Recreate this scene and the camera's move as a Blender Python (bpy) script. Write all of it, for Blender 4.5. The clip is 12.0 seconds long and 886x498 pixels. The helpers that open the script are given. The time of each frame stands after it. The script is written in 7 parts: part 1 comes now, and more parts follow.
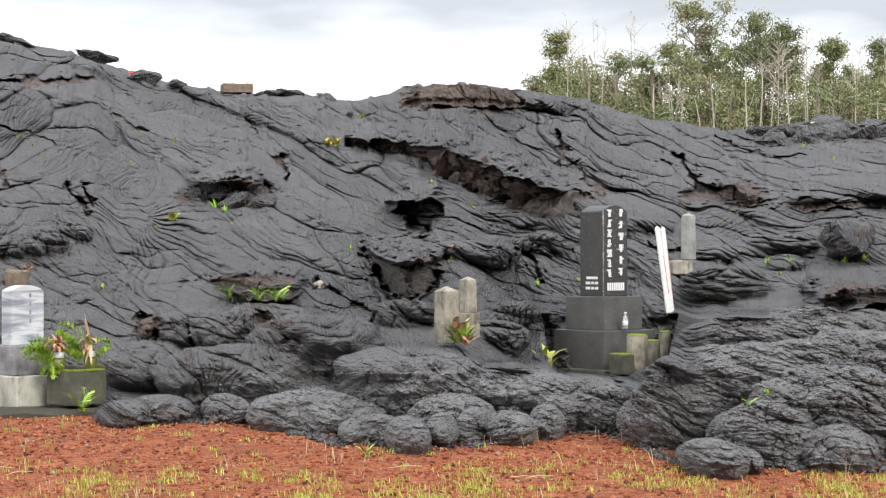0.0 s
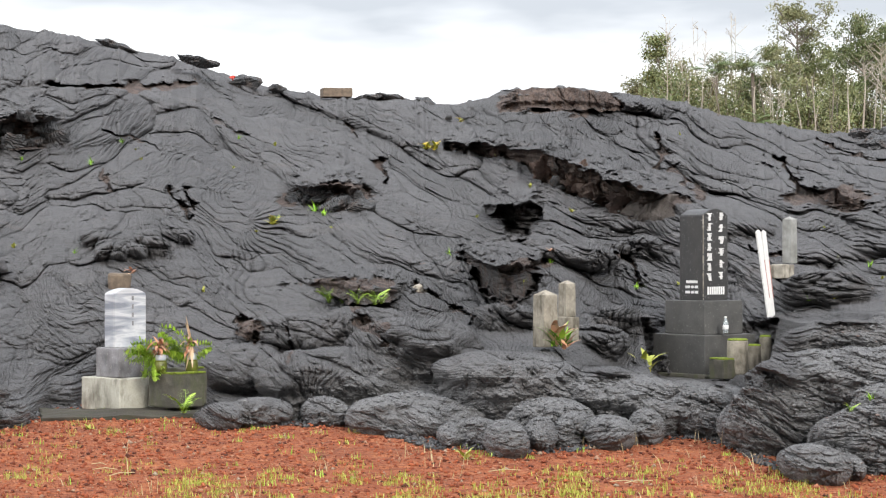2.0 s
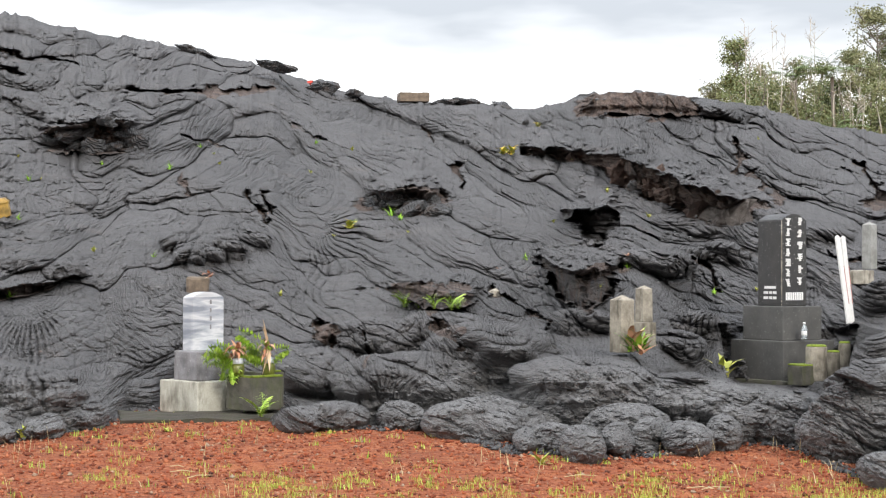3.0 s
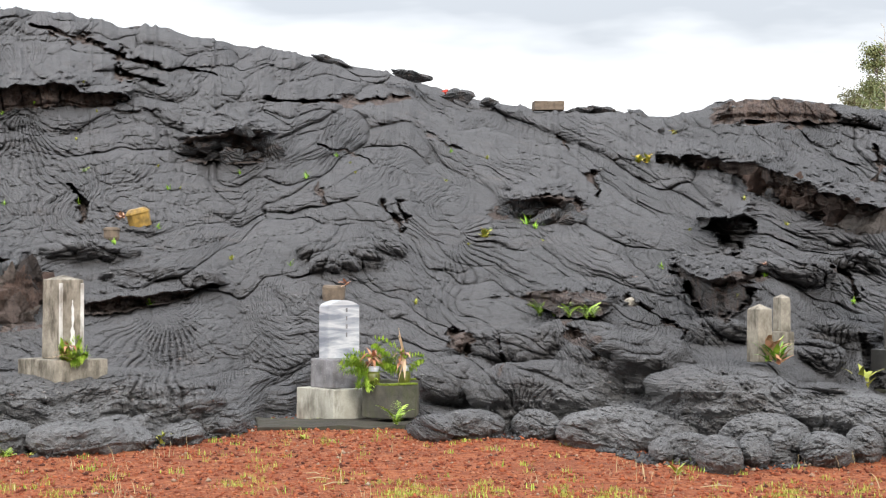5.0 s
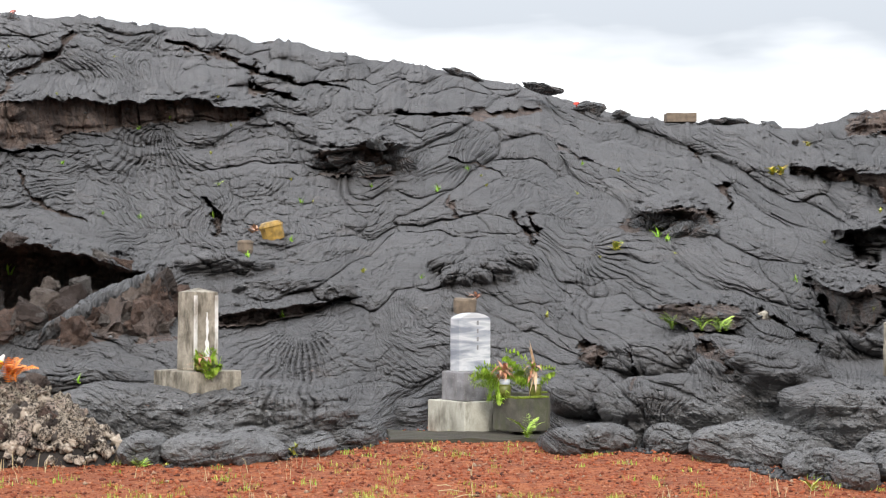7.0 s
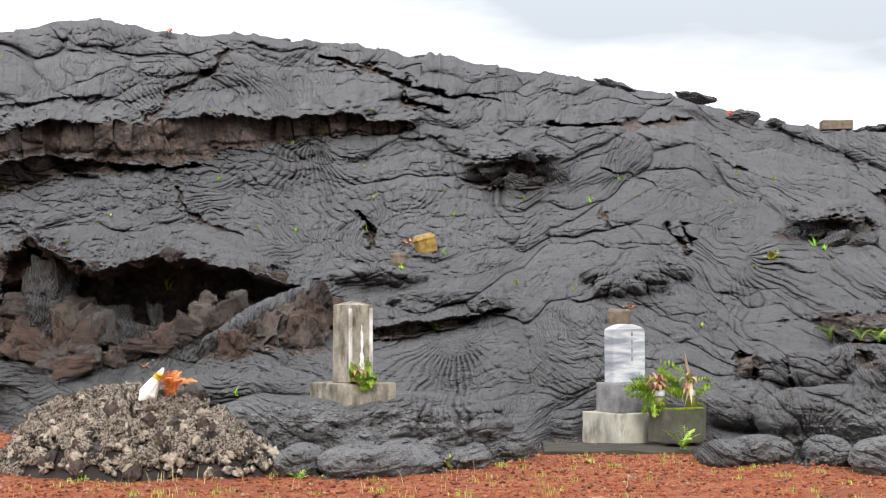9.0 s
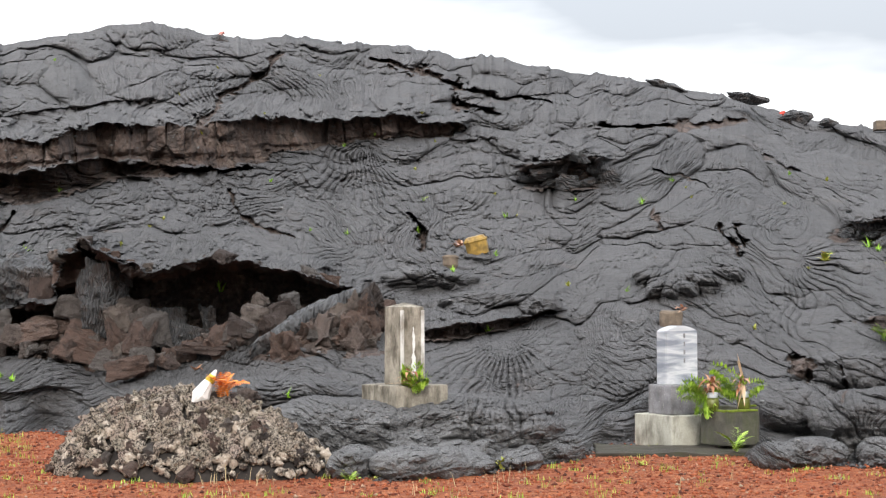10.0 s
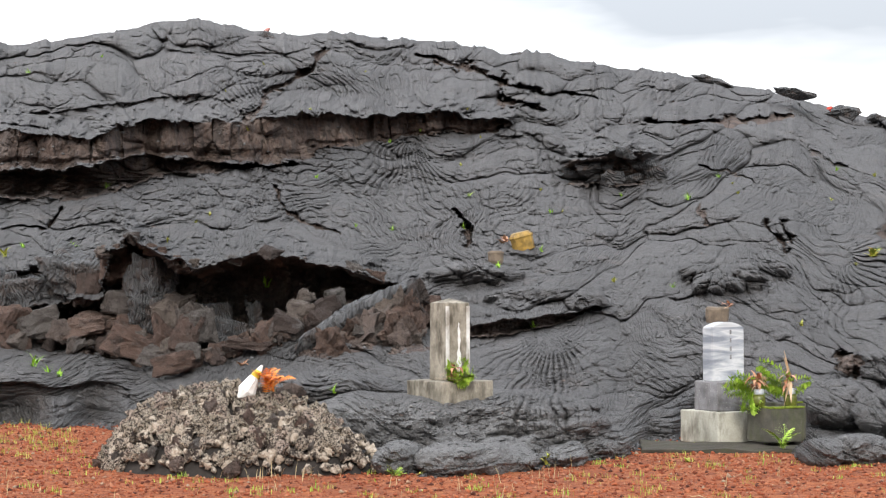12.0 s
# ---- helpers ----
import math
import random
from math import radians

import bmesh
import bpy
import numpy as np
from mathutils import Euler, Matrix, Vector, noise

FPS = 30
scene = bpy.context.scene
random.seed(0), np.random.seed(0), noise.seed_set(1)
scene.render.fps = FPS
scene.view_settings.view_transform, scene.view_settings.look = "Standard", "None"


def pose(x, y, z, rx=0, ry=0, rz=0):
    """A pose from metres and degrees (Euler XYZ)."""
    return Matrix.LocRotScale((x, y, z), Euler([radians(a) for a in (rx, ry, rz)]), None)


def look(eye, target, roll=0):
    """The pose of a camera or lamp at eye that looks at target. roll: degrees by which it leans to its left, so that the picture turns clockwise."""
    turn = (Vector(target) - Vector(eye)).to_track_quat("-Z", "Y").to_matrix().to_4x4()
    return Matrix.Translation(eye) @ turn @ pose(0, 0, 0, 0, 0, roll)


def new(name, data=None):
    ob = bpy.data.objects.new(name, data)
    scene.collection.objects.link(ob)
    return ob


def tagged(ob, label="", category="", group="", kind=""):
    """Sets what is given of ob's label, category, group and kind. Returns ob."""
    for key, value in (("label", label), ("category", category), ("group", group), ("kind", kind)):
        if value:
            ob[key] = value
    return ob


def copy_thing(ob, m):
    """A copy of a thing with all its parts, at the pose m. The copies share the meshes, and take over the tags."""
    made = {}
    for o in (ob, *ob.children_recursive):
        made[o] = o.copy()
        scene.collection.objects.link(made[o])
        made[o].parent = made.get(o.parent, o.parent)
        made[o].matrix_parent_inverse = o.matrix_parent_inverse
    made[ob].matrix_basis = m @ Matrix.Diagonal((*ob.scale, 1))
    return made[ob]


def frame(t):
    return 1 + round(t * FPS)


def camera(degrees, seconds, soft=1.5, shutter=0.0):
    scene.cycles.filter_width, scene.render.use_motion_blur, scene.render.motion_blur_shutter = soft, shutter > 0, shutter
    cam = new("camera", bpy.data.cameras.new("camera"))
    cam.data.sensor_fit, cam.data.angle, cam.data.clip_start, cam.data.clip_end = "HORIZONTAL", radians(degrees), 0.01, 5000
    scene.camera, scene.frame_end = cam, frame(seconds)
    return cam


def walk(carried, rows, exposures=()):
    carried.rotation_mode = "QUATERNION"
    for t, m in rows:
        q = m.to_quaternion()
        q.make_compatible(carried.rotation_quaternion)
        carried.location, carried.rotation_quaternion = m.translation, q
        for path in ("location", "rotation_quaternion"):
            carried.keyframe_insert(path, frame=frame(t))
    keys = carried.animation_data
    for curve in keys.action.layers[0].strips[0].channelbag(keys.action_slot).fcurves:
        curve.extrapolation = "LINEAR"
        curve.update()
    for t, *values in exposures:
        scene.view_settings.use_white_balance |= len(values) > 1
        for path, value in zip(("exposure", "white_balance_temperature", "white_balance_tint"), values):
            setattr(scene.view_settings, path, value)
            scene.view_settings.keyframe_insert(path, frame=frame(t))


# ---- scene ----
# The camera stands on the cinder and pans over the graves and the lava hill.
cam = camera(27.0, 12.0, soft=1.2)
EYE = 1.5
ROWS = [
    (0.0, -10.722, 0.291, -0.122), (0.5, -10.503, 0.315, -0.227), (1.0, -9.963, 0.33, -0.15),
    (1.5, -8.876, 0.356, -0.057), (2.0, -7.658, 0.409, -0.072), (2.5, -6.463, 0.484, 0.142),
    (3.0, -5.284, 0.552, 0.094), (5.0, -1.097, 0.809, 0.142), (5.5, -0.133, 0.887, 0.301),
    (6.0, 0.836, 1.005, 0.48), (6.5, 1.799, 1.107, 0.457), (7.0, 2.972, 1.195, 0.204),
    (9.0, 7.717, 1.561, -0.188), (9.5, 8.63, 1.605, -0.215), (10.0, 9.316, 1.624, -0.266),
    (10.5, 9.747, 1.621, -0.064), (11.0, 10.167, 1.609, 0.016), (11.5, 10.485, 1.557, -0.07),
    (12.0, 10.726, 1.502, -0.202),
]
walk(cam, [(t, pose(0, 0, EYE, 0, 0, yaw) @ pose(0, 0, 0, 90 + pitch, 0, 0) @ pose(0, 0, 0, 0, 0, roll)) for t, yaw, pitch, roll in ROWS])

# ---- light: an overcast sky, brighter low down, and a weak wide sun behind the cloud ----
world = bpy.data.worlds.new("overcast_sky")
scene.world = world
world.use_nodes = True
SUN_EL, SUN_ROT = radians(52), radians(140)


def build_world():
    nt = world.node_tree
    nt.nodes.clear()
    N = nt.nodes.new
    L = nt.links.new
    out = N("ShaderNodeOutputWorld")
    bg = N("ShaderNodeBackground")
    sky = N("ShaderNodeTexSky")
    sky.sky_type, sky.sun_disc, sky.sun_elevation, sky.sun_rotation = "NISHITA", False, SUN_EL, SUN_ROT
    tc = N("ShaderNodeTexCoord")
    mp = N("ShaderNodeMapping")
    mp.inputs["Scale"].default_value = (2.2, 2.2, 9.0)
    mp.inputs["Location"].default_value = (0.35, 0.0, 0.1)
    nz = N("ShaderNodeTexNoise")
    nz.inputs["Scale"].default_value, nz.inputs["Detail"].default_value = 1.6, 5.0
    nz.inputs["Roughness"].default_value = 0.5
    rp = N("ShaderNodeValToRGB")
    rp.color_ramp.elements[0].position, rp.color_ramp.elements[0].color = 0.05, (3.7, 3.9, 4.2, 1)
    rp.color_ramp.elements[1].position, rp.color_ramp.elements[1].color = 0.21, (8.6, 8.65, 8.75, 1)
    sky_gain = N("ShaderNodeMix")
    sky_gain.data_type = "RGBA"
    sky_gain.inputs["Factor"].default_value = 0.93
    L(tc.outputs["Generated"], mp.inputs["Vector"])
    L(mp.outputs[0], nz.inputs["Vector"])
    # the cloud base is heavier to the right and higher up
    axes = N("ShaderNodeSeparateXYZ")
    L(tc.outputs["Generated"], axes.inputs[0])
    low = N("ShaderNodeMath")
    low.operation = "MINIMUM"
    L(axes.outputs[2], low.inputs[0])
    low.inputs[1].default_value = 0.17
    tilt_z = N("ShaderNodeMath")
    tilt_z.operation = "MULTIPLY_ADD"
    L(low.outputs[0], tilt_z.inputs[0])
    tilt_z.inputs[1].default_value = -3.0
    soft_noise = N("ShaderNodeMath")
    soft_noise.operation = "MULTIPLY_ADD"
    L(nz.outputs[0], soft_noise.inputs[0])
    soft_noise.inputs[1].default_value, soft_noise.inputs[2].default_value = 0.6, 0.20
    L(soft_noise.outputs[0], tilt_z.inputs[2])
    tilt_x = N("ShaderNodeMath")
    tilt_x.operation = "MULTIPLY_ADD"
    L(axes.outputs[0], tilt_x.inputs[0])
    tilt_x.inputs[1].default_value = -0.30
    L(tilt_z.outputs[0], tilt_x.inputs[2])
    L(tilt_x.outputs[0], rp.inputs[0])
    L(sky.outputs[0], sky_gain.inputs[6])
    L(rp.outputs[0], sky_gain.inputs[7])
    # an overcast sky grows brighter towards the zenith
    sep = N("ShaderNodeSeparateXYZ")
    L(tc.outputs["Generated"], sep.inputs[0])
    gain = N("ShaderNodeMath")
    gain.operation, gain.use_clamp = "MULTIPLY_ADD", False
    L(sep.outputs[2], gain.inputs[0])
    gain.inputs[1].default_value, gain.inputs[2].default_value = 2.8, 1.0
    scaled = N("ShaderNodeVectorMath")
    scaled.operation = "SCALE"
    L(sky_gain.outputs[2], scaled.inputs[0])
    L(gain.outputs[0], scaled.inputs[3])
    L(scaled.outputs[0], bg.inputs[0])
    bg.inputs[1].default_value = 0.115
    L(bg.outputs[0], out.inputs[0])


build_world()
sun_data = bpy.data.lights.new("sun", "SUN")
sun_data.energy, sun_data.angle, sun_data.color = 2.7, radians(25), (1.0, 0.96, 0.9)
sun = new("sun", sun_data)
sun.matrix_world = look((9, -12, 20), (0, 22, 1))
scene.view_settings.exposure = 0.32

# ---- materials ----


class Mat:
    """A node material being put together."""

    def __init__(self, name, rough=0.7, metal=0.0, spec=0.5):
        self.m = bpy.data.materials.new(name)
        self.m.use_nodes = True
        self.nt = self.m.node_tree
        self.b = self.nt.nodes["Principled BSDF"]
        self.b.inputs["Roughness"].default_value = rough
        self.b.inputs["Metallic"].default_value = metal
        self.b.inputs["Specular IOR Level"].default_value = spec
        self.co = self.nt.nodes.new("ShaderNodeTexCoord").outputs["Object"]

    def n(self, kind, **inputs):
        node = self.nt.nodes.new(kind)
        for k, v in inputs.items():
            self.put(node.inputs[k.replace("_", " ")], v)
        return node

    def put(self, socket, v):
        if isinstance(v, bpy.types.NodeSocket):
            self.nt.links.new(v, socket)
        else:
            socket.default_value = v

    def noise(self, scale, detail=4.0, rough=0.55, vector=None, distortion=0.0):
        return self.n("ShaderNodeTexNoise", Vector=vector or self.co, Scale=scale, Detail=detail, Roughness=rough, Distortion=distortion).outputs[0]

    def stretch(self, sx, sy, sz):
        return self.n("ShaderNodeMapping", Vector=self.co, Scale=(sx, sy, sz)).outputs[0]

    def voronoi(self, scale, feature="F1", vector=None):
        node = self.n("ShaderNodeTexVoronoi", Vector=vector or self.co, Scale=scale)
        node.feature = feature
        return node

    def ramp(self, fac, *stops):
        node = self.n("ShaderNodeValToRGB", Fac=fac)
        el = node.color_ramp.elements
        while len(el) < len(stops):
            el.new(0.5)
        for e, (p, c) in zip(el, stops):
            e.position = p
            e.color = (c, c, c, 1) if isinstance(c, (int, float)) else (*c, 1)
        return node.outputs[0]

    def mix(self, fac, a, b, how="MIX"):
        node = self.nt.nodes.new("ShaderNodeMix")
        node.data_type, node.blend_type = "RGBA", how
        for i, v in ((0, fac), (6, a), (7, b)):
            self.put(node.inputs[i], (*v, 1) if isinstance(v, tuple) and len(v) == 3 else v)
        return node.outputs[2]

    def math(self, op, a, b=0.0, c=0.0):
        node = self.nt.nodes.new("ShaderNodeMath")
        node.operation = op
        for i, v in enumerate((a, b, c)):
            self.put(node.inputs[i], v)
        return node.outputs[0]

    def attr(self, name):
        node = self.nt.nodes.new("ShaderNodeAttribute")
        node.attribute_name = name
        return node.outputs["Fac"]

    def island(self):
        return self.nt.nodes.new("ShaderNodeNewGeometry").outputs["Random Per Island"]

    def object_random(self):
        return self.nt.nodes.new("ShaderNodeObjectInfo").outputs["Random"]

    def colour(self, v):
        self.put(self.b.inputs["Base Color"], (*v, 1) if isinstance(v, tuple) else v)
        return self

    def rough(self, v):
        self.put(self.b.inputs["Roughness"], v)
        return self

    def bump(self, height, distance=0.01, strength=1.0):
        node = self.n("ShaderNodeBump", Height=height, Distance=distance, Strength=strength)
        old = self.b.inputs["Normal"]
        if old.is_linked:
            self.nt.links.new(old.links[0].from_socket, node.inputs["Normal"])
        self.nt.links.new(node.outputs[0], old)
        return self


def lava_material():
    m = Mat("pahoehoe_crust", rough=0.62, spec=0.5)
    big = m.noise(0.55, 4, 0.6)
    fine = m.noise(9.0, 6, 0.7)
    grit_lift = m.noise(60.0, 3, 0.6)
    cellv = m.attr("lobe")
    a = m.ramp(big, (0.3, (0.064, 0.060, 0.060)), (0.55, (0.092, 0.086, 0.086)), (0.75, (0.118, 0.112, 0.112)))
    tone = m.ramp(cellv, (0.0, 0.60), (0.5, 0.86), (1.0, 1.12))
    a = m.mix(1.0, a, tone, "MULTIPLY")
    a = m.mix(m.ramp(fine, (0.40, 0.0), (0.70, 0.65)), a, (0.136, 0.131, 0.131))
    a = m.mix(m.ramp(m.noise(13, 6, 0.75, vector=m.stretch(0.6, 0.6, 1.6)), (0.38, 0.75), (0.50, 0.0)), a, (0.052, 0.050, 0.050))
    a = m.mix(m.ramp(m.noise(28, 5, 0.75), (0.36, 0.5), (0.5, 0.0)), a, (0.035, 0.035, 0.036))
    # pale grit lying on the crust
    a = m.mix(m.ramp(grit_lift, (0.58, 0.0), (0.70, 0.6)), a, (0.24, 0.232, 0.226))
    # the low lobes are painted lighter against their shade; pale chips lie thicker there
    low = m.attr("grit_lift")
    a = m.mix(m.math("MULTIPLY", low, m.ramp(m.noise(7, 6, 0.75), (0.35, 0.25), (0.62, 0.8))), a, (0.215, 0.212, 0.21))
    a = m.mix(m.math("MULTIPLY", low, m.ramp(m.noise(45, 3, 0.7), (0.60, 0.0), (0.68, 0.8))), a, (0.34, 0.33, 0.32))
    # rusty, matt inside of the broken crust
    rust = m.ramp(m.noise(3.0, 5, 0.65), (0.3, (0.046, 0.033, 0.028)), (0.5, (0.118, 0.080, 0.064)), (0.66, (0.158, 0.118, 0.096)), (0.8, (0.22, 0.175, 0.14)))
    brown = m.attr("broken")
    edge = m.ramp(m.math("ADD", brown, m.math("MULTIPLY", m.math("SUBTRACT", m.noise(4.0, 5, 0.7), 0.5), 0.9)), (0.38, 0.0), (0.56, 1.0))
    # dark runs down the broken walls
    rust = m.mix(m.ramp(m.noise(2.2, 5, 0.7, vector=m.stretch(2.2, 2.2, 0.35)), (0.46, 0.0), (0.62, 0.8)), rust, (0.035, 0.028, 0.025))
    col = m.mix(edge, a, rust)
    # rust-tinted stains on the flow here and there
    stain = m.ramp(m.noise(0.9, 6, 0.75), (0.57, 0.0), (0.70, 0.55))
    col = m.mix(stain, col, (0.125, 0.105, 0.095))
    m.colour(col)
    m.rough(m.mix(edge, m.ramp(fine, (0.3, 0.62), (0.7, 0.85)), (0.9, 0.9, 0.9)))
    warp = m.mix(0.12, m.co, m.n("ShaderNodeTexNoise", Vector=m.co, Scale=2.5, Detail=3.0).outputs[1])
    plates = m.voronoi(7.0, "DISTANCE_TO_EDGE", vector=warp).outputs["Distance"]
    n = m.noise(4.5, 3, 0.55, vector=m.n("ShaderNodeMapping", Vector=warp, Scale=(1.0, 0.45, 1.6)).outputs[0], distortion=0.8)
    m.bump(m.ramp(m.math("ABSOLUTE", m.math("SUBTRACT", n, 0.5)), (0.0, 0.0), (0.03, 0.75), (0.10, 1.0)), 0.025, 0.7)
    m.bump(m.ramp(plates, (0.0, 0.0), (0.12, 1.0)), 0.02, 0.2)
    # fine ropes that follow the folds of each tongue
    line = m.math("ABSOLUTE", m.math("SINE", m.math("MULTIPLY", m.math("ADD", m.attr("rope_line"), m.math("MULTIPLY", m.noise(5.0, 3), 1.6)), math.pi)))
    m.bump(m.math("MULTIPLY", m.math("POWER", line, 0.6), m.attr("rope_show")), 0.035, 1.0)
    m.bump(fine, 0.04, 0.7)
    m.bump(m.noise(30.0, 5, 0.8), 0.022, 0.8)
    m.bump(m.voronoi(24.0, vector=warp).outputs["Distance"], 0.02, 0.25)
    m.bump(grit_lift, 0.015, 0.7)
    return m.m


def cinder_material():
    m = Mat("red_cinder", rough=0.95, spec=0.2)
    a = m.ramp(m.noise(14, 5, 0.7), (0.3, (0.10, 0.032, 0.018)), (0.5, (0.27, 0.078, 0.033)), (0.62, (0.34, 0.125, 0.06)), (0.76, (0.40, 0.22, 0.13)))
    a = m.mix(m.ramp(m.noise(0.8, 4, 0.6), (0.5, 0.0), (0.75, 0.5)), a, (0.13, 0.055, 0.035))
    a = m.mix(m.ramp(m.noise(2.3, 6, 0.75), (0.50, 0.0), (0.64, 0.6)), a, (0.42, 0.155, 0.062))
    a = m.mix(m.ramp(m.noise(5.5, 6, 0.8), (0.34, 0.7), (0.46, 0.0)), a, (0.085, 0.032, 0.024))
    m.colour(a).bump(m.noise(40, 4, 0.7), 0.03, 0.9)
    return m.m


def cinder_stone_material():
    m = Mat("cinder_stone", rough=0.93, spec=0.2)
    r = m.island()
    a = m.ramp(r, (0.0, (0.05, 0.026, 0.02)), (0.12, (0.15, 0.042, 0.022)), (0.42, (0.28, 0.074, 0.034)), (0.72, (0.40, 0.120, 0.052)), (0.93, (0.42, 0.19, 0.11)), (1.0, (0.34, 0.28, 0.20)))
    m.colour(m.mix(m.ramp(m.noise(60, 3), (0.35, 0.0), (0.7, 0.45)), a, (0.10, 0.03, 0.02))).bump(m.noise(120, 3), 0.006)
    return m.m


def stone_material(name, dark, light, rough=0.8, spots=0.0, streak=0.55, stain=(0.05, 0.045, 0.035)):
    m = Mat(name, rough=rough)
    a = m.ramp(m.noise(5, 6, 0.65), (0.3, dark), (0.7, light))
    a = m.mix(m.ramp(m.noise(90, 3), (0.4, 0.0), (0.8, 0.35)), a, tuple(c * 0.6 for c in dark))
    if streak:
        s = m.noise(4.0, 6, 0.65, vector=m.stretch(1.5, 1.5, 0.55))
        a = m.mix(m.ramp(s, (0.46, 0.0), (0.64, streak)), a, stain)
    if spots:
        a = m.mix(m.ramp(m.noise(35, 2), (0.65, 0.0), (0.70, spots)), a, (0.5, 0.5, 0.46))
    m.colour(a).bump(m.noise(50, 5, 0.7), 0.004, 0.8)
    return m.m


def plain_material(name, colour, rough=0.6, vary=0.25, scale=20.0, metal=0.0):
    m = Mat(name, rough=rough, metal=metal)
    lo = tuple(c * (1 - vary) for c in colour)
    hi = tuple(min(1.0, c * (1 + vary)) for c in colour)
    m.colour(m.ramp(m.noise(scale, 5, 0.6), (0.3, lo), (0.7, hi))).bump(m.noise(scale * 4, 3), 0.003)
    return m.m


def leaf_material(name, lo, mid, hi):
    m = Mat(name, rough=0.55, spec=0.4)
    m.colour(m.ramp(m.island(), (0.0, lo), (0.5, mid), (1.0, hi)))
    m.b.inputs["Transmission Weight"].default_value = 0.0
    m.b.inputs["Subsurface Weight"].default_value = 0.0
    return m.m


LAVA = lava_material()
CINDER, CINDER_STONE = cinder_material(), cinder_stone_material()
GRANITE = stone_material("black_granite", (0.026, 0.025, 0.025), (0.046, 0.044, 0.043), 0.42, spots=0.35, streak=0.25, stain=(0.055, 0.05, 0.042))
PLINTH = stone_material("grey_granite_plinth", (0.052, 0.050, 0.048), (0.090, 0.087, 0.082), 0.6, spots=0.18, streak=0.3, stain=(0.09, 0.085, 0.075))
CONCRETE = stone_material("weathered_concrete", (0.24, 0.215, 0.17), (0.50, 0.46, 0.39), 0.9, streak=0.9, stain=(0.07, 0.055, 0.038))
CREAM = stone_material("cream_concrete", (0.34, 0.32, 0.26), (0.50, 0.48, 0.41), 0.9, streak=0.75, stain=(0.10, 0.09, 0.065))
MOSSY = stone_material("dark_mossy_concrete", (0.045, 0.042, 0.034), (0.12, 0.11, 0.085), 0.95, stain=(0.05, 0.06, 0.015))
BLOCK = stone_material("grey_stone_block", (0.11, 0.105, 0.11), (0.30, 0.29, 0.30), 0.75, spots=0.5, stain=(0.085, 0.07, 0.062))
WHITE_PAINT = plain_material("white_paint", (0.66, 0.65, 0.63), 0.6, 0.08)
LEAF = leaf_material("fern_green", (0.10, 0.24, 0.012), (0.17, 0.36, 0.02), (0.27, 0.46, 0.035))
YELLOW_LEAF = leaf_material("yellow_green_weed", (0.20, 0.24, 0.03), (0.33, 0.35, 0.05), (0.42, 0.40, 0.08))


def marble_material():
    m = Mat("grey_banded_marble", rough=0.4)
    bands = m.noise(1.0, 5, 0.5, vector=m.stretch(1.6, 1.6, 11.0), distortion=0.6)
    a = m.ramp(bands, (0.38, (0.20, 0.215, 0.25)), (0.5, (0.40, 0.41, 0.44)), (0.56, (0.54, 0.54, 0.55)), (0.66, (0.33, 0.345, 0.37)))
    m.colour(m.mix(m.ramp(m.noise(30, 4), (0.5, 0.0), (0.8, 0.25)), a, (0.45, 0.43, 0.4)))
    return m.m


MARBLE = marble_material()

# ---- building helpers ----


def place(az, grade, dist):
    """A point from its bearing (degrees), its grade (percent of the level distance, from eye height) and that distance."""
    a = radians(az)
    return Vector((dist * math.sin(a), dist * math.cos(a), EYE + dist * grade / 100))


def part(name, bm, material, parent=None, label="", smooth=False):
    me = bpy.data.meshes.new(name)
    bm.to_mesh(me)
    bm.free()
    for m in material if isinstance(material, (list, tuple)) else [material]:
        me.materials.append(m)
    if smooth:
        me.shade_smooth()
    ob = new(name, me)
    if parent:
        ob.parent = parent
    if label:
        ob["label"] = label
    return ob


def thing(name, m, label, category, group="", kind=""):
    ob = new(name)
    ob.empty_display_size = 0.1
    ob.matrix_basis = m
    return tagged(ob, label, category, group, kind)


def block(w, d, h, z=0.0, bevel=0.012, x=0.0, y=0.0, taper=0.0, chips=0.0, seed=1):
    """A worn block standing on z."""
    bm = bmesh.new()
    bmesh.ops.create_cube(bm, size=1.0)
    for v in bm.verts:
        k = 1.0 - taper * (v.co.z + 0.5)
        v.co = Vector((v.co.x * w * k, v.co.y * d * k, v.co.z * h))
    if bevel:
        bmesh.ops.bevel(bm, geom=bm.edges[:], offset=bevel, segments=2, affect="EDGES", profile=0.6)
    if chips:
        bmesh.ops.subdivide_edges(bm, edges=[e for e in bm.edges if e.calc_length() > 0.1], cuts=5, use_grid_fill=True)
        for v in bm.verts:
            v.co += noise.noise_vector(v.co * 9 + Vector((seed, 0, 0))) * chips
    bmesh.ops.translate(bm, verts=bm.verts, vec=(x, y, z + h / 2))
    return bm


def lathe(profile, n=20, x=0.0, y=0.0, z=0.0):
    """A turned shape from (radius, height) pairs, closed at both ends."""
    bm = bmesh.new()
    rings = []
    for r, h in profile:
        rings.append([bm.verts.new((x + r * math.cos(math.tau * i / n), y + r * math.sin(math.tau * i / n), z + h)) for i in range(n)])
    for a, b in zip(rings, rings[1:]):
        for i in range(n):
            bm.faces.new((a[i], a[(i + 1) % n], b[(i + 1) % n], b[i]))
    bm.faces.new(rings[0][::-1])
    bm.faces.new(rings[-1])
    return bm


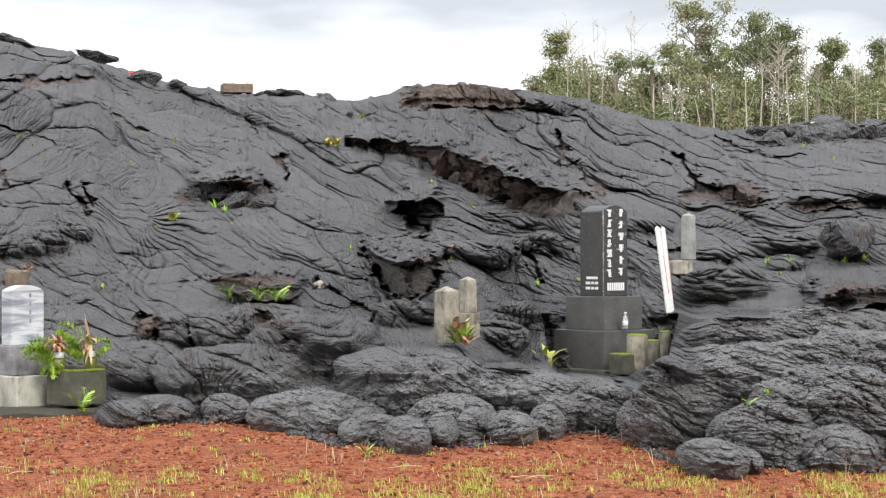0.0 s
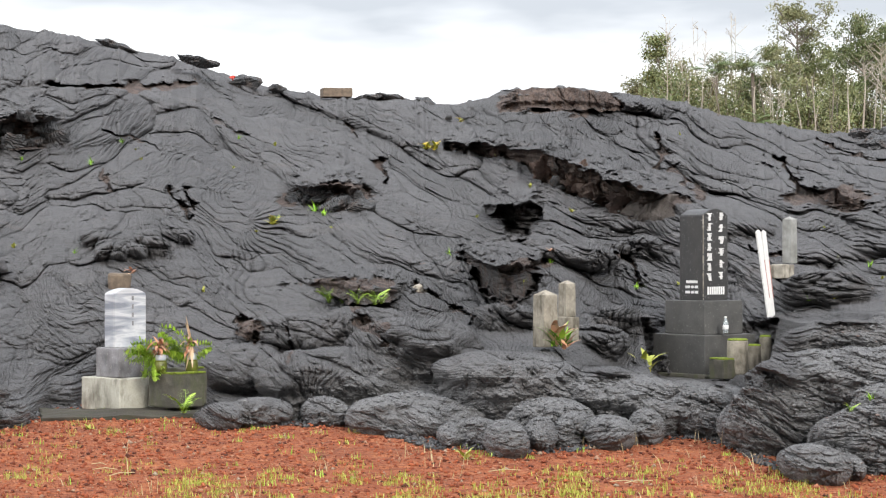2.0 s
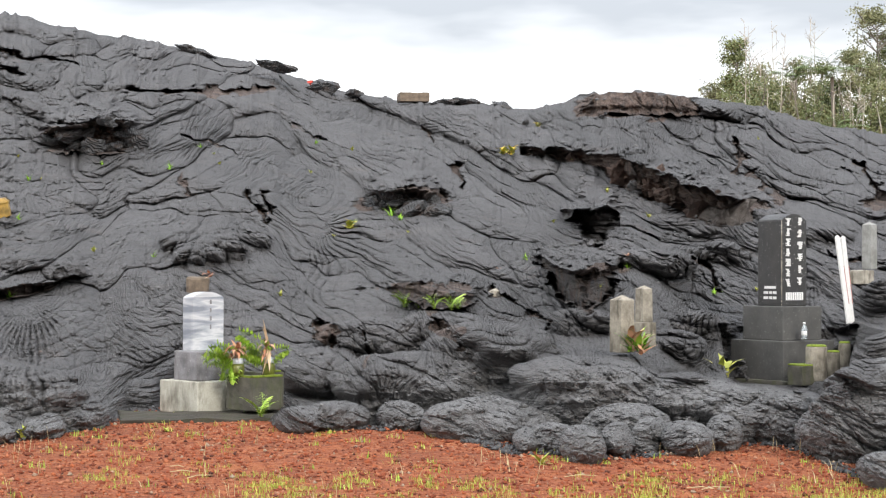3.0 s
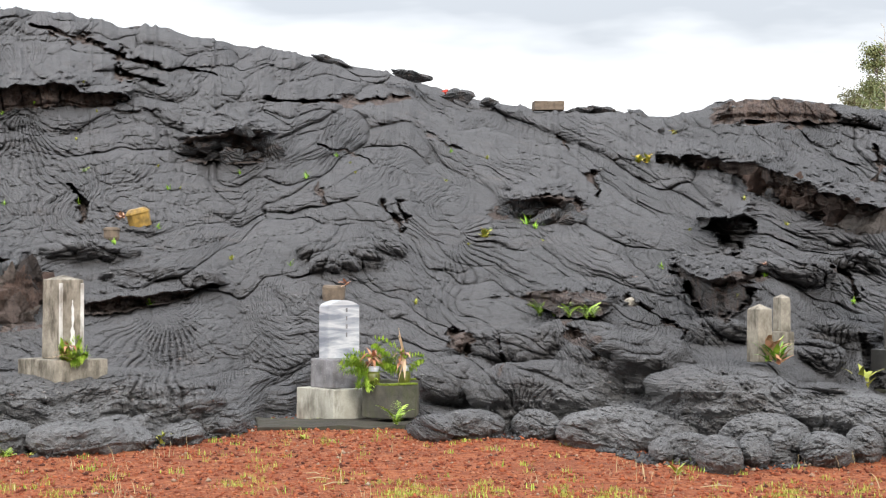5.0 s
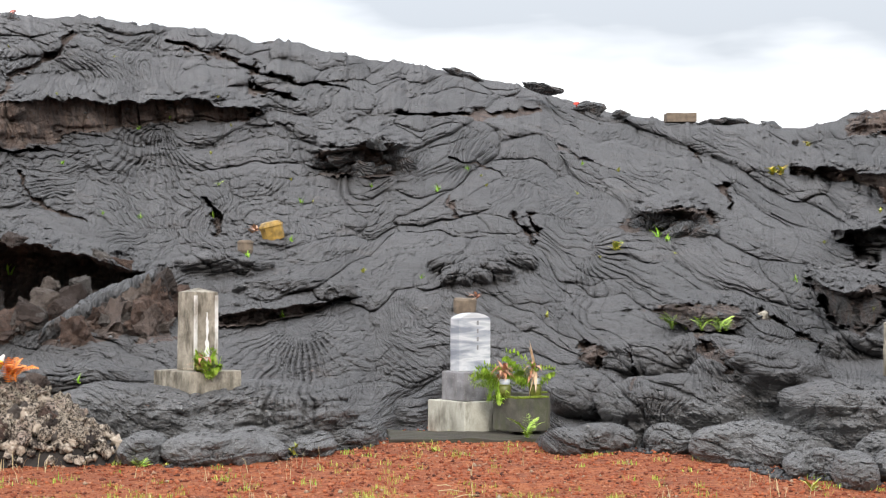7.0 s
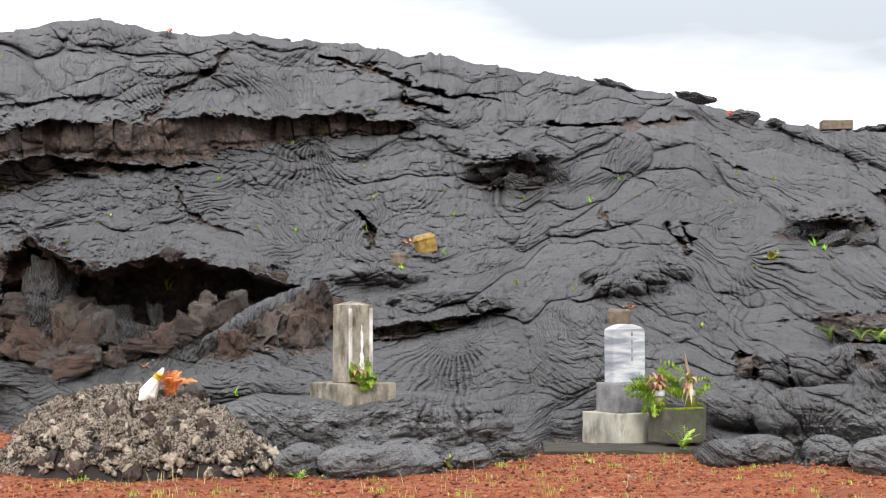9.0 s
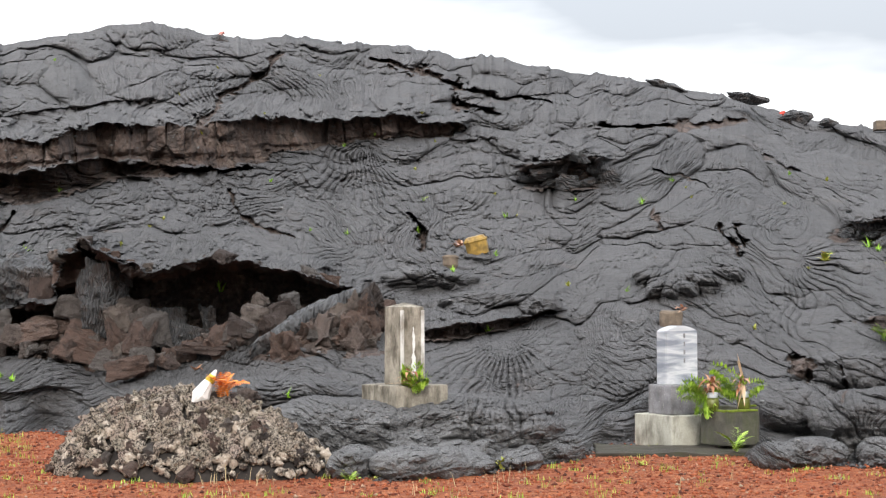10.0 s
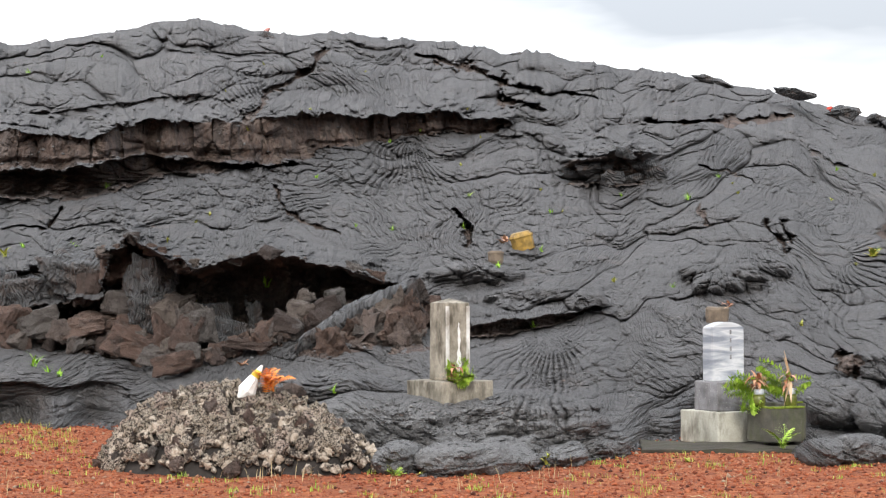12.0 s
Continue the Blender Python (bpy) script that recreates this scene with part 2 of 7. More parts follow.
def merge(*bms):
    """One bmesh out of several."""
    me = bpy.data.meshes.new("joined")
    out = bmesh.new()
    for b in bms:
        b.to_mesh(me)
        out.from_mesh(me)
        b.free()
    bpy.data.meshes.remove(me)
    return out


def prism(outline, depth):
    """An upright outline of (x, z) pairs, extruded along y about 0."""
    bm = bmesh.new()
    f = [bm.verts.new((x, -depth / 2, z)) for x, z in outline]
    b = [bm.verts.new((x, depth / 2, z)) for x, z in outline]
    bm.faces.new(f)
    bm.faces.new(b[::-1])
    k = len(f)
    for i in range(k):
        bm.faces.new((f[i], b[i], b[(i + 1) % k], f[(i + 1) % k]))
    bmesh.ops.recalc_face_normals(bm, faces=bm.faces[:])
    bmesh.ops.bevel(bm, geom=[e for e in bm.edges if e.calc_face_angle(0) > 0.6], offset=0.008, segments=2, affect="EDGES")
    return bm


def mesh_object(name, verts, faces, material, parent=None, smooth=False):
    """A mesh from numpy arrays: verts (n, 3), faces (m, 3 or 4)."""
    me = bpy.data.meshes.new(name)
    verts, faces = np.asarray(verts, np.float32), np.asarray(faces, np.int32)
    k = faces.shape[1]
    me.vertices.add(len(verts))
    me.vertices.foreach_set("co", verts.ravel())
    me.loops.add(faces.size)
    me.loops.foreach_set("vertex_index", faces.ravel())
    me.polygons.add(len(faces))
    me.polygons.foreach_set("loop_start", np.arange(0, faces.size, k, dtype=np.int32))
    me.update(calc_edges=True)
    me.validate()
    for m in material if isinstance(material, (list, tuple)) else [material]:
        me.materials.append(m)
    if smooth:
        me.shade_smooth()
    ob = new(name, me)
    if parent:
        ob.parent = parent
    return ob


# ---- the lava flow ----


def hashed(i, j, seed):
    """Repeatable numbers in 0..1 for the cells of a grid, looked up in a table of its cells."""
    i, j = i.astype(np.int32), j.astype(np.int32)
    i0, j0 = int(i.min()), int(j.min())
    rows, cols = int(i.max()) - i0 + 1, int(j.max()) - j0 + 1
    if rows * cols > i.size:
        return cell_hash(i, j, seed)
    gi, gj = np.meshgrid(np.arange(i0, i0 + rows), np.arange(j0, j0 + cols), indexing="ij")
    return cell_hash(gi, gj, seed).ravel()[(i - i0) * cols + (j - j0)]


def cell_hash(i, j, seed):
    h = (i.astype(np.int64) * 374761393 + j.astype(np.int64) * 668265263 + seed * 1442695041) & 0x7FFFFFFF
    h = ((h ^ (h >> 13)) * 1274126177) & 0x7FFFFFFF
    h = ((h ^ (h >> 16)) * 1911520717) & 0x7FFFFFFF
    return ((h ^ (h >> 11)) & 0xFFFF) / 65535.0


def value_noise(x, y, seed):
    x, y = np.asarray(x, np.float32), np.asarray(y, np.float32)
    fi, fj = np.floor(x), np.floor(y)
    u, v = x - fi, y - fj
    u, v = u * u * (3 - 2 * u), v * v * (3 - 2 * v)
    i0, j0 = int(fi.min()), int(fj.min())
    rows, cols = int(fi.max()) - i0 + 2, int(fj.max()) - j0 + 2
    gi, gj = np.meshgrid(np.arange(i0, i0 + rows), np.arange(j0, j0 + cols), indexing="ij")
    table = cell_hash(gi, gj, seed).astype(np.float32).ravel()
    k = (fi.astype(np.int32) - i0) * cols + fj.astype(np.int32) - j0
    low = table[k] * (1 - u) + table[k + cols] * u
    return low * (1 - v) + (table[k + 1] * (1 - u) + table[k + cols + 1] * u) * v - 0.5


def fractal(x, y, seed, octaves=4, gain=0.5):
    total, amp = 0.0, 1.0
    for k in range(octaves):
        total = total + amp * value_noise(x * 2**k + 17.3 * k, y * 2**k - 9.1 * k, seed + k)
        amp *= gain
    return total


def cells(x, y, seed):
    """Cellular noise: nearest and second distance, the cell's own number, and the offset from its centre."""
    i, j = np.floor(x), np.floor(y)
    f1 = np.full(x.shape, 9.0)
    f2, own, ox, oy = f1.copy(), f1.copy(), f1.copy(), f1.copy()
    for di in (-1, 0, 1):
        for dj in (-1, 0, 1):
            ci, cj = i + di, j + dj
            px = x - ci - 0.15 - 0.7 * hashed(ci, cj, seed)
            py = y - cj - 0.15 - 0.7 * hashed(ci, cj, seed + 1)
            d = np.sqrt(px * px + py * py)
            near = d < f1
            f2 = np.where(near, f1, np.minimum(f2, d))
            own = np.where(near, hashed(ci, cj, seed + 2), own)
            ox, oy = np.where(near, px, ox), np.where(near, py, oy)
            f1 = np.where(near, d, f1)
    return f1, f2, own, ox, oy


def tongues(x, y, seed):
    """Overlapping rounded tongues: height of the topmost, its lead over the next, its own number, and the offset from its middle."""
    i, j = np.floor(x), np.floor(y)
    top = np.full(x.shape, -9.0)
    second, own, ox, oy = top.copy(), top.copy(), top.copy(), top.copy()
    for di in (-1, 0, 1):
        for dj in (-1, 0, 1):
            ci, cj = i + di, j + dj
            px = x - ci - 0.1 - 0.8 * hashed(ci, cj, seed)
            py = y - cj - 0.1 - 0.8 * hashed(ci, cj, seed + 1)
            d2 = (px * px + py * py) / (0.72 + 0.5 * hashed(ci, cj, seed + 3)) ** 2
            h = 0.8 * hashed(ci, cj, seed + 4) + np.sqrt(np.maximum(1 - d2, 0)) + np.minimum(1 - d2, 0)
            over = h > top
            second = np.where(over, top, np.maximum(second, h))
            own = np.where(over, hashed(ci, cj, seed + 2), own)
            ox, oy = np.where(over, px, ox), np.where(over, py, oy)
            top = np.where(over, h, top)
    return top, top - second, own, ox, oy


def step(a, b, x):
    t = np.clip((x - a) / (b - a), 0, 1)
    return t * t * (3 - 2 * t)


def along(az, knots):
    """A value that changes with the bearing, through (bearing, value) knots."""
    return np.interp(az, [k[0] for k in knots], [k[1] for k in knots])


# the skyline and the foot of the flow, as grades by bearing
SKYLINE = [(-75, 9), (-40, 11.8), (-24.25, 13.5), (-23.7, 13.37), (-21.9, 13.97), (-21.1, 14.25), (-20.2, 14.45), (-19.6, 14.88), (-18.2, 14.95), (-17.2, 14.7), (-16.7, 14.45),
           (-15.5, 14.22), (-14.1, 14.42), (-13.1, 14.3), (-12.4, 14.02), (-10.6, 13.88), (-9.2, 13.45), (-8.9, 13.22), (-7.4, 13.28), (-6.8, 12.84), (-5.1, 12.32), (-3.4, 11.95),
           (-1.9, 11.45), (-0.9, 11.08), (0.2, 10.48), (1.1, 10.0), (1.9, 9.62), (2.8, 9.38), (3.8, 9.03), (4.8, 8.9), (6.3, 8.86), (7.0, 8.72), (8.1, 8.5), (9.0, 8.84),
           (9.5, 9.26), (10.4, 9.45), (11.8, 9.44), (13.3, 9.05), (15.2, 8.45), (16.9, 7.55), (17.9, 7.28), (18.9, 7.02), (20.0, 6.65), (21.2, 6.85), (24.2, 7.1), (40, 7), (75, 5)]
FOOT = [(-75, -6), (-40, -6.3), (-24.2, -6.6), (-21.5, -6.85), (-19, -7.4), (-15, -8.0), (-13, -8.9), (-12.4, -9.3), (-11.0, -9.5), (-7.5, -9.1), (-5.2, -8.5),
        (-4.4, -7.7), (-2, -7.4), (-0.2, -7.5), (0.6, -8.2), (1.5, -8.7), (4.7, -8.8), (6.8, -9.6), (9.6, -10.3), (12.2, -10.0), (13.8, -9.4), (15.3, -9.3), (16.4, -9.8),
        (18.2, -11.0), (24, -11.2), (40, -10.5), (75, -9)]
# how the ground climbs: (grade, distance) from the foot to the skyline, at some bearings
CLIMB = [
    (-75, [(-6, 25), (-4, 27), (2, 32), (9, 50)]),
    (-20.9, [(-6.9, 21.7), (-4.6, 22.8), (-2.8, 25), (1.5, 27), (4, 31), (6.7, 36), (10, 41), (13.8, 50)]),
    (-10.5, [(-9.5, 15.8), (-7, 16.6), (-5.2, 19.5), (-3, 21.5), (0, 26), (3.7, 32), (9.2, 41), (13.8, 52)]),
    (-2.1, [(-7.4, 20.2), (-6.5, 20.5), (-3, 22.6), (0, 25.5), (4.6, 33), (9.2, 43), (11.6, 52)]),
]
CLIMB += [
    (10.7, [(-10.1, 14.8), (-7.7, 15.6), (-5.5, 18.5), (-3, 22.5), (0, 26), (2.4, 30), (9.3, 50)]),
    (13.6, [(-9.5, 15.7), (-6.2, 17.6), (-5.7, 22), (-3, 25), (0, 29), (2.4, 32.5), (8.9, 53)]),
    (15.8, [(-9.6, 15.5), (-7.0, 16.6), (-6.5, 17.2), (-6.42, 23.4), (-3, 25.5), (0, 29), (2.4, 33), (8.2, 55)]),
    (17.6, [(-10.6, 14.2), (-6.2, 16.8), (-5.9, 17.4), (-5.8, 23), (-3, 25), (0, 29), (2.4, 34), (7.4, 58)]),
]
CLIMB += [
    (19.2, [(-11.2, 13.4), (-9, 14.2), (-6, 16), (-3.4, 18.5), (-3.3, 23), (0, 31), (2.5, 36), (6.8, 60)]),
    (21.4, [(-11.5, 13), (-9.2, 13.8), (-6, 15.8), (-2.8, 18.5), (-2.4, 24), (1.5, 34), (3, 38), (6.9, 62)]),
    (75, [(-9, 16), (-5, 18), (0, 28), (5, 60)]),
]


def folds(phase, power, mean):
    """Rounded folds parted by creases, fading out where they would crowd finer than the mesh."""
    crowd = np.maximum(np.abs(np.gradient(phase, axis=0)), np.abs(np.gradient(phase, axis=1)))
    show = 1 - step(0.27, 0.42, crowd)
    return mean + (np.abs(np.sin(np.pi * phase)) ** power - mean) * show


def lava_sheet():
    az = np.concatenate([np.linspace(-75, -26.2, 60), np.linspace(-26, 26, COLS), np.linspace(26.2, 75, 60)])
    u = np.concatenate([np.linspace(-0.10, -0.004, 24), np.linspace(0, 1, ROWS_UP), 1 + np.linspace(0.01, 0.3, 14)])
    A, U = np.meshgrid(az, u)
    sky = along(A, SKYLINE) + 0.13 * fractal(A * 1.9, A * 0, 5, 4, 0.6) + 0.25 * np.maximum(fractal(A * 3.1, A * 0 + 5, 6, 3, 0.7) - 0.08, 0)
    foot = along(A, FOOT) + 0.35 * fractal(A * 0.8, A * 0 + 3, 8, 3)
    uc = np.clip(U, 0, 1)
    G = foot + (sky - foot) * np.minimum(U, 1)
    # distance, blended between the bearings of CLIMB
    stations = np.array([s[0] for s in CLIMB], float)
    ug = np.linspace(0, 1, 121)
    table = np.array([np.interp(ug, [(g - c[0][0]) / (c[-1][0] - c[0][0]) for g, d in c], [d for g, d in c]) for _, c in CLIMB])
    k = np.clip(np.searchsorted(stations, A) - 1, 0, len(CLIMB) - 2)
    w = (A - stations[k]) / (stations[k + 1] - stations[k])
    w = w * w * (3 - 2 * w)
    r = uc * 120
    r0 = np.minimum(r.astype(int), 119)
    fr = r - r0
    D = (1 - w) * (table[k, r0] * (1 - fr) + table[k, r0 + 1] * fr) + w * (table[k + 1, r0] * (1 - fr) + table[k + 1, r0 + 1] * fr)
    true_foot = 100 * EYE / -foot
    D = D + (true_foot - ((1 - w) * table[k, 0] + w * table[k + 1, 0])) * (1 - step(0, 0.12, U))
    # the sheet itself ends a little behind the toes
    D = D + 0.40 * (1 - step(0.0, 0.10, U)) * step(-14.0, -12.5, A)
    D0 = D.copy()
    rate = np.gradient(D0, axis=0) / np.maximum(np.gradient(G, axis=0), 1e-4) * 100 / D0
    rate = np.clip(rate, 1.2, 3.2 + 1.8 * step(31.0, 42.0, D0))
    rate = np.minimum(rate, 1.5 + 4.6 * step(17.0, 26.0, D0))
    # metres up the face of the slope
    scale = 26 * (D0 / 26) ** 0.3
    up_m = np.cumsum(scale * np.gradient(G, axis=0) / 100, axis=0)
    A_r = np.radians(A)
    wide = np.abs(A) > 26

    # between the toes the foot of the flow draws back
    D = D + 0.75 * (1 - step(0.04, 0.26, U)) * step(3.0, 6.0, A)
    broken = np.zeros(A.shape)

    # --- bulging lobes and toes: each ray meets them first ---
    for (la, lg, ld, rx, ry, rz, turn) in LOBES:
        col = int(np.argmin(np.abs(az - la)))
        face = float(np.interp(lg - 80 * rz / ld, G[:, col], D0[:, col])) + (0.75 if rx > 0.35 else 0.55) * ry
        ld = min(ld, face) if rx < 0.35 and ld < 20.5 else min(face, max(ld, face - 0.15))
        c = place(la, lg, ld)
        cols = np.where(np.abs(az - la) < np.degrees(1.6 * max(rx, ry) / ld))[0]
        if not len(cols):
            continue
        s = slice(cols[0], cols[-1] + 1)
        a, g = A_r[:, s], G[:, s] / 100
        ct, st = math.cos(radians(turn)), math.sin(radians(turn))
        vx, vy, vz = np.sin(a), np.cos(a), g
        rzz = np.where(G[:, s] < lg, (1.15 if c.z < 0.35 else 1.3 if ld < 16.5 and la > 3 else 2.2) * rz, rz)
        e = [(c.x * ct + c.y * st) / rx, (-c.x * st + c.y * ct) / ry, (c.z - EYE) / rzz]
        p = [(vx * ct + vy * st) / rx, (-vx * st + vy * ct) / ry, vz / rzz]
        wob = 1 + (0.35 if rx > 0.4 else 0.2) * fractal(A[:, s] * 0.9 * ld / 15, G[:, s] * 0.9, int(abs(la * 31 + lg * 17)) + 3, 3)
        qa = p[0] ** 2 + p[1] ** 2 + p[2] ** 2
        qb = p[0] * e[0] + p[1] * e[1] + p[2] * e[2]
        disc = qb * qb - qa * (e[0] ** 2 + e[1] ** 2 + e[2] ** 2 - wob)
        hit = (qb - np.sqrt(np.maximum(disc, 0))) / qa
        hit = np.where((disc > 0) & (hit > 5), hit, 1e3)
        here = D[:, s]
        soft = 0.14 if rx <= 0.5 or (la > 17 and ld < 18) else 0.5
        h = np.clip(0.5 + 0.5 * (hit - here) / soft, 0, 1)
        D[:, s] = hit * (1 - h) + here * h - 0.5 * soft * h * (1 - h)

    # --- ledges: a broken rim over a hollow ---
    for (upper, lower, deep, under, rust) in LEDGES:
        lo_a, hi_a = upper[0][0], upper[-1][0]
        cols = np.where((az > lo_a) & (az < hi_a))[0]
        s = slice(cols[0], cols[-1] + 1)
        tall = min(1.0, 0.35 + 0.4 * float(np.max(along(az[s], upper) - along(az[s], lower))))
        bent = A[:, s] + 0.45 * tall * fractal(A[:, s] * 1.6, G[:, s] * 2.2 + deep, 30, 4, 0.6)
        up = along(bent, upper) + 0.30 * tall * fractal(A[:, s] * 2.6, G[:, s] * 1.5 + deep, 31, 4, 0.65)
        lo = along(bent, lower) + 0.34 * tall * fractal(A[:, s] * 2.1, G[:, s] * 1.5 + under, 41, 4, 0.65)
        g = G[:, s]
        ends = step(lo_a, lo_a + 0.5, bent) * (1 - step(hi_a - 0.5, hi_a, bent))
        mid = along(az[s], lower)
        low = np.array([min(np.interp((mid[i] - 0.35, mid[i] - 0.2, mid[i] - 0.05), g[:, i], D[:, cols[0] + i])) for i in range(g.shape[1])])
        low = np.convolve(np.pad(low, 20, "edge"), np.ones(41) / 41, "valid")[None, :]
        wall = step(-0.04, 0.04, g - lo) * (1 - step(-0.04, 0.04, g - up)) * ends
        rise = np.clip((g - lo) / np.maximum(up - lo, 0.05), 0, 1)
        over = 0.35 if deep < 0.5 else (-0.15 if deep > 2 else 0.08)
        # hollow below, an upright rim hanging over it, and flatter crust behind the rim
        hollow = deep * step(0.0, 0.2, rise) * (1 - step(under, min(under + 0.22, 1.0), rise)) + over * rise
        here = D[:, s]
        rim_d = low + over
        back = rim_d + (here - rim_d) * np.clip((g - up) / 1.1, 0, 1) ** 0.8
        shaped = np.where(g < lo, here, np.where(g < up, low + hollow, np.minimum(back, here)))
        D[:, s] = here + (shaped - here) * ends
        broken[:, s] = np.maximum(broken[:, s], np.minimum(1, wall * 1.6) * rust)

    # --- cracks between the plates ---
    for (line, width, deep, rust) in CRACKS:
        cols = np.where((az > min(q[0] for q in line) - 1) & (az < max(q[0] for q in line) + 1))[0]
        s = slice(cols[0], cols[-1] + 1)
        a, g = A[:, s], G[:, s]
        wx = 0.32 * fractal(a * 1.1, g * 1.1, 61, 4, 0.6)
        best = np.full(a.shape, 9.0)
        for (a0, g0), (a1, g1) in zip(line, line[1:]):
            ex, ey = (a1 - a0) * 1.75, g1 - g0
            px, py = (a - a0) * 1.75 + wx, g - g0 + wx
            t = np.clip((px * ex + py * ey) / (ex * ex + ey * ey), 0, 1)
            best = np.minimum(best, np.hypot(px - t * ex, py - t * ey))
        inside = 1 - step(width * 0.25, width * 0.95, best * (1 + 2.2 * np.maximum(fractal(a * 2.2, g * 2.2, 71, 4, 0.6), -0.3)))
        D[:, s] += 0.38 * deep * inside
        broken[:, s] = np.maximum(broken[:, s], inside * min(1.0, rust + 0.3))

    for (ra, rg, wa, wg, much) in RUST:
        q = ((A - ra) / wa) ** 2 + ((G - rg) / wg) ** 2
        broken = np.maximum(broken, much * (1 - step(0.2, 1.3, q + 1.6 * fractal(A * 1.5, G * 1.8, 81, 4, 0.6))))

    # --- relief, in metres across and up the face of the slope ---
    sx, sy = scale * A_r, up_m
    wx = fractal(sx * 0.5, sy * 0.7, 11, 4, 0.5)
    wy = fractal(sx * 0.5 + 40, sy * 0.7, 12, 4, 0.5)
    near = 1 - step(17.0, 20.5, D0)
    lean = sx * (0.05 + 0.24 * step(-3.0, 6.0, A))
    # tongues upon tongues, parted by creases
    top1, lead1, own, ox, oy = tongues((sx + 1.3 * wx) / 2.1, (sy + lean + 0.7 * wy) / 0.66, 121)
    top2, lead2, own2, _, _ = tongues((sx + 0.9 * wx) / 0.80 + 7, (sy + lean + 0.5 * wy) / 0.28, 123)
    top3, lead3, own3, _, _ = tongues((sx + 0.5 * wx) / 0.33, (sy + lean + 0.3 * wy) / 0.15, 125)
    gap = step(-0.15, 0.12, fractal(sx * 0.7 + 21, sy * 0.9, 26, 3))
    some = step(-0.1, 0.15, fractal(sx * 0.4 + 50, sy * 0.5, 13, 3))
    few = step(0.02, 0.2, fractal(sx * 0.6 + 80, sy * 0.8, 43, 3))
    lumpy = 1 + 0.3 * step(1.0, 7.0, A)
    relief = (0.34 * (top1 - 0.9) - 0.10 * gap * np.exp(-lead1 / 0.05)) * (1 - 0.65 * near) * lumpy
    relief += (0.145 * (top2 - 0.9) - 0.06 * np.exp(-lead2 / 0.06)) * (0.45 + 0.55 * some) * lumpy * (1 - 0.4 * near)
    relief += (0.085 * (top3 - 0.9) - 0.045 * np.exp(-lead3 / 0.06)) * (0.35 + 0.65 * few)
    relief += 0.08 * fractal(sx * 0.6, sy * 1.0, 14, 5, 0.5)
    broad = relief.copy()
    # bundles of pleats that fan out from a pinch, or run in arcs
    plain = np.ones(A.shape)
    for (fa, fg, reach, count, heading) in PLEATS:
        cols = np.where(np.abs(az - fa) < 1.3 * np.degrees(reach / 20))[0]
        s = slice(cols[0], cols[-1] + 1)
        dx, dy = (A_r[:, s] - radians(fa)) * D0[:, s], (G[:, s] - fg) / 100 * D0[:, s]
        r = np.hypot(dx, dy) * (1 + 0.5 * wx[:, s])
        th = (np.arctan2(dy, dx) - radians(heading) + np.pi) % (2 * np.pi) - np.pi
        inside = (1 - step(0.6, 1.0, r / reach)) * (1 - step(0.75, 1.3, np.abs(th + 1.2 * wy[:, s]))) * step(0.05, 0.25, r / reach)
        phase = count * (th + 0.9 * wy[:, s] + 0.25 * wx[:, s]) / math.pi if count else (r + 0.8 * wx[:, s] + 0.3 * wy[:, s]) / 0.13
        fold = np.abs(np.sin(np.pi * phase)) ** 0.55
        relief[:, s] += (0.13 if count else 0.07) * (fold - 0.7) * inside
        plain[:, s] *= 1 - inside
    # ropes: rounded folds parted by sharp creases, which bow downhill over each tongue
    turn = (own - 0.5) * 2.4 - 0.25 * step(-3.0, 6.0, A)
    mx, my = 2.1 * ox, 0.66 * oy
    rx, ry = mx * np.cos(turn) - my * np.sin(turn), mx * np.sin(turn) + my * np.cos(turn)
    arc = np.hypot(0.5 * rx, ry - 0.45) + 0.22 * fractal(sx * 1.1 + 13 * own, sy * 1.7, 15, 4, 0.45)
    ropes = folds(arc / (0.085 + 0.035 * own2), 0.5, 0.75)
    mask = step(0.02, 0.14, lead1) * step(-0.22, 0.02, fractal(sx * 0.45 + 9, sy * 0.6, 16, 3)) * (1 - 0.6 * near)
    relief += 0.085 * (ropes - 0.75) * (0.35 * (1 - near) + 0.65 * mask) * plain
    rope_line = arc / 0.047
    rope_show = np.clip(0.45 + 0.55 * mask, 0, 1) * (0.4 + 0.6 * step(-0.2, 0.1, fractal(sx * 0.8, sy + 31, 39, 3))) * (1 - 0.7 * near)
    # drawn folds, in bundles down and across the slope
    flow = 0.42 * sx + 0.75 * sy + 1.0 * wx + 0.35 * fractal(sx * 1.1, sy * 1.5, 18, 3)
    drawn = folds(flow / 0.17, 0.5, 0.75)
    relief += 0.07 * plain * (drawn - 0.75) * (1 - 0.8 * mask) * (1 - 0.6 * near) * step(-0.1, 0.15, fractal(sx * 0.5, sy * 0.8 + 8, 19, 3))
    # sharp clefts along the edges of the folds
    n1 = fractal(sx * 0.9 + 0.8 * wx, (sy + lean) * 2.0 + wy, 20, 5, 0.55)
    relief -= 0.06 * (1 - 0.6 * near) * np.exp(-np.abs(n1) / 0.014) * step(0.0, 0.25, fractal(sx * 0.6, sy, 22, 3) + 0.12)
    relief += near * (0.06 * fractal(sx * 1.8, sy * 2.6, 24, 5, 0.5) - 0.035 * np.exp(-np.abs(fractal(sx * 2.2, sy * 4.0, 25, 4, 0.6)) / 0.03))
    # short wrinkles along the flow
    n2 = fractal(sx * 1.6 - 0.9 * wy, (sy + lean) * 3.4 + wx, 36, 4, 0.55)
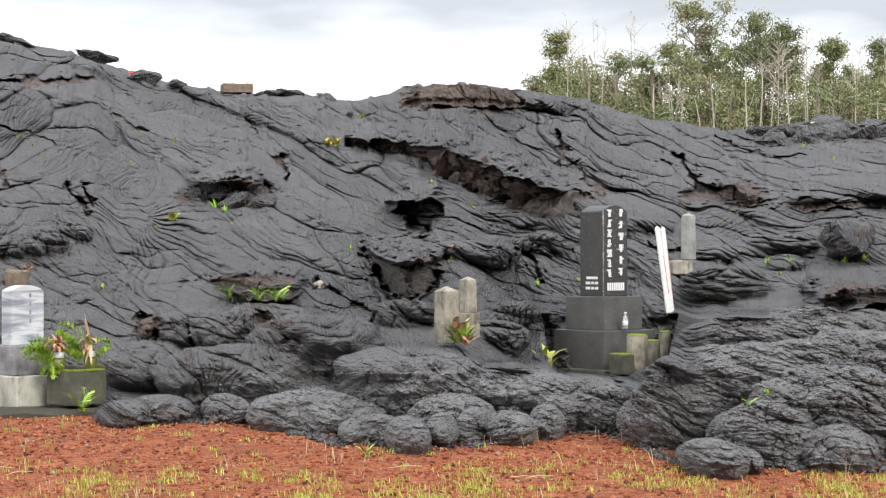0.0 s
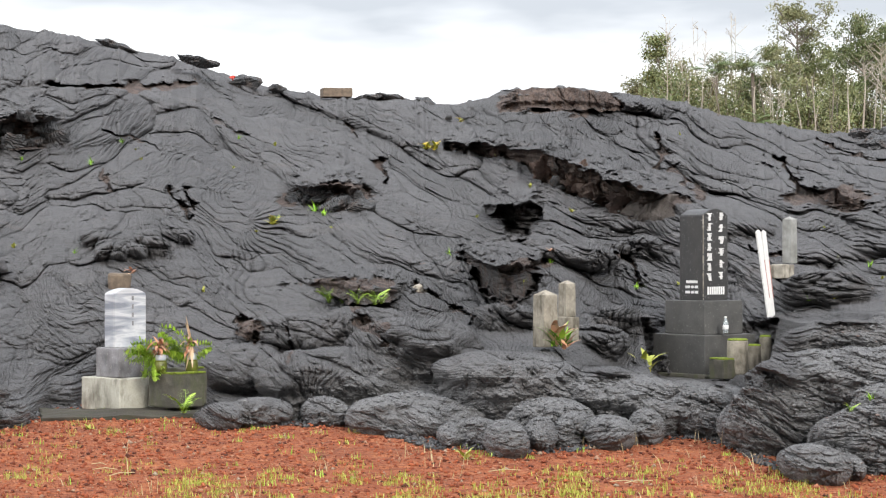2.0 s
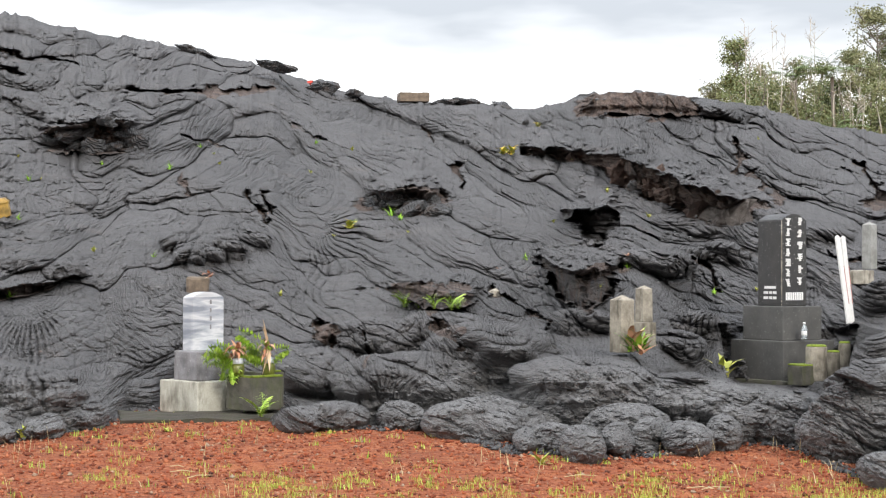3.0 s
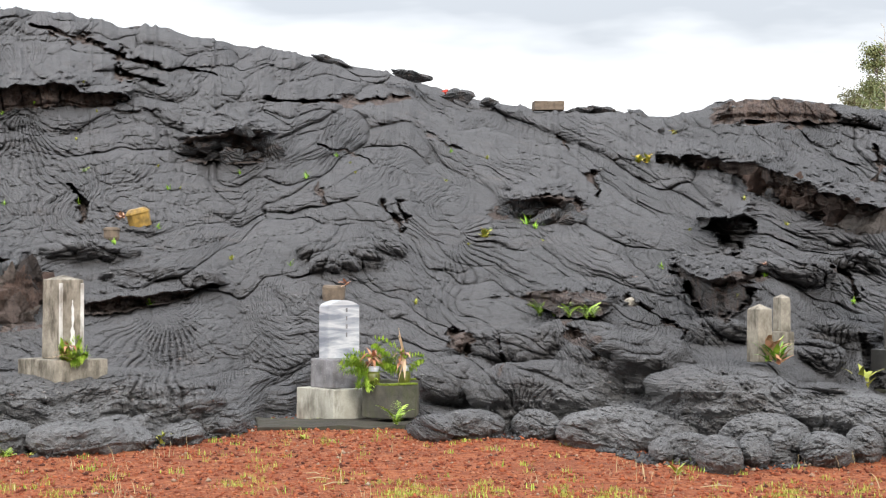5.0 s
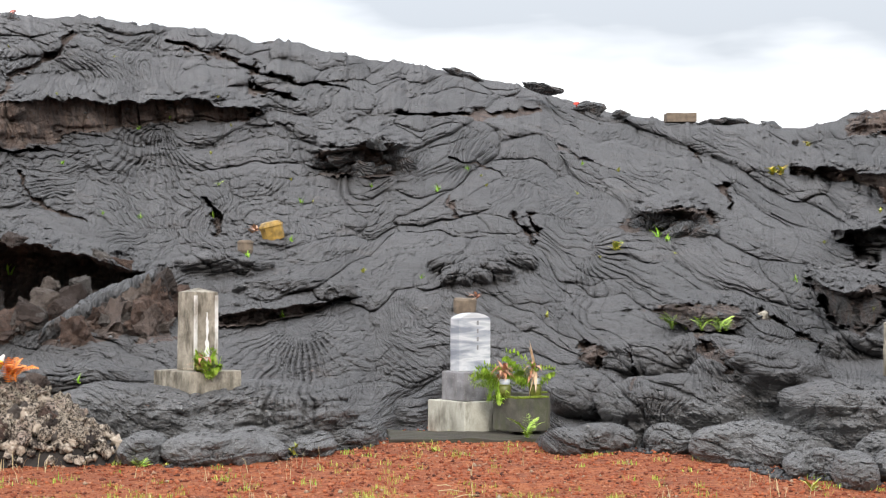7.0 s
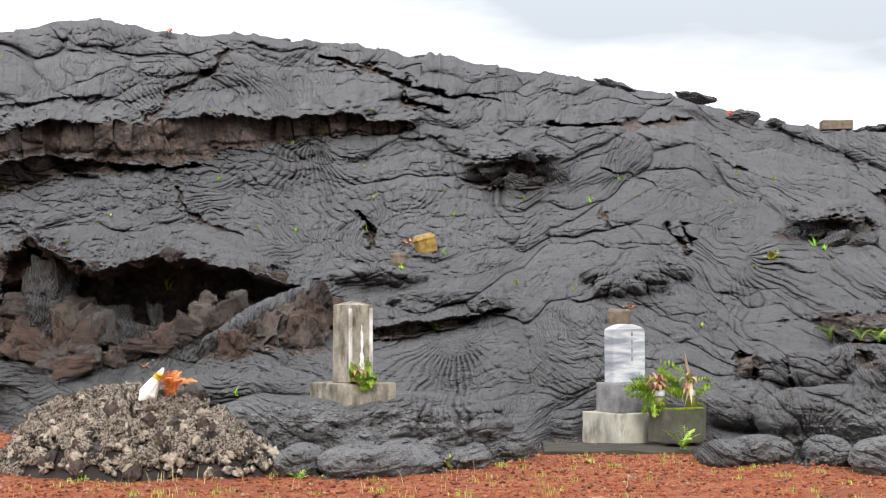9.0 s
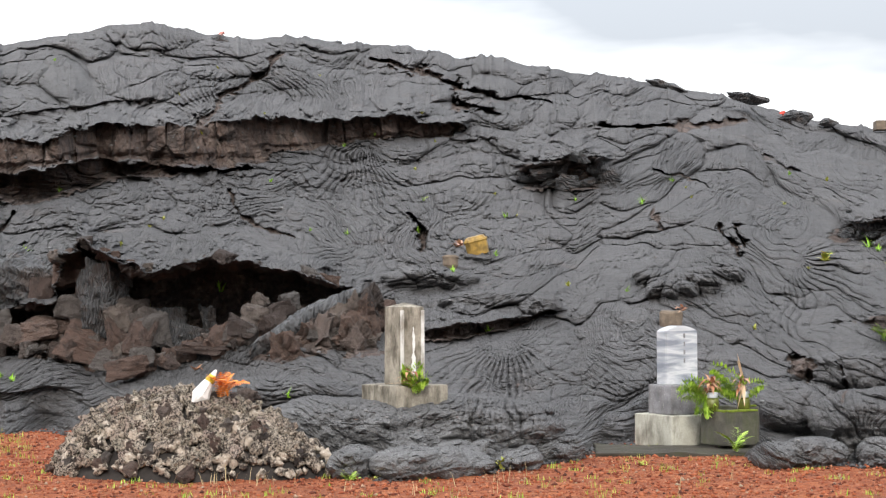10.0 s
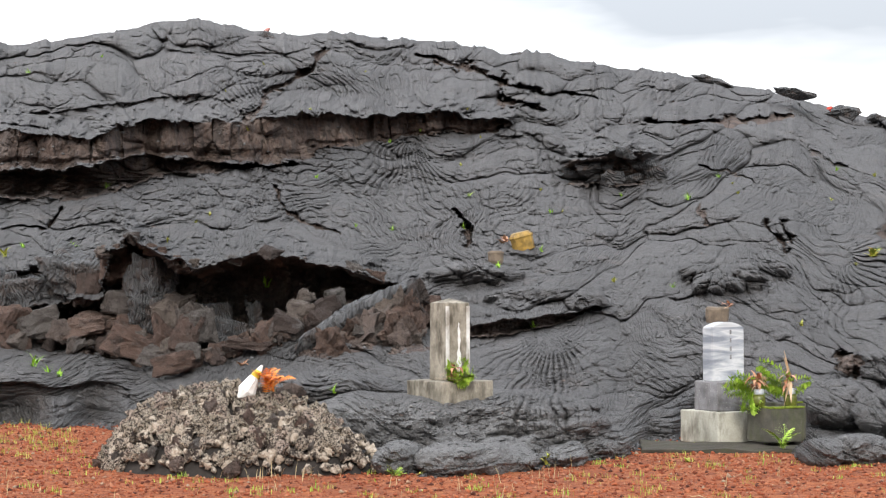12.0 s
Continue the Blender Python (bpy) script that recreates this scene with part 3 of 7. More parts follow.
    relief -= 0.055 * (1 - 0.75 * near) * np.exp(-np.abs(n2) / 0.02) * step(-0.15, 0.1, fractal(sx * 0.9, sy * 1.3, 37, 3))
    n3 = fractal(sx * 3.1 + wx, (sy + 0.6 * lean) * 6.5 - wy, 54, 3, 0.55)
    relief -= 0.05 * (1 - 0.5 * near) * np.exp(-np.abs(n3) / 0.035) * step(-0.2, 0.1, fractal(sx * 1.3 + 4, sy * 1.9, 55, 3))
    relief += 0.05 * fractal(sx * 2.2, sy * 4.2, 56, 4, 0.6)
    # clinker and grit, coarser on the low lobes
    relief += (0.016 + 0.016 * near) * fractal(sx * 5.0, sy * 7.0, 17, 4, 0.75)
    h1, h2, own3, _, _ = cells(sx / 0.13 + wx, sy / 0.06, 27)
    relief += 0.045 * (0.12 + 0.88 * near) * (1.3 * (own3 - 0.5) * step(0.0, 0.15, h2 - h1) - 0.5 * np.exp(-(h2 - h1) / 0.05))
    calm = np.where(U < 0, 0.9, 1.0) * (1 - 0.85 * np.minimum(1, broken)) * step(0.0, 0.02, 1.0 - uc)
    D = D - 0.82 * (D0 / 26) ** 0.6 * (1 - 0.42 * (1 - near) * (1 - step(22.5, 29.0, D0))) * (broad * rate + (relief - broad) * np.minimum(rate, 2.5)) * calm
    # broken rock inside the hollows
    upright = step(6.0, 6.8, G)
    b1, b2, own4, _, _ = cells(A * (2.4 - 0.6 * upright) + 0.6 * wx, G * (1.1 - 0.75 * upright) + 0.6 * wy, 29)
    bits = np.minimum(1, broken)
    D += bits * (-(0.4 - 0.05 * upright) * (own4 - 0.5) * step(0.0, 0.1, b2 - b1) + (0.18 - 0.02 * upright) * fractal(A * 4, G * (4 - 2.9 * upright), 33, 4, 0.6) + 0.12 * upright * np.exp(-(b2 - b1) / 0.05))
    # the flow stopped short round the black grave
    bay = along(A, BAY) + 0.25 * fractal(A * 2.0, A * 0 + 2, 57, 3)
    floor_d = 100 * (EYE - 0.04) / np.maximum(-G, 0.1)
    inner = np.minimum(24.0 + 0.25 * np.maximum(G + 6, 0) + 0.5 * fractal(A * 2, G * 2, 58, 4) - 0.5 * relief, floor_d)
    D = np.where((A > 13.75) & (A < 18.0) & (G > bay) & (G < -3.0), np.maximum(D, inner), D)
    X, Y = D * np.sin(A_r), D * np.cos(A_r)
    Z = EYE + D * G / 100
    # beyond the skyline the flow levels off and sinks away
    past = np.maximum(U - 1, 0)
    X += past * 110 * np.sin(A_r)
    Y += past * 110 * np.cos(A_r)
    Z = np.where(past > 0, Z * (1 - step(0.03, 0.3, past)) - 1.5 * past, Z)

    rows, cols = A.shape
    idx = np.arange(rows * cols).reshape(rows, cols)
    quads = np.stack([idx[:-1, :-1], idx[:-1, 1:], idx[1:, 1:], idx[1:, :-1]], -1).reshape(-1, 4)
    ob = mesh_object("lava_flow", np.stack([X, Y, Z], -1).reshape(-1, 3), quads, LAVA, smooth=True)
    ob.data.set_sharp_from_angle(angle=radians(58))
    # near drives both the chips and the painted lightening of the low lobes
    for name, values in (("broken", np.clip(broken, 0, 1)), ("lobe", 0.6 * own + 0.4 * own2), ("grit_lift", near), ("rope_line", rope_line), ("rope_show", rope_show)):
        layer = ob.data.attributes.new(name, "FLOAT", "POINT")
        layer.data.foreach_set("value", np.asarray(values, np.float32).ravel())
    return tagged(ob, "grey ropy pahoehoe lava flow with broken rusty crust and hollows", "lava", kind="structure"), (az, u, X, Y, Z, near)


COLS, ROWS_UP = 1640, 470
# rim of the bay in the flow in which the black grave stands, as grades by bearing
BAY = [(13.75, -3.0), (14.05, -6.0), (14.8, -6.5), (15.7, -6.85), (16.3, -6.45), (16.7, -6.05), (17.2, -5.7), (17.7, -5.2), (18.0, -3.0)]
# bulging lobes: bearing, grade, distance of the middle; half sizes across, along and up; turn
LOBES = [
    (9.59, -9.71, 14.6, 0.19, 0.50, 0.17, 0),
    (8.19, -9.70, 15.1, 0.21, 0.45, 0.14, 0),
    (12.83, -9.32, 14.9, 0.19, 0.60, 0.17, 20),
    (14.23, -8.49, 15.5, 0.19, 0.50, 0.19, 0),
    (1.51, -8.35, 16.6, 0.46, 0.50, 0.14, 0),
    (6.79, -8.46, 15.7, 0.60, 0.90, 0.23, 0),
    (10.99, -8.65, 15.3, 0.40, 0.70, 0.21, 0),
    (15.54, -8.17, 15.6, 0.31, 0.70, 0.21, 0),
    (15.02, -7.26, 16.3, 0.47, 0.60, 0.15, -15),
    (12.75, -7.12, 16.6, 0.66, 1.20, 0.23, 0),
    (9.59, -6.19, 17.4, 0.69, 1.20, 0.24, 0),
    (4.36, -6.13, 17.4, 0.80, 1.20, 0.29, 0),
]
LOBES += [
    (1.60, -5.78, 18.0, 0.50, 0.90, 0.28, 0),
    (6.79, -4.64, 18.6, 0.74, 1.20, 0.31, 0),
    (3.15, -3.99, 19.2, 0.68, 1.00, 0.26, 0),
    (5.23, -3.56, 19.6, 0.51, 0.90, 0.24, 20),
    (9.51, -2.98, 21.6, 0.40, 0.60, 0.17, 0),
    (13.10, -3.14, 23.0, 0.42, 0.50, 0.19, 0),
    (11.53, 0.38, 27.0, 0.74, 0.70, 0.15, 0),
    (13.81, 0.83, 28.0, 0.60, 0.70, 0.17, 0),
    (12.40, -4.06, 20.4, 0.37, 0.60, 0.16, 0),
    (19.36, -1.47, 26.0, 0.64, 0.80, 0.28, -10),
    (21.23, -0.26, 27.0, 0.25, 0.40, 0.12, 0),
    (23.09, 0.78, 27.0, 0.31, 0.45, 0.25, 0),
]
LOBES += [
    (20.90, 0.64, 29.0, 0.75, 0.80, 0.18, 0),
    (19.53, 0.20, 29.5, 0.68, 0.70, 0.16, 0),
    (16.25, 1.73, 31.0, 0.95, 0.70, 0.14, 0),
    (-10.47, -9.02, 15.6, 0.53, 0.60, 0.14, 0),
    (-7.84, -7.14, 16.4, 0.75, 0.90, 0.28, 0),
    (-12.56, -6.50, 17.2, 0.87, 1.00, 0.24, 0),
    (1.09, -8.39, 16.4, 0.43, 0.60, 0.15, 0),
    (-9.24, -5.92, 17.8, 0.98, 1.00, 0.16, 0),
    (-14.66, -4.96, 20.6, 0.95, 0.90, 0.19, 0),
    (-7.65, -0.12, 23.5, 0.86, 0.80, 0.18, 0),
    (-9.75, 1.27, 24.6, 0.75, 0.80, 0.15, 0),
    (-2.09, 1.06, 24.2, 0.22, 0.40, 0.13, 0),
]
LOBES += [
    (-1.41, 1.35, 24.3, 0.19, 0.40, 0.11, 0),
    (-2.61, 1.21, 24.4, 0.15, 0.40, 0.13, 0),
    (-1.75, 0.60, 24.0, 0.15, 0.30, 0.10, 0),
    (-12.56, -1.01, 22.5, 0.62, 0.80, 0.16, 20),
    (-1.28, 0.89, 24.3, 0.19, 0.35, 0.13, 27),
    (-2.96, 1.33, 24.3, 0.20, 0.35, 0.11, -20),
    (-2.72, 1.32, 24.3, 0.14, 0.35, 0.11, 33),
    (-2.33, 0.92, 24.3, 0.15, 0.35, 0.09, 9),
    (-2.59, 0.82, 24.3, 0.13, 0.35, 0.11, -24),
    (-2.67, 0.56, 24.3, 0.11, 0.35, 0.12, -19),
    (-0.57, 1.57, 24.3, 0.20, 0.35, 0.11, 40),
    (-2.46, 0.60, 24.3, 0.18, 0.35, 0.13, 9),
]
LOBES += [
    (-2.19, 1.48, 24.3, 0.13, 0.35, 0.08, -32),
    (-2.10, 0.79, 24.3, 0.17, 0.35, 0.11, 3),
    (-2.85, 1.49, 24.3, 0.14, 0.35, 0.12, -17),
    (-1.68, 0.95, 24.3, 0.12, 0.35, 0.13, -38),
    (-0.36, 1.46, 24.3, 0.15, 0.35, 0.11, 13),
    (18.1, -8.3, 14.7, 0.46, 0.45, 0.34, 0),
    (20.3, -9.6, 13.9, 0.38, 0.45, 0.23, 0),
    (18.97, -10.8, 13.2, 0.20, 0.30, 0.16, 0),
    (22.8, -10.5, 13.3, 0.28, 0.32, 0.19, 0),
    (22.5, -7.9, 15.0, 0.62, 0.50, 0.30, 0),
    (24.4, -8.8, 14.3, 0.50, 0.45, 0.30, 0),
    (21.3, -6.2, 16.0, 0.72, 0.60, 0.28, 0),
]
LOBES += [
    (19.4, -6.5, 16.0, 0.66, 0.55, 0.28, 0),
    (23.5, -5.6, 16.3, 0.72, 0.60, 0.28, 0),
    (21.6, -8.7, 14.5, 0.34, 0.35, 0.20, 0),
    (20.3, -4.6, 17.3, 0.70, 0.60, 0.26, 0),
    (22.6, -4.0, 17.4, 0.72, 0.60, 0.25, 0),
]
# broken ledges and hollows: upper rim, lower rim, depth, share of the height that is hollow, rust
LEDGES = [
    # hollow under the upper ledge
    ([(-24.90, 6.76), (-24.24, 6.78), (-22.73, 6.87), (-21.72, 7.01), (-20.87, 7.48), (-19.50, 7.65), (-18.30, 7.39), (-17.09, 7.25), (-15.69, 7.20), (-15.17, 7.41)],
     [(-24.90, 5.04), (-24.23, 5.20), (-22.73, 5.37), (-21.72, 5.32), (-20.53, 5.76), (-19.85, 6.37), (-18.64, 6.63), (-17.09, 6.94), (-15.69, 7.07), (-15.17, 7.35)], 1.9, 0.95, 0.55),
    # upper ledge, rusty wall
    ([(-25.23, 9.05), (-24.24, 8.93), (-23.24, 8.78), (-22.74, 8.67), (-21.72, 8.40), (-20.70, 9.17), (-19.50, 9.50), (-18.30, 9.43), (-16.91, 9.63), (-16.22, 9.86), (-14.82, 9.93), (-13.24, 9.87), (-11.48, 9.93), (-10.96, 10.18), (-9.90, 9.77), (-8.85, 9.54), (-8.41, 9.32)],
     [(-25.23, 6.81), (-24.24, 6.84), (-22.73, 6.93), (-21.72, 7.07), (-20.87, 7.54), (-19.50, 7.71), (-18.30, 7.45), (-17.09, 7.31), (-15.69, 7.26), (-14.65, 8.03), (-13.24, 8.34), (-11.49, 8.73), (-9.90, 8.79), (-8.85, 9.14), (-8.41, 9.26)], 0.25, 0.1, 1.0),
]
LEDGES += [
    # big hollow with rubble
    ([(-25.22, -0.95), (-24.23, -0.75), (-23.23, -0.35), (-22.56, -0.3), (-21.35, 0.1), (-21.0, 2.3), (-20.36, 3.49), (-19.67, 2.74), (-19.16, 2.13), (-18.30, 1.61), (-17.44, 2.01), (-16.22, 2.52), (-15.35, 2.21), (-14.65, 1.81), (-13.25, 1.44), (-12.38, 0.82), (-11.50, 0.27)],
     [(-25.21, -2.08), (-24.22, -2.10), (-22.22, -2.58), (-20.01, -3.36), (-18.81, -3.84), (-17.44, -2.86), (-15.70, -1.90), (-13.96, -0.45), (-12.38, -0.00), (-11.50, 0.18)], 1.9, 0.88, 0.75),
    # low ledge beside the pillar
    ([(-10.19, -1.72), (-9.58, -1.45), (-9.05, -1.28), (-7.65, -1.02), (-6.60, -0.80), (-5.73, -0.45), (-5.47, -0.32)],
     [(-10.19, -1.94), (-9.58, -2.12), (-8.70, -1.98), (-7.65, -1.71), (-6.95, -1.41), (-5.73, -0.62), (-5.47, -0.38)], 0.6, 0.75, 0.8),
]
LEDGES += [
    # rubble pit
    ([(-7.10, 6.61), (-6.75, 7.34), (-5.88, 7.66), (-5.00, 8.04), (-4.31, 7.54), (-3.93, 7.01)],
     [(-7.10, 6.30), (-6.76, 5.99), (-5.88, 6.10), (-5.01, 5.96), (-4.32, 6.19), (-3.93, 6.55)], 0.7, 0.7, 0.5),
    # long ledge below the knoll
    ([(7.68, 6.45), (8.20, 6.42), (9.26, 6.42), (9.96, 6.18), (11.01, 5.81), (11.89, 5.07), (13.11, 4.26), (13.81, 3.89), (14.51, 3.43), (15.03, 3.09)],
     [(7.68, 6.30), (8.20, 5.99), (9.25, 5.81), (10.13, 5.32), (10.83, 4.27), (11.71, 3.81), (12.41, 3.29), (13.46, 2.30), (14.51, 2.17), (15.03, 2.81)], 0.55, 0.45, 1.0),
]
LEDGES += [
    # small cave
    ([(8.90, 2.63), (9.25, 2.93), (9.60, 3.18), (10.57, 3.23), (10.76, 2.93)],
     [(8.90, 2.50), (9.25, 2.26), (9.60, 1.52), (10.13, 1.21), (10.57, 1.76), (10.76, 2.38)], 3.0, 0.95, 0.3),
    # gully
    ([(8.06, 0.67), (8.55, 0.30), (9.25, -0.13), (9.95, -0.13), (10.48, -0.26), (10.74, -0.38)],
     [(8.06, 0.39), (8.55, -0.68), (9.25, -2.21), (9.68, -2.76), (10.30, -1.76), (10.74, -0.69)], 1.6, 0.9, 0.45),
]
LEDGES += [
    # fern ledge
    ([(3.58, -1.02), (4.19, -0.90), (4.88, -1.27), (5.75, -1.43), (6.53, -1.52)],
     [(3.58, -1.26), (4.19, -1.87), (4.88, -2.18), (5.75, -2.25), (6.53, -1.74)], 0.38, 0.6, 0.5),
    # broken crust hollows
    ([(2.72, 3.90), (3.33, 4.15), (4.02, 4.27), (4.71, 4.06), (5.32, 3.45)],
     [(2.72, 3.66), (3.33, 3.23), (4.02, 2.99), (4.71, 2.81), (5.32, 3.00)], 0.9, 0.8, 0.9),
]
LEDGES += [
    # knoll face
    ([(9.26, 8.75), (9.52, 9.30), (10.31, 9.42), (11.72, 9.42), (12.77, 9.23), (13.29, 8.85)],
     [(9.26, 8.08), (9.52, 8.14), (10.31, 8.32), (11.71, 8.19), (12.77, 8.12), (13.29, 8.49)], 0.3, 0.2, 1.0),
    # slab edge
    ([(21.15, 2.84), (21.75, 3.19), (22.76, 3.12), (24.09, 3.16), (25.42, 3.13)],
     [(21.15, 2.66), (21.75, 2.41), (22.76, 2.64), (24.09, 2.68), (25.41, 2.66)], 0.35, 0.6, 0.5),
]
LEDGES += [
    # rusty step
    ([(19.02, 3.90), (19.54, 3.83), (20.22, 3.34), (20.73, 3.15)],
     [(19.02, 3.65), (19.53, 3.04), (20.22, 2.67), (20.73, 2.91)], 0.5, 0.5, 1.0),
    # low ledge above the boulders
    ([(21.65, -1.98), (22.25, -1.86), (23.08, -1.67), (24.09, -1.55), (25.41, -1.31)],
     [(21.65, -2.16), (22.24, -2.66), (23.08, -2.87), (24.08, -2.50), (25.41, -2.20)], 0.4, 0.5, 0.2),
]
# cracks: line, half width, depth, rust
CRACKS = [
    ([(-14.43, 13.46), (-14.82, 12.32), (-15.34, 11.86), (-16.18, 11.17), (-16.36, 10.31), (-16.81, 9.54)], 0.16, 0.9, 0.8),
    ([(-11.48, 13.26), (-10.60, 12.95), (-9.37, 12.01), (-8.81, 11.54)], 0.26, 0.8, 1.0),
    ([(-8.81, 11.48), (-7.62, 11.22), (-5.87, 10.81)], 0.1, 0.6, 0.5),
    ([(-8.76, 10.56), (-8.14, 10.30), (-7.58, 10.17)], 0.3, 0.8, 0.7),
    ([(-4.30, 9.43), (-2.92, 9.45), (-1.37, 9.47), (0.03, 9.51)], 0.16, 0.6, 0.9),
    ([(-15.87, 6.03), (-15.52, 4.51), (-14.65, 3.74), (-13.95, 3.34)], 0.1, 0.6, 0.4),
    ([(-10.44, 4.74), (-10.09, 3.87), (-9.92, 2.95)], 0.16, 0.7, 0.6),
    ([(-2.76, 5.01), (-2.60, 3.94)], 0.16, 0.6, 0.7),
]
CRACKS += [
    ([(-0.71, 3.91), (-0.29, 2.85), (-0.21, 2.54)], 0.15, 0.6, 0.4),
    ([(-2.76, 7.04), (-1.21, 6.43), (-1.08, 6.12)], 0.12, 0.6, 0.3),
    ([(-24.6, 1.30), (-23.0, 1.45), (-22.47, 2.6), (-22.2, 2.95)], 0.13, 0.8, 0.6),
    ([(-23.17, 1.2), (-22.4, 0.05), (-21.7, -0.5)], 0.13, 0.8, 0.5),
    ([(-24.05, 1.1), (-23.8, -0.2), (-23.85, -1.1)], 0.10, 0.7, 0.4),
    ([(-24.23, 3.56), (-22.73, 3.87), (-22.48, 4.77)], 0.08, 0.5, 0.3),
    ([(14.72, 5.01), (15.21, 4.34), (15.66, 3.36)], 0.22, 0.9, 0.6),
    ([(17.78, 5.52), (18.42, 4.45), (19.05, 3.38)], 0.22, 0.9, 0.8),
]
CRACKS += [
    ([(19.06, 6.41), (20.22, 5.69), (21.75, 5.30)], 0.12, 0.7, 0.4),
    ([(0.59, 7.65), (1.18, 7.15), (1.64, 6.86)], 0.14, 0.6, 0.2),
    ([(4.71, 7.57), (5.06, 6.81)], 0.1, 0.5, 0.4),
    ([(5.67, 5.28), (5.93, 4.52), (5.84, 4.22)], 0.22, 0.9, 0.5),
    ([(13.02, 0.53), (13.54, -0.39), (13.72, -1.00)], 0.25, 0.8, 0.9),
    ([(-0.26, 3.88), (-0.01, 2.83)], 0.16, 0.6, 0.5),
    ([(8.54, -3.13), (7.49, -1.90), (6.80, -1.28)], 0.12, 0.6, 0.3),
    ([(1.52, -3.21), (1.86, -4.12)], 0.3, 0.10, 0.9),
]
CRACKS += [
    ([(2.55, -3.53), (2.98, -4.59), (2.80, -5.50)], 0.10, 0.2, 0.2),
    ([(4.79, -2.64), (5.40, -3.71), (5.92, -4.33)], 0.24, 0.15, 0.8),
    ([(17.12, 0.97), (17.64, 0.36), (18.84, 0.05)], 0.1, 0.5, 0.2),
    ([(14.25, 6.95), (14.51, 5.87), (14.34, 5.11)], 0.18, 0.6, 0.7),
]
# bundles of pleats: bearing, grade, reach in metres, pleats (0: arcs round the middle), direction they spread in (degrees, 0 is to the right)
PLEATS = [
    (-7.56, -1.53, 1.0, 26, -90),
    (-11.57, 9.04, 1.9, 26, -120),
    (-18.64, 1.77, 1.2, 0, 60),
    (-9.03, 6.01, 1.0, 0, -60),
    (-22.23, 9.89, 1.3, 0, -90),
    (-16.22, 9.70, 1.4, 18, 110),
    (7.50, 4.07, 1.2, 0, -30),
    (5.23, 6.20, 1.5, 0, 60),
    (1.44, 2.23, 1.6, 20, -50),
    (8.20, 1.01, 1.5, 16, -60),
    (17.82, 4.76, 1.8, 0, 200),
    (-7.42, -2.15, 1.0, 18, -60),
    (-5.57, -3.79, 1.0, 0, 120),
    (20.38, 0.19, 1.4, 0, 100),
    (16.60, -0.40, 1.2, 16, -100),
]
# rusty patches of torn crust: bearing, grade, half sizes, strength
RUST = [
    (-12.56, -1.47, 1.67, 1.38, 1.0),
    (-14.66, -2.58, 1.23, 0.67, 0.9),
    (13.64, 3.22, 1.40, 0.86, 0.9),
    (11.36, 8.56, 1.58, 0.74, 0.9),
    (19.71, 3.37, 1.40, 0.67, 1.0),
    (10.21, -0.23, 1.05, 0.46, 0.8),
    (4.02, 3.54, 1.40, 0.74, 0.8),
    (4.53, -1.18, 1.58, 0.43, 0.7),
    (1.69, -3.61, 0.39, 0.61, 1.0),
    (5.40, -3.41, 0.6, 0.5, 0.5),
    (-5.88, 6.89, 1.58, 0.77, 0.6),
    (23.42, -1.91, 1.23, 0.61, 0.8),
]

# rounded toes along the foot: bearing, grade of the contact, half width, half height
TOES = [
    (9.62, -10.66, 0.16, 0.15), (8.78, -10.16, 0.13, 0.14), (12.78, -10.17, 0.18, 0.15), (7.87, -10.00, 0.11, 0.10), (10.69, -10.23, 0.14, 0.15),
    (5.59, -9.35, 0.25, 0.17), (1.94, -8.87, 0.32, 0.15), (0.80, -9.00, 0.20, 0.13), (14.89, -9.40, 0.13, 0.18), (15.76, -9.48, 0.15, 0.18),
    (17.50, -9.98, 0.38, 0.24), (19.03, -11.76, 0.19, 0.14), (20.64, -11.20, 0.34, 0.27), (22.80, -11.43, 0.27, 0.18), (20.02, -11.52, 0.10, 0.09),
    (6.79, -9.52, 0.20, 0.15), (16.75, -9.53, 0.14, 0.16), (13.93, -9.86, 0.16, 0.16), (11.69, -9.96, 0.15, 0.15), (4.01, -8.86, 0.22, 0.15),
    (-6.2, -8.75, 0.30, 0.16), (-10.4, -9.65, 0.34, 0.16),
]


def more_lobes():
    """Small toes pushed out along the foot."""
    rng = random.Random(17)
    # broad low lobes stand a little behind the toes
    for i, (az, g, d, rx, ry, rz, turn) in enumerate(LOBES):
        if g < -8.0 and d < 16.7:
            LOBES[i] = (az, g, d + 0.45, rx, 0.6 * ry, rz, turn)
    for _ in range(12):
        az = rng.uniform(-12.5, -5.4)
        TOES.append((az, float(along(np.array([az]), FOOT)[0]) - rng.uniform(-0.1, 0.3), rng.uniform(0.13, 0.30), rng.uniform(0.10, 0.16)))
    for az, g, rx, rz in TOES:
        d = -100 * EYE / g + 0.25
        LOBES.append((az, 100 * (0.7 * rz - EYE) / d, d, rx, 0.42, rz, rng.uniform(-25, 25)))


more_lobes()
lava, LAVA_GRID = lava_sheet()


# ---- the cinder ground ----
def ground_height(x, y):
    return 0.05 * fractal(x * 0.25, y * 0.25, 91, 3) + 0.02 * fractal(x * 1.7, y * 1.7, 92, 3)


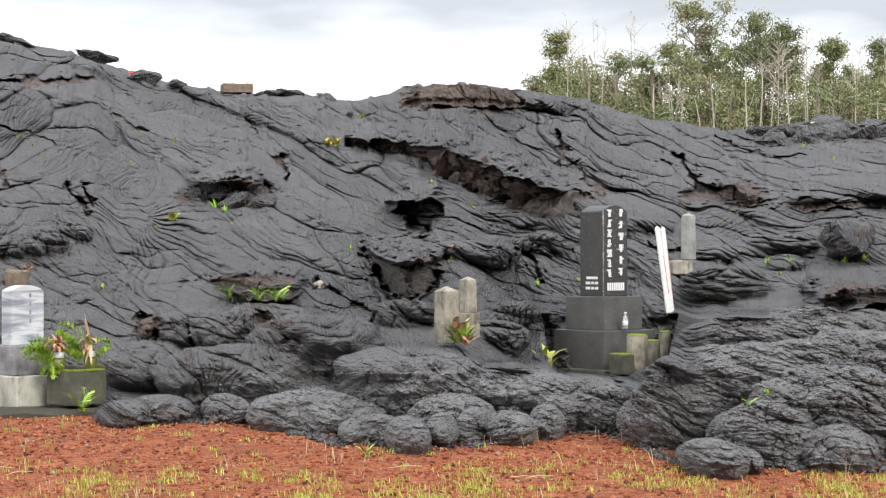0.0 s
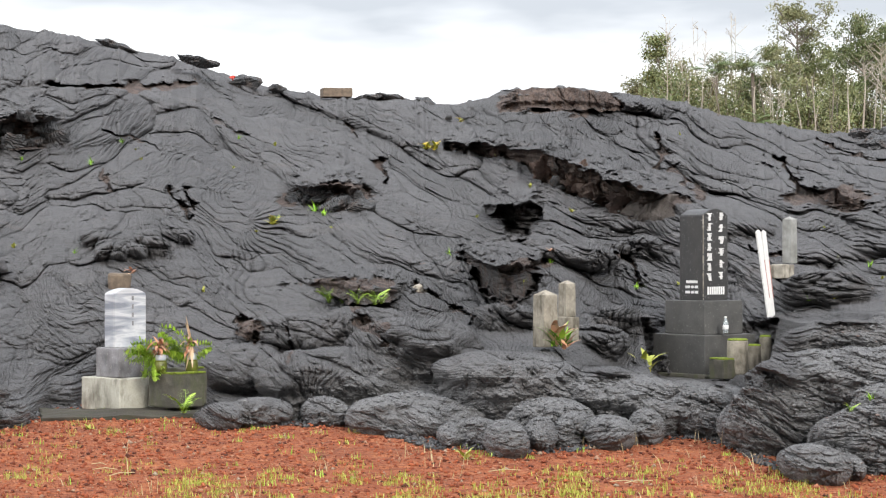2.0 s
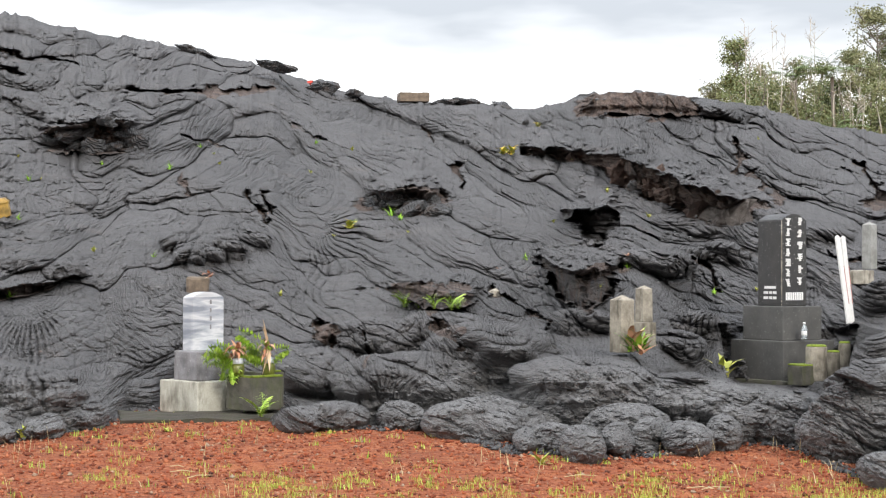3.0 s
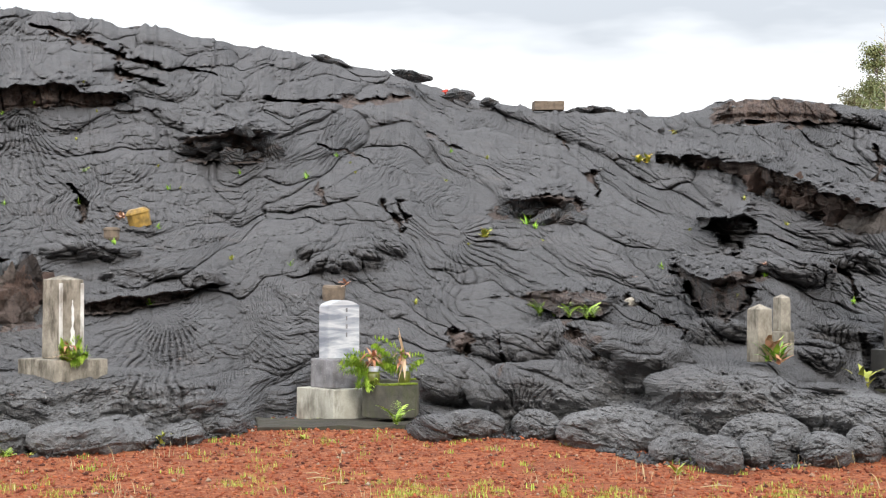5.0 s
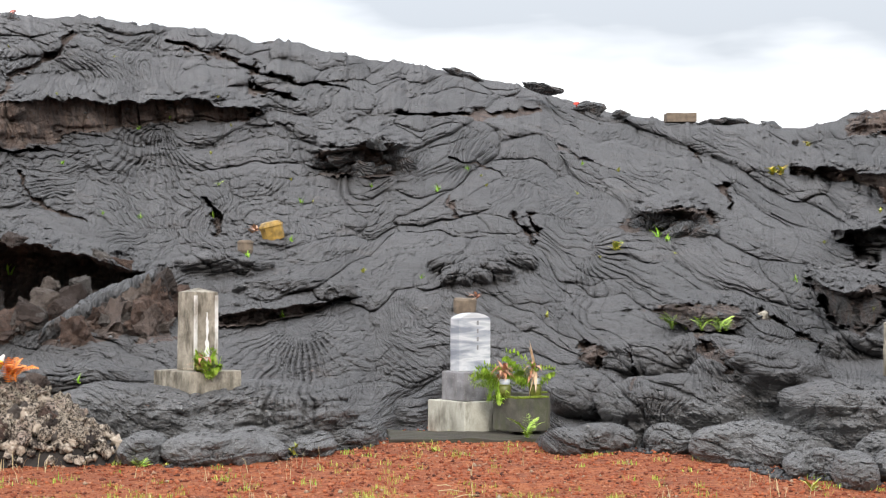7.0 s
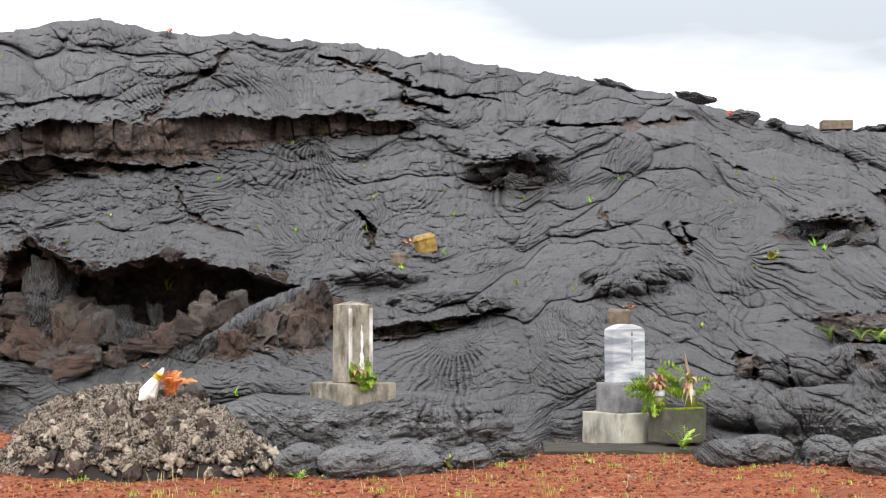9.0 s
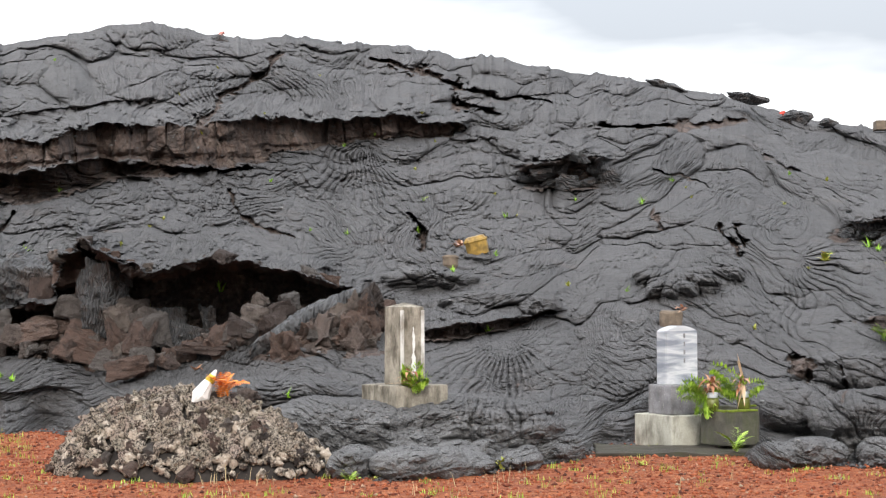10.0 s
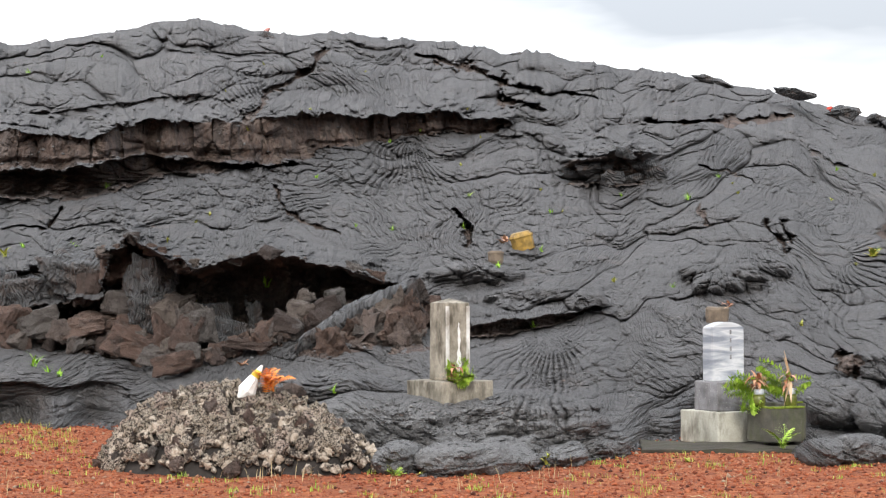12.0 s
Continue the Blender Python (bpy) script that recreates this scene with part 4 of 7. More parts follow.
def ground():
    r = np.concatenate([np.linspace(0.0, 8, 14), np.linspace(8.3, 26, 150), np.geomspace(27, 900, 30)])
    a = np.radians(np.concatenate([np.linspace(-180, -32, 40), np.linspace(-31, 31, 240), np.linspace(32, 180, 40)]))
    Rr, Aa = np.meshgrid(r, a, indexing="ij")
    X, Y = Rr * np.sin(Aa) + 0.3, Rr * np.cos(Aa) - 0.4
    Z = ground_height(X, Y) * step(200, 20, Rr)
    rows, cols = X.shape
    idx = np.arange(rows * cols).reshape(rows, cols)
    quads = np.stack([idx[:-1, :-1], idx[1:, :-1], idx[1:, 1:], idx[:-1, 1:]], -1).reshape(-1, 4)
    mid = np.array([[0, 0, 0]])
    ob = mesh_object("ground", np.stack([X, Y, Z], -1).reshape(-1, 3), quads, CINDER, smooth=True)
    return tagged(ob, "bare ground of coarse red volcanic cinder", "ground", kind="structure")


ground()



def on_lava(az, grade):
    """The point of the flow seen from the pan's stand at that bearing and grade."""
    a, u, X, Y, Z, _ = LAVA_GRID
    j = int(np.argmin(np.abs(a - az)))
    rows = slice(24, 24 + ROWS_UP)
    d = np.hypot(X[rows, j], Y[rows, j])
    i = int(np.argmin(np.abs((Z[rows, j] - EYE) / d * 100 - grade))) + 24
    return Vector((X[i, j], Y[i, j], Z[i, j]))


# ---- the graves ----
def black_gravestone():
    t = thing("gravestone", pose(*place(15.70, -6.05, 24.0), 0, 0, 30), "tall black granite gravestone on two dark plinths, white incised writing", "gravestone")
    part("base_slab", block(1.12, 1.12, 0.10, -0.06, 0.02, chips=0.01), MOSSY, t, "low dirty concrete slab under the plinths")
    part("lower_plinth", block(0.92, 0.92, 0.50, 0.03, 0.012), PLINTH, t)
    part("upper_plinth", block(0.70, 0.70, 0.43, 0.53, 0.012), PLINTH, t)
    w, h = 0.225, 1.16
    top = [(w * f, h - 0.075 + 0.085 * (1 - f * f)) for f in [1 - i / 6 for i in range(13)]]
    shaft = prism([(-w, 0), (w, 0)] + top, 0.42)
    bmesh.ops.translate(shaft, verts=shaft.verts, vec=(0, 0, 0.96))
    front = part("shaft", shaft, GRANITE, t, "polished black shaft with an arched top")
    # two columns of writing on the front, short lines on the side, as plain bars
    rng = random.Random(4)
    for col, n, z0, dz, wide in ((-0.112, 7, 2.02, 0.128, 0.105), (0.098, 6, 2.03, 0.152, 0.110)):
        for i in range(n):
            # one plain comb of bars: a stem with short arms to both sides
            arms = [(-0.042 + 0.027 * k, 0.45 * wide * rng.uniform(0.2, 1.0), 0.45 * wide * rng.uniform(0.2, 1.0)) for k in range(4)]
            right = [q for z, a, b in arms for q in ((0.010, z), (b + 0.010, z), (b + 0.010, z + 0.015), (0.010, z + 0.015))]
            left = [q for z, a, b in reversed(arms) for q in ((-0.010, z + 0.015), (-a - 0.010, z + 0.015), (-a - 0.010, z), (-0.010, z))]
            bars = prism(right + [(0.010, 0.054), (-0.010, 0.054)] + left, 0.004)
            bmesh.ops.translate(bars, verts=bars.verts, vec=(col, -0.2115, z0 - dz * i))
            part("inscription", bars, WHITE_PAINT, front)
    for i in range(8):
        part("inscription", block(0.029, 0.004, 0.10, 1.035, 0, -0.137 + 0.040 * i, -0.2115), WHITE_PAINT, front)
    for i, words in enumerate((((-0.01, 0.20),), ((0.065, 0.08), (-0.02, 0.05), (-0.09, 0.06)), ((0.065, 0.08), (-0.02, 0.05), (-0.09, 0.06)))):
        for y, wide in words:
            part("inscription", block(0.004, wide, 0.034, 1.18 - 0.066 * i, 0, -0.2262, y), WHITE_PAINT, front)
    # the chipped, weathered corner
    wear = bmesh.new()
    for i in range(26):
        wear = merge(wear, block(rng.uniform(0.006, 0.016), rng.uniform(0.006, 0.016), rng.uniform(0.02, 0.07), 0.97 + 0.042 * i, 0.002, -w + 0.003, -0.207))
    part("chipped_edge", wear, CONCRETE, front, "pale chipped corner")
    return t


def white_gravestone():
    t = thing("gravestone", pose(*place(-2.11, -7.9, 19.2), 0, 0, 38), "banded white marble gravestone on a grey block and cream base", "gravestone")
    part("concrete_base", block(0.62, 0.66, 0.33, 0.02, 0.012, chips=0.006), CREAM, t, "cream concrete base with black mould")
    part("stone_block", block(0.45, 0.40, 0.30, 0.35, 0.014, chips=0.010), BLOCK, t, "grey rough-hewn stone block")
    w, h = 0.20, 0.60
    top = [(w * f, h - 0.05 + 0.055 * (1 - f * f)) for f in [1 - i / 6 for i in range(13)]]
    s = prism([(-w, 0), (w, 0)] + top + [], 0.17)
    bmesh.ops.translate(s, verts=s.verts, vec=(0, 0, 0.65))
    slab = part("marble_slab", s, MARBLE, t, "white marble slab with grey bands and a bowed top")
    for i in range(4):
        part("inscription", block(0.022 - 0.004 * (i % 2), 0.004, 0.045, 1.13 - 0.085 * i, 0, 0.03, -0.0862), BLOCK, slab)
    return t


def pillar_stone(az, g, d, yaw, side, height, base, base_h, label, cap=0.05, skin=CONCRETE):
    p = on_lava(az, g)
    k = (Vector((p.x, p.y)).length - (0.08 if base_h < 0.2 and base else 0.25)) / d
    t = thing("gravestone", pose(*place(az, g, k * d), 0, 0, yaw) @ Matrix.Scale(k, 4), label, "gravestone")
    if base:
        part("base", block(base, base, base_h + 0.10, -0.10, 0.015, chips=0.008), skin, t)
    bm = block(side, side, height, base_h if base else 0, 0.015, taper=0.03, chips=0.004)
    part("shaft", bm, skin, t)
    c = bmesh.new()
    z = (base_h if base else 0) + height - 0.005
    k = side * 0.485
    vs = [c.verts.new((x * k, y * k, z)) for x, y in ((-1, -1), (1, -1), (1, 1), (-1, 1))]
    tip = c.verts.new((0, 0, z + cap))
    for i in range(4):
        c.faces.new((vs[i], vs[(i + 1) % 4], tip))
    c.faces.new(vs[::-1])
    part("cap", c, skin, t)
    if base > 0.5:
        for x in (-0.42, 0.42):
            part("edge_strip", block(side * 0.14, 0.012, height * 0.93, base_h + 0.02, 0.003, x * side, -side * 0.49), PANEL, t, "pale raised strip along the corner")
        rng = random.Random(5)
        edge = [(0.10 * side * rng.uniform(0.4, 1.3) * (1.1 - 0.6 * f), base_h + 0.05 + 0.68 * height * f) for f in [i / 12 for i in range(13)]]
        flake = prism(edge + [(0.02 * side - 0.8 * x * rng.uniform(0.6, 1.2), z + 0.01) for x, z in reversed(edge)], 0.006)
        bmesh.ops.translate(flake, verts=flake.verts, vec=(0.02 * side, -side * 0.492, 0))
        part("flaking_paint", flake, WHITE_PAINT, t, "ragged streak of flaking white paint")
    return t


PANEL = stone_material("flaking_white_panel", (0.38, 0.36, 0.32), (0.74, 0.73, 0.70), 0.8, streak=0.8, stain=(0.16, 0.13, 0.09))
STAINED = stone_material("stained_cement", (0.13, 0.112, 0.085), (0.40, 0.36, 0.29), 0.9, streak=0.92, stain=(0.055, 0.045, 0.03))
BLUISH = stone_material("blue_grey_cement", (0.17, 0.165, 0.15), (0.36, 0.36, 0.34), 0.8, streak=0.6, stain=(0.12, 0.12, 0.10))
black_gravestone()
white_gravestone()
pillar_stone(-10.53, -5.3, 20.5, 45, 0.325, 0.86, 0.69, 0.17, "weathered concrete grave pillar with a pointed top on a square base", 0.05, STAINED)
pillar_stone(10.83, -4.6, 24.0, 29, 0.235, 0.68, 0, 0, "stained concrete grave pillar sunk in the lava", 0.07, STAINED)
pillar_stone(11.5, -3.9, 25.5, 29, 0.175, 0.46, 0.24, 0.24, "small stained concrete grave pillar on a block", 0.05, STAINED)
pillar_stone(18.3, -0.1, 30.0, 37, 0.175, 0.71, 0.0, 0, "pale grey concrete grave pillar half buried in lava", 0.05, BLUISH)


# ---- more materials ----
def lichen_material():
    m = Mat("lichen_covered_clinker", rough=0.95, spec=0.2)
    rock = m.ramp(m.noise(14, 4), (0.35, (0.016, 0.013, 0.012)), (0.7, (0.06, 0.045, 0.038)))
    tint = m.ramp(m.object_random(), (0.0, (0.38, 0.29, 0.24)), (0.5, (0.46, 0.385, 0.305)), (1.0, (0.32, 0.275, 0.21)))
    patch = m.ramp(m.noise(6.5, 8, 0.78), (0.44, 0.0), (0.54, 1.0))
    speck = m.ramp(m.noise(26, 4, 0.7), (0.56, 0.0), (0.64, 0.75))
    m.colour(m.mix(m.math("MULTIPLY", speck, patch), m.mix(patch, rock, tint), (0.60, 0.55, 0.47))).bump(m.noise(60, 5, 0.75), 0.02, 1.0)
    return m.m


def rubble_material():
    m = Mat("rusty_lava_rubble", rough=0.92, spec=0.25)
    a = m.ramp(m.object_random(), (0.0, (0.075, 0.062, 0.057)), (0.3, (0.145, 0.094, 0.075)), (0.6, (0.18, 0.122, 0.098)), (0.8, (0.14, 0.128, 0.12)), (1.0, (0.21, 0.17, 0.145)))
    a = m.mix(m.ramp(m.noise(3.2, 6, 0.75), (0.45, 0.0), (0.66, 0.75)), a, (0.05, 0.038, 0.034))
    a = m.mix(m.ramp(m.noise(7, 6, 0.8), (0.55, 0.0), (0.68, 0.6)), a, (0.17, 0.148, 0.13))
    m.colour(a).bump(m.noise(5, 6, 0.75), 0.08, 0.8)
    m.bump(m.noise(22, 5, 0.8), 0.05, 1.0)
    return m.m


def block_lava_material():
    m = Mat("lava_block", rough=0.7)
    a = m.ramp(m.noise(5, 6, 0.7), (0.3, (0.05, 0.05, 0.052)), (0.7, (0.14, 0.14, 0.143)))
    ropes = m.n("ShaderNodeTexWave", Vector=m.co, Scale=4.0, Distortion=9.0, Detail=3.0, Detail_Scale=1.0).outputs[1]
    m.colour(m.mix(m.ramp(m.noise(1.6, 4, 0.7), (0.5, 0.0), (0.62, 0.8)), a, (0.085, 0.062, 0.052))).bump(m.noise(16, 6, 0.75), 0.05, 0.9)
    m.bump(ropes, 0.07, 0.9)
    return m.m


def bark_material(name, lo, hi):
    m = Mat(name, rough=0.9)
    m.colour(m.ramp(m.noise(2.0, 5, 0.7), (0.3, lo), (0.7, hi)))
    return m.m


LICHEN, RUBBLE, LAVA_BLOCK = lichen_material(), rubble_material(), block_lava_material()
PALE_BARK = bark_material("pale_bark", (0.28, 0.25, 0.205), (0.50, 0.46, 0.39))
GREY_BARK = bark_material("grey_brown_bark", (0.10, 0.085, 0.07), (0.24, 0.21, 0.17))
FERN_LIGHT = leaf_material("light_fern", (0.20, 0.33, 0.03), (0.32, 0.48, 0.05), (0.46, 0.60, 0.11))
STRAW = plain_material("dry_straw", (0.42, 0.33, 0.18), 0.8)
TREE_LEAF = leaf_material("tree_leaf", (0.085, 0.105, 0.035), (0.16, 0.185, 0.07), (0.29, 0.31, 0.15))
BUSH_LEAF = leaf_material("bush_leaf", (0.055, 0.075, 0.026), (0.110, 0.138, 0.05), (0.21, 0.23, 0.10))
PALM_LEAF = leaf_material("palm_leaf", (0.085, 0.14, 0.045), (0.14, 0.21, 0.07), (0.22, 0.29, 0.11))
OLIVE_LEAF = leaf_material("olive_leaf", (0.11, 0.12, 0.055), (0.19, 0.20, 0.09), (0.30, 0.29, 0.16))
RED_PETAL = leaf_material("red_petal", (0.24, 0.08, 0.05), (0.42, 0.19, 0.12), (0.55, 0.36, 0.26))
DRY_LEAF = leaf_material("dried_leaf", (0.20, 0.07, 0.035), (0.42, 0.19, 0.10), (0.60, 0.38, 0.24))
YELLOW_PETAL = leaf_material("yellow_petal", (0.42, 0.30, 0.02), (0.60, 0.45, 0.04), (0.70, 0.55, 0.10))
ORANGE = leaf_material("orange_leaf", (0.55, 0.13, 0.012), (0.70, 0.20, 0.02), (0.75, 0.30, 0.05))
GOLD = plain_material("gilded_pot", (0.27, 0.165, 0.035), 0.4, 0.55, 9.0)
TERRACOTTA = plain_material("dull_clay", (0.14, 0.105, 0.075), 0.85, 0.35, 12.0)
WRAP = plain_material("white_paper_wrap", (0.72, 0.71, 0.68), 0.6, 0.15, 30.0)
RED_PLASTIC = plain_material("red_cloth", (0.50, 0.05, 0.03), 0.7, 0.3)
PINK_CLOTH = plain_material("faded_pink_cloth", (0.45, 0.20, 0.17), 0.8, 0.3)
MOSS = plain_material("bright_moss", (0.13, 0.17, 0.012), 0.95, 0.5, 60.0)
FOIL = plain_material("silver_tape", (0.55, 0.58, 0.62), 0.35, 0.1, 40.0, metal=0.3)


def glass_material():
    m = Mat("clear_plastic", rough=0.12)
    m.colour((0.86, 0.92, 0.94))
    m.b.inputs["Transmission Weight"].default_value = 0.75
    m.b.inputs["IOR"].default_value = 1.33
    return m.m


CLEAR = glass_material()

# ---- rocks ----


def chips(name, p, size, seed, material, flat=0.7):
    """Small angular stones in one mesh: bent octahedra."""
    rng = np.random.RandomState(seed)
    k = len(p)
    base = np.array([(1, 0, 0), (0, 1, 0), (-1, 0, 0), (0, -1, 0), (0, 0, 1), (0, 0, -1)], float)
    v = base[None] * rng.uniform(0.5, 1.3, (k, 6, 1)) + rng.normal(0, 0.15, (k, 6, 3))
    t = rng.uniform(0, math.tau, k)
    c, s = np.cos(t)[:, None], np.sin(t)[:, None]
    x, y, z = v[..., 0] * c - v[..., 1] * s, v[..., 0] * s + v[..., 1] * c, v[..., 2] * flat
    v = np.stack([x, y, z], -1) * size[:, None, None] + p[:, None, :]
    f = np.array([(0, 1, 4), (1, 2, 4), (2, 3, 4), (3, 0, 4), (1, 0, 5), (2, 1, 5), (3, 2, 5), (0, 3, 5)])
    faces = (f[None] + 6 * np.arange(k)[:, None, None]).reshape(-1, 3)
    return mesh_object(name, v.reshape(-1, 3), faces, material)


def rock_mesh(name, seed, material, points=18, lump=0.0, flat=1.0, cuts=1):
    """An angular stone about 1 across: a hull of scattered points, or a lumpy one."""
    rng = random.Random(seed)
    bm = bmesh.new()
    for _ in range(points):
        v = Vector((rng.gauss(0, 1), rng.gauss(0, 1), rng.gauss(0, 1))).normalized() * rng.uniform(0.38, 0.55)
        bm.verts.new((v.x, v.y, v.z * flat))
    hull = bmesh.ops.convex_hull(bm, input=bm.verts[:])
    bmesh.ops.delete(bm, geom=[g for g in hull["geom_interior"] if isinstance(g, bmesh.types.BMVert)], context="VERTS")
    if lump:
        bmesh.ops.subdivide_edges(bm, edges=bm.edges[:], cuts=cuts, use_grid_fill=True)
        for v in bm.verts:
            v.co *= 1 + lump * (noise.noise(v.co * 4 + Vector((seed, 0, 0))) + 0.5 * noise.noise(v.co * 11 + Vector((0, seed, 0))))
    me = bpy.data.meshes.new(name)
    bm.to_mesh(me)
    bm.free()
    me.materials.append(material)
    return me


RUBBLE_MESHES = [rock_mesh("rubble", 100 + i, RUBBLE, 13, 0.20, 1.0, 3) for i in range(7)]
BLOCK_MESHES = [rock_mesh("lava_block", 200 + i, LAVA_BLOCK, 22, 0.28, 0.8, 4) for i in range(6)]
LICHEN_MESHES = [rock_mesh("clinker", 300 + i, LICHEN, 14, 0.5, 1.0, 2) for i in range(8)]


def stone(name, mesh, m, size, label, category="rock", group=""):
    ob = new(name, mesh)
    ob.matrix_basis = m @ Matrix.Diagonal((*size, 1))
    return tagged(ob, label, category, group)


def resting(az, g, low):
    """How far off a rock lies that rests on the slope of rubble rising from the hollow's lower rim."""
    p, q = on_lava(az, g), on_lava(az, low - 0.2)
    return min(Vector((p.x, p.y)).length - 0.05, Vector((q.x, q.y)).length - 0.10 + 0.38 * (g - low))


def block_mesh(name, seed, material, rough=0.10, ropy=0.0):
    """A broken block about 1 across: a skewed box with chipped corners, optionally with folded skin."""
    rng = random.Random(seed)
    bm = bmesh.new()
    bmesh.ops.create_cube(bm, size=0.92)
    for v in bm.verts:
        v.co += Vector((rng.uniform(-1, 1), rng.uniform(-1, 1), rng.uniform(-1, 1))) * 0.24
    bmesh.ops.bevel(bm, geom=bm.edges[:], offset=0.09, segments=1, affect="EDGES")
    bmesh.ops.subdivide_edges(bm, edges=bm.edges[:], cuts=9 if ropy else 4, use_grid_fill=True)
    for v in bm.verts:
        n = v.co.normalized()
        v.co += n * rough * (noise.noise(v.co * 2.6 + Vector((seed, 0, 0))) + 0.7 * noise.noise(v.co * 6 + Vector((0, seed, 0))) + 0.5 * noise.noise(v.co * 13 + Vector((0, 0, seed))))
        if ropy:
            v.co += n * ropy * (abs(math.sin(9 * v.co.z + 2.5 * noise.noise(v.co * 1.7 + Vector((seed, 3, 0))))) - 0.5)
    bmesh.ops.triangulate(bm, faces=bm.faces[:])
    me = bpy.data.meshes.new(name)
    bm.to_mesh(me)
    bm.free()
    me.materials.append(material)
    if ropy:
        me.shade_smooth()
    return me


TORN_MESHES = [block_mesh("torn_block", 440 + i, RUBBLE, 0.34) for i in range(5)]
BROKEN_MESHES = [block_mesh("broken_block", 400 + i, RUBBLE, 0.12) for i in range(7)]
ROPY_MESHES = [block_mesh("ropy_block", 420 + i, LAVA_BLOCK, 0.14, 0.05) for i in range(4)]
BROWN, GREY, ROPY = "angular rusty brown lava block fallen from the roof", "grey-brown lava block fallen from the roof", "lava block with a folded ropy skin"


def cave_rubble():
    rng = random.Random(12)
    for k in range(95):
        f = rng.random()
        az = -24.6 + 10.4 * rng.random() ** 0.9
        low = np.interp(az, [-25, -22, -18.6, -17, -15, -12.5], [-2.2, -2.6, -3.8, -2.9, -1.9, -0.5])
        span = np.interp(az, [-25, -20, -17, -15, -12.5], [1.2, 1.7, 1.1, 0.9, 0.5])
        g = low + 0.1 + span * f * rng.random() ** 0.4
        d = resting(az, g, low)
        s = rng.uniform(0.10, 0.27) * (1.25 - 0.4 * f)
        stone("rubble_rock", rng.choice(RUBBLE_MESHES + BROKEN_MESHES), pose(*place(az, g, d), rng.uniform(0, 90), rng.uniform(0, 90), rng.uniform(0, 360)),
              (s * rng.uniform(0.9, 1.5), s, s * rng.uniform(0.6, 1.0)), "angular rusty brown lava rock in the rubble of the hollow", "rock", "rubble in the hollow")
    # the large fallen blocks: bearing, grade of the middle, width, height, lean, nearness, kind
    for az, g, w, h, lean, fore, what in (
        (-21.95, 1.20, 0.95, 0.62, 14, 0.55, "ropy"), (-23.5, 0.45, 0.62, 0.50, -6, 0.40, "ropy"), (-22.85, 0.30, 0.45, 0.34, 20, 0.45, "ropy"), (-24.3, 0.2, 0.6, 0.6, 4, 0.4, "ropy"),
        (-21.45, 0.55, 0.36, 0.48, 8, 0.42, "brown"), (-19.72, 0.72, 0.46, 0.78, -4, 1.7, "ropy"), (-19.88, -0.75, 0.50, 0.52, 6, 1.0, "ropy"), (-20.22, 0.75, 0.24, 0.72, 12, 1.5, "brown"),
    ) + (
        (-20.75, 1.6, 0.50, 0.6, -10, 1.0, "brown"), (-20.75, -0.2, 0.36, 0.40, 10, 0.8, "brown"),
        (-19.05, -0.70, 0.34, 0.52, 0, 0.25, "brown"), (-18.45, -0.95, 0.32, 0.32, -12, 0.10, "grey"), (-18.12, -1.55, 0.36, 0.44, 4, 0.20, "brown"),
        (-18.65, -2.15, 0.38, 0.48, 5, 0.35, "grey"), (-18.62, -2.90, 0.30, 0.26, -3, 0.45, "grey"), (-20.25, -2.35, 0.80, 0.46, 16, 0.35, "brown"),
    ) + (
        (-21.55, -1.50, 0.70, 0.36, -10, 0.30, "brown"), (-22.2, -1.85, 0.42, 0.28, 24, 0.40, "brown"), (-23.15, -1.45, 0.56, 0.40, -12, 0.30, "grey"), (-24.1, -1.3, 0.5, 0.4, 10, 0.3, "brown"),
        (-19.35, -2.30, 0.34, 0.56, -3, 0.40, "grey"), (-18.80, -3.45, 0.56, 0.26, -8, 0.40, "brown"), (-19.6, -3.2, 0.4, 0.26, 9, 0.40, "brown"),
        (-17.70, -1.15, 0.36, 0.60, -16, -1.6, "ropy"), (-17.30, -1.75, 0.50, 0.34, 8, -0.8, "ropy"), (-16.55, -1.1, 0.20, 0.45, -10, -1.8, "ropy"),
        (-15.10, -0.75, 0.38, 0.26, 8, 0.20, "brown"), (-14.40, -0.45, 0.30, 0.26, -18, 0.25, "grey"), (-15.52, -1.40, 0.34, 0.28, 20, 0.25, "brown"), (-15.85, -1.80, 0.24, 0.22, 0, 0.3, "brown"),
        (-16.30, -2.05, 0.32, 0.16, 4, 0.30, "grey"), (-16.70, -2.40, 0.56, 0.14, 3, 0.30, "grey"), (-14.0, 0.0, 0.26, 0.22, 10, 0.2, "grey"), (-15.0, 0.05, 0.2, 0.18, 0, 0.1, "brown"),
    ):
        low = float(np.interp(az, [-25, -22, -18.6, -17, -15, -12.5], [-2.2, -2.6, -3.8, -2.9, -1.9, -0.5]))
        d = resting(az, g, low) - 0.5 * fore
        mesh = rng.choice(ROPY_MESHES if what == "ropy" else BROKEN_MESHES)
        stone("fallen_block", mesh, pose(*place(az, g, d), rng.uniform(-12, 12), lean, rng.uniform(-35, 35)), (w, 0.5 * (w + h), h),
              ROPY if what == "ropy" else BROWN if what == "brown" else GREY, "rock", "blocks fallen in the hollow")
    # torn brown lumps hanging along the roof's rim
    for k in range(22):
        az = -21.0 + 8.4 * k / 21 + rng.uniform(-0.15, 0.15)
        g = float(np.interp(az, [-21.0, -20.36, -19.67, -18.3, -17.44, -16.22, -14.65, -13.25, -12.4], [2.5, 3.4, 2.75, 1.65, 1.95, 2.5, 1.85, 1.5, 0.85])) - rng.uniform(0.0, 0.35)
        p = on_lava(az, g + 0.75)
        r = on_lava(az, g)
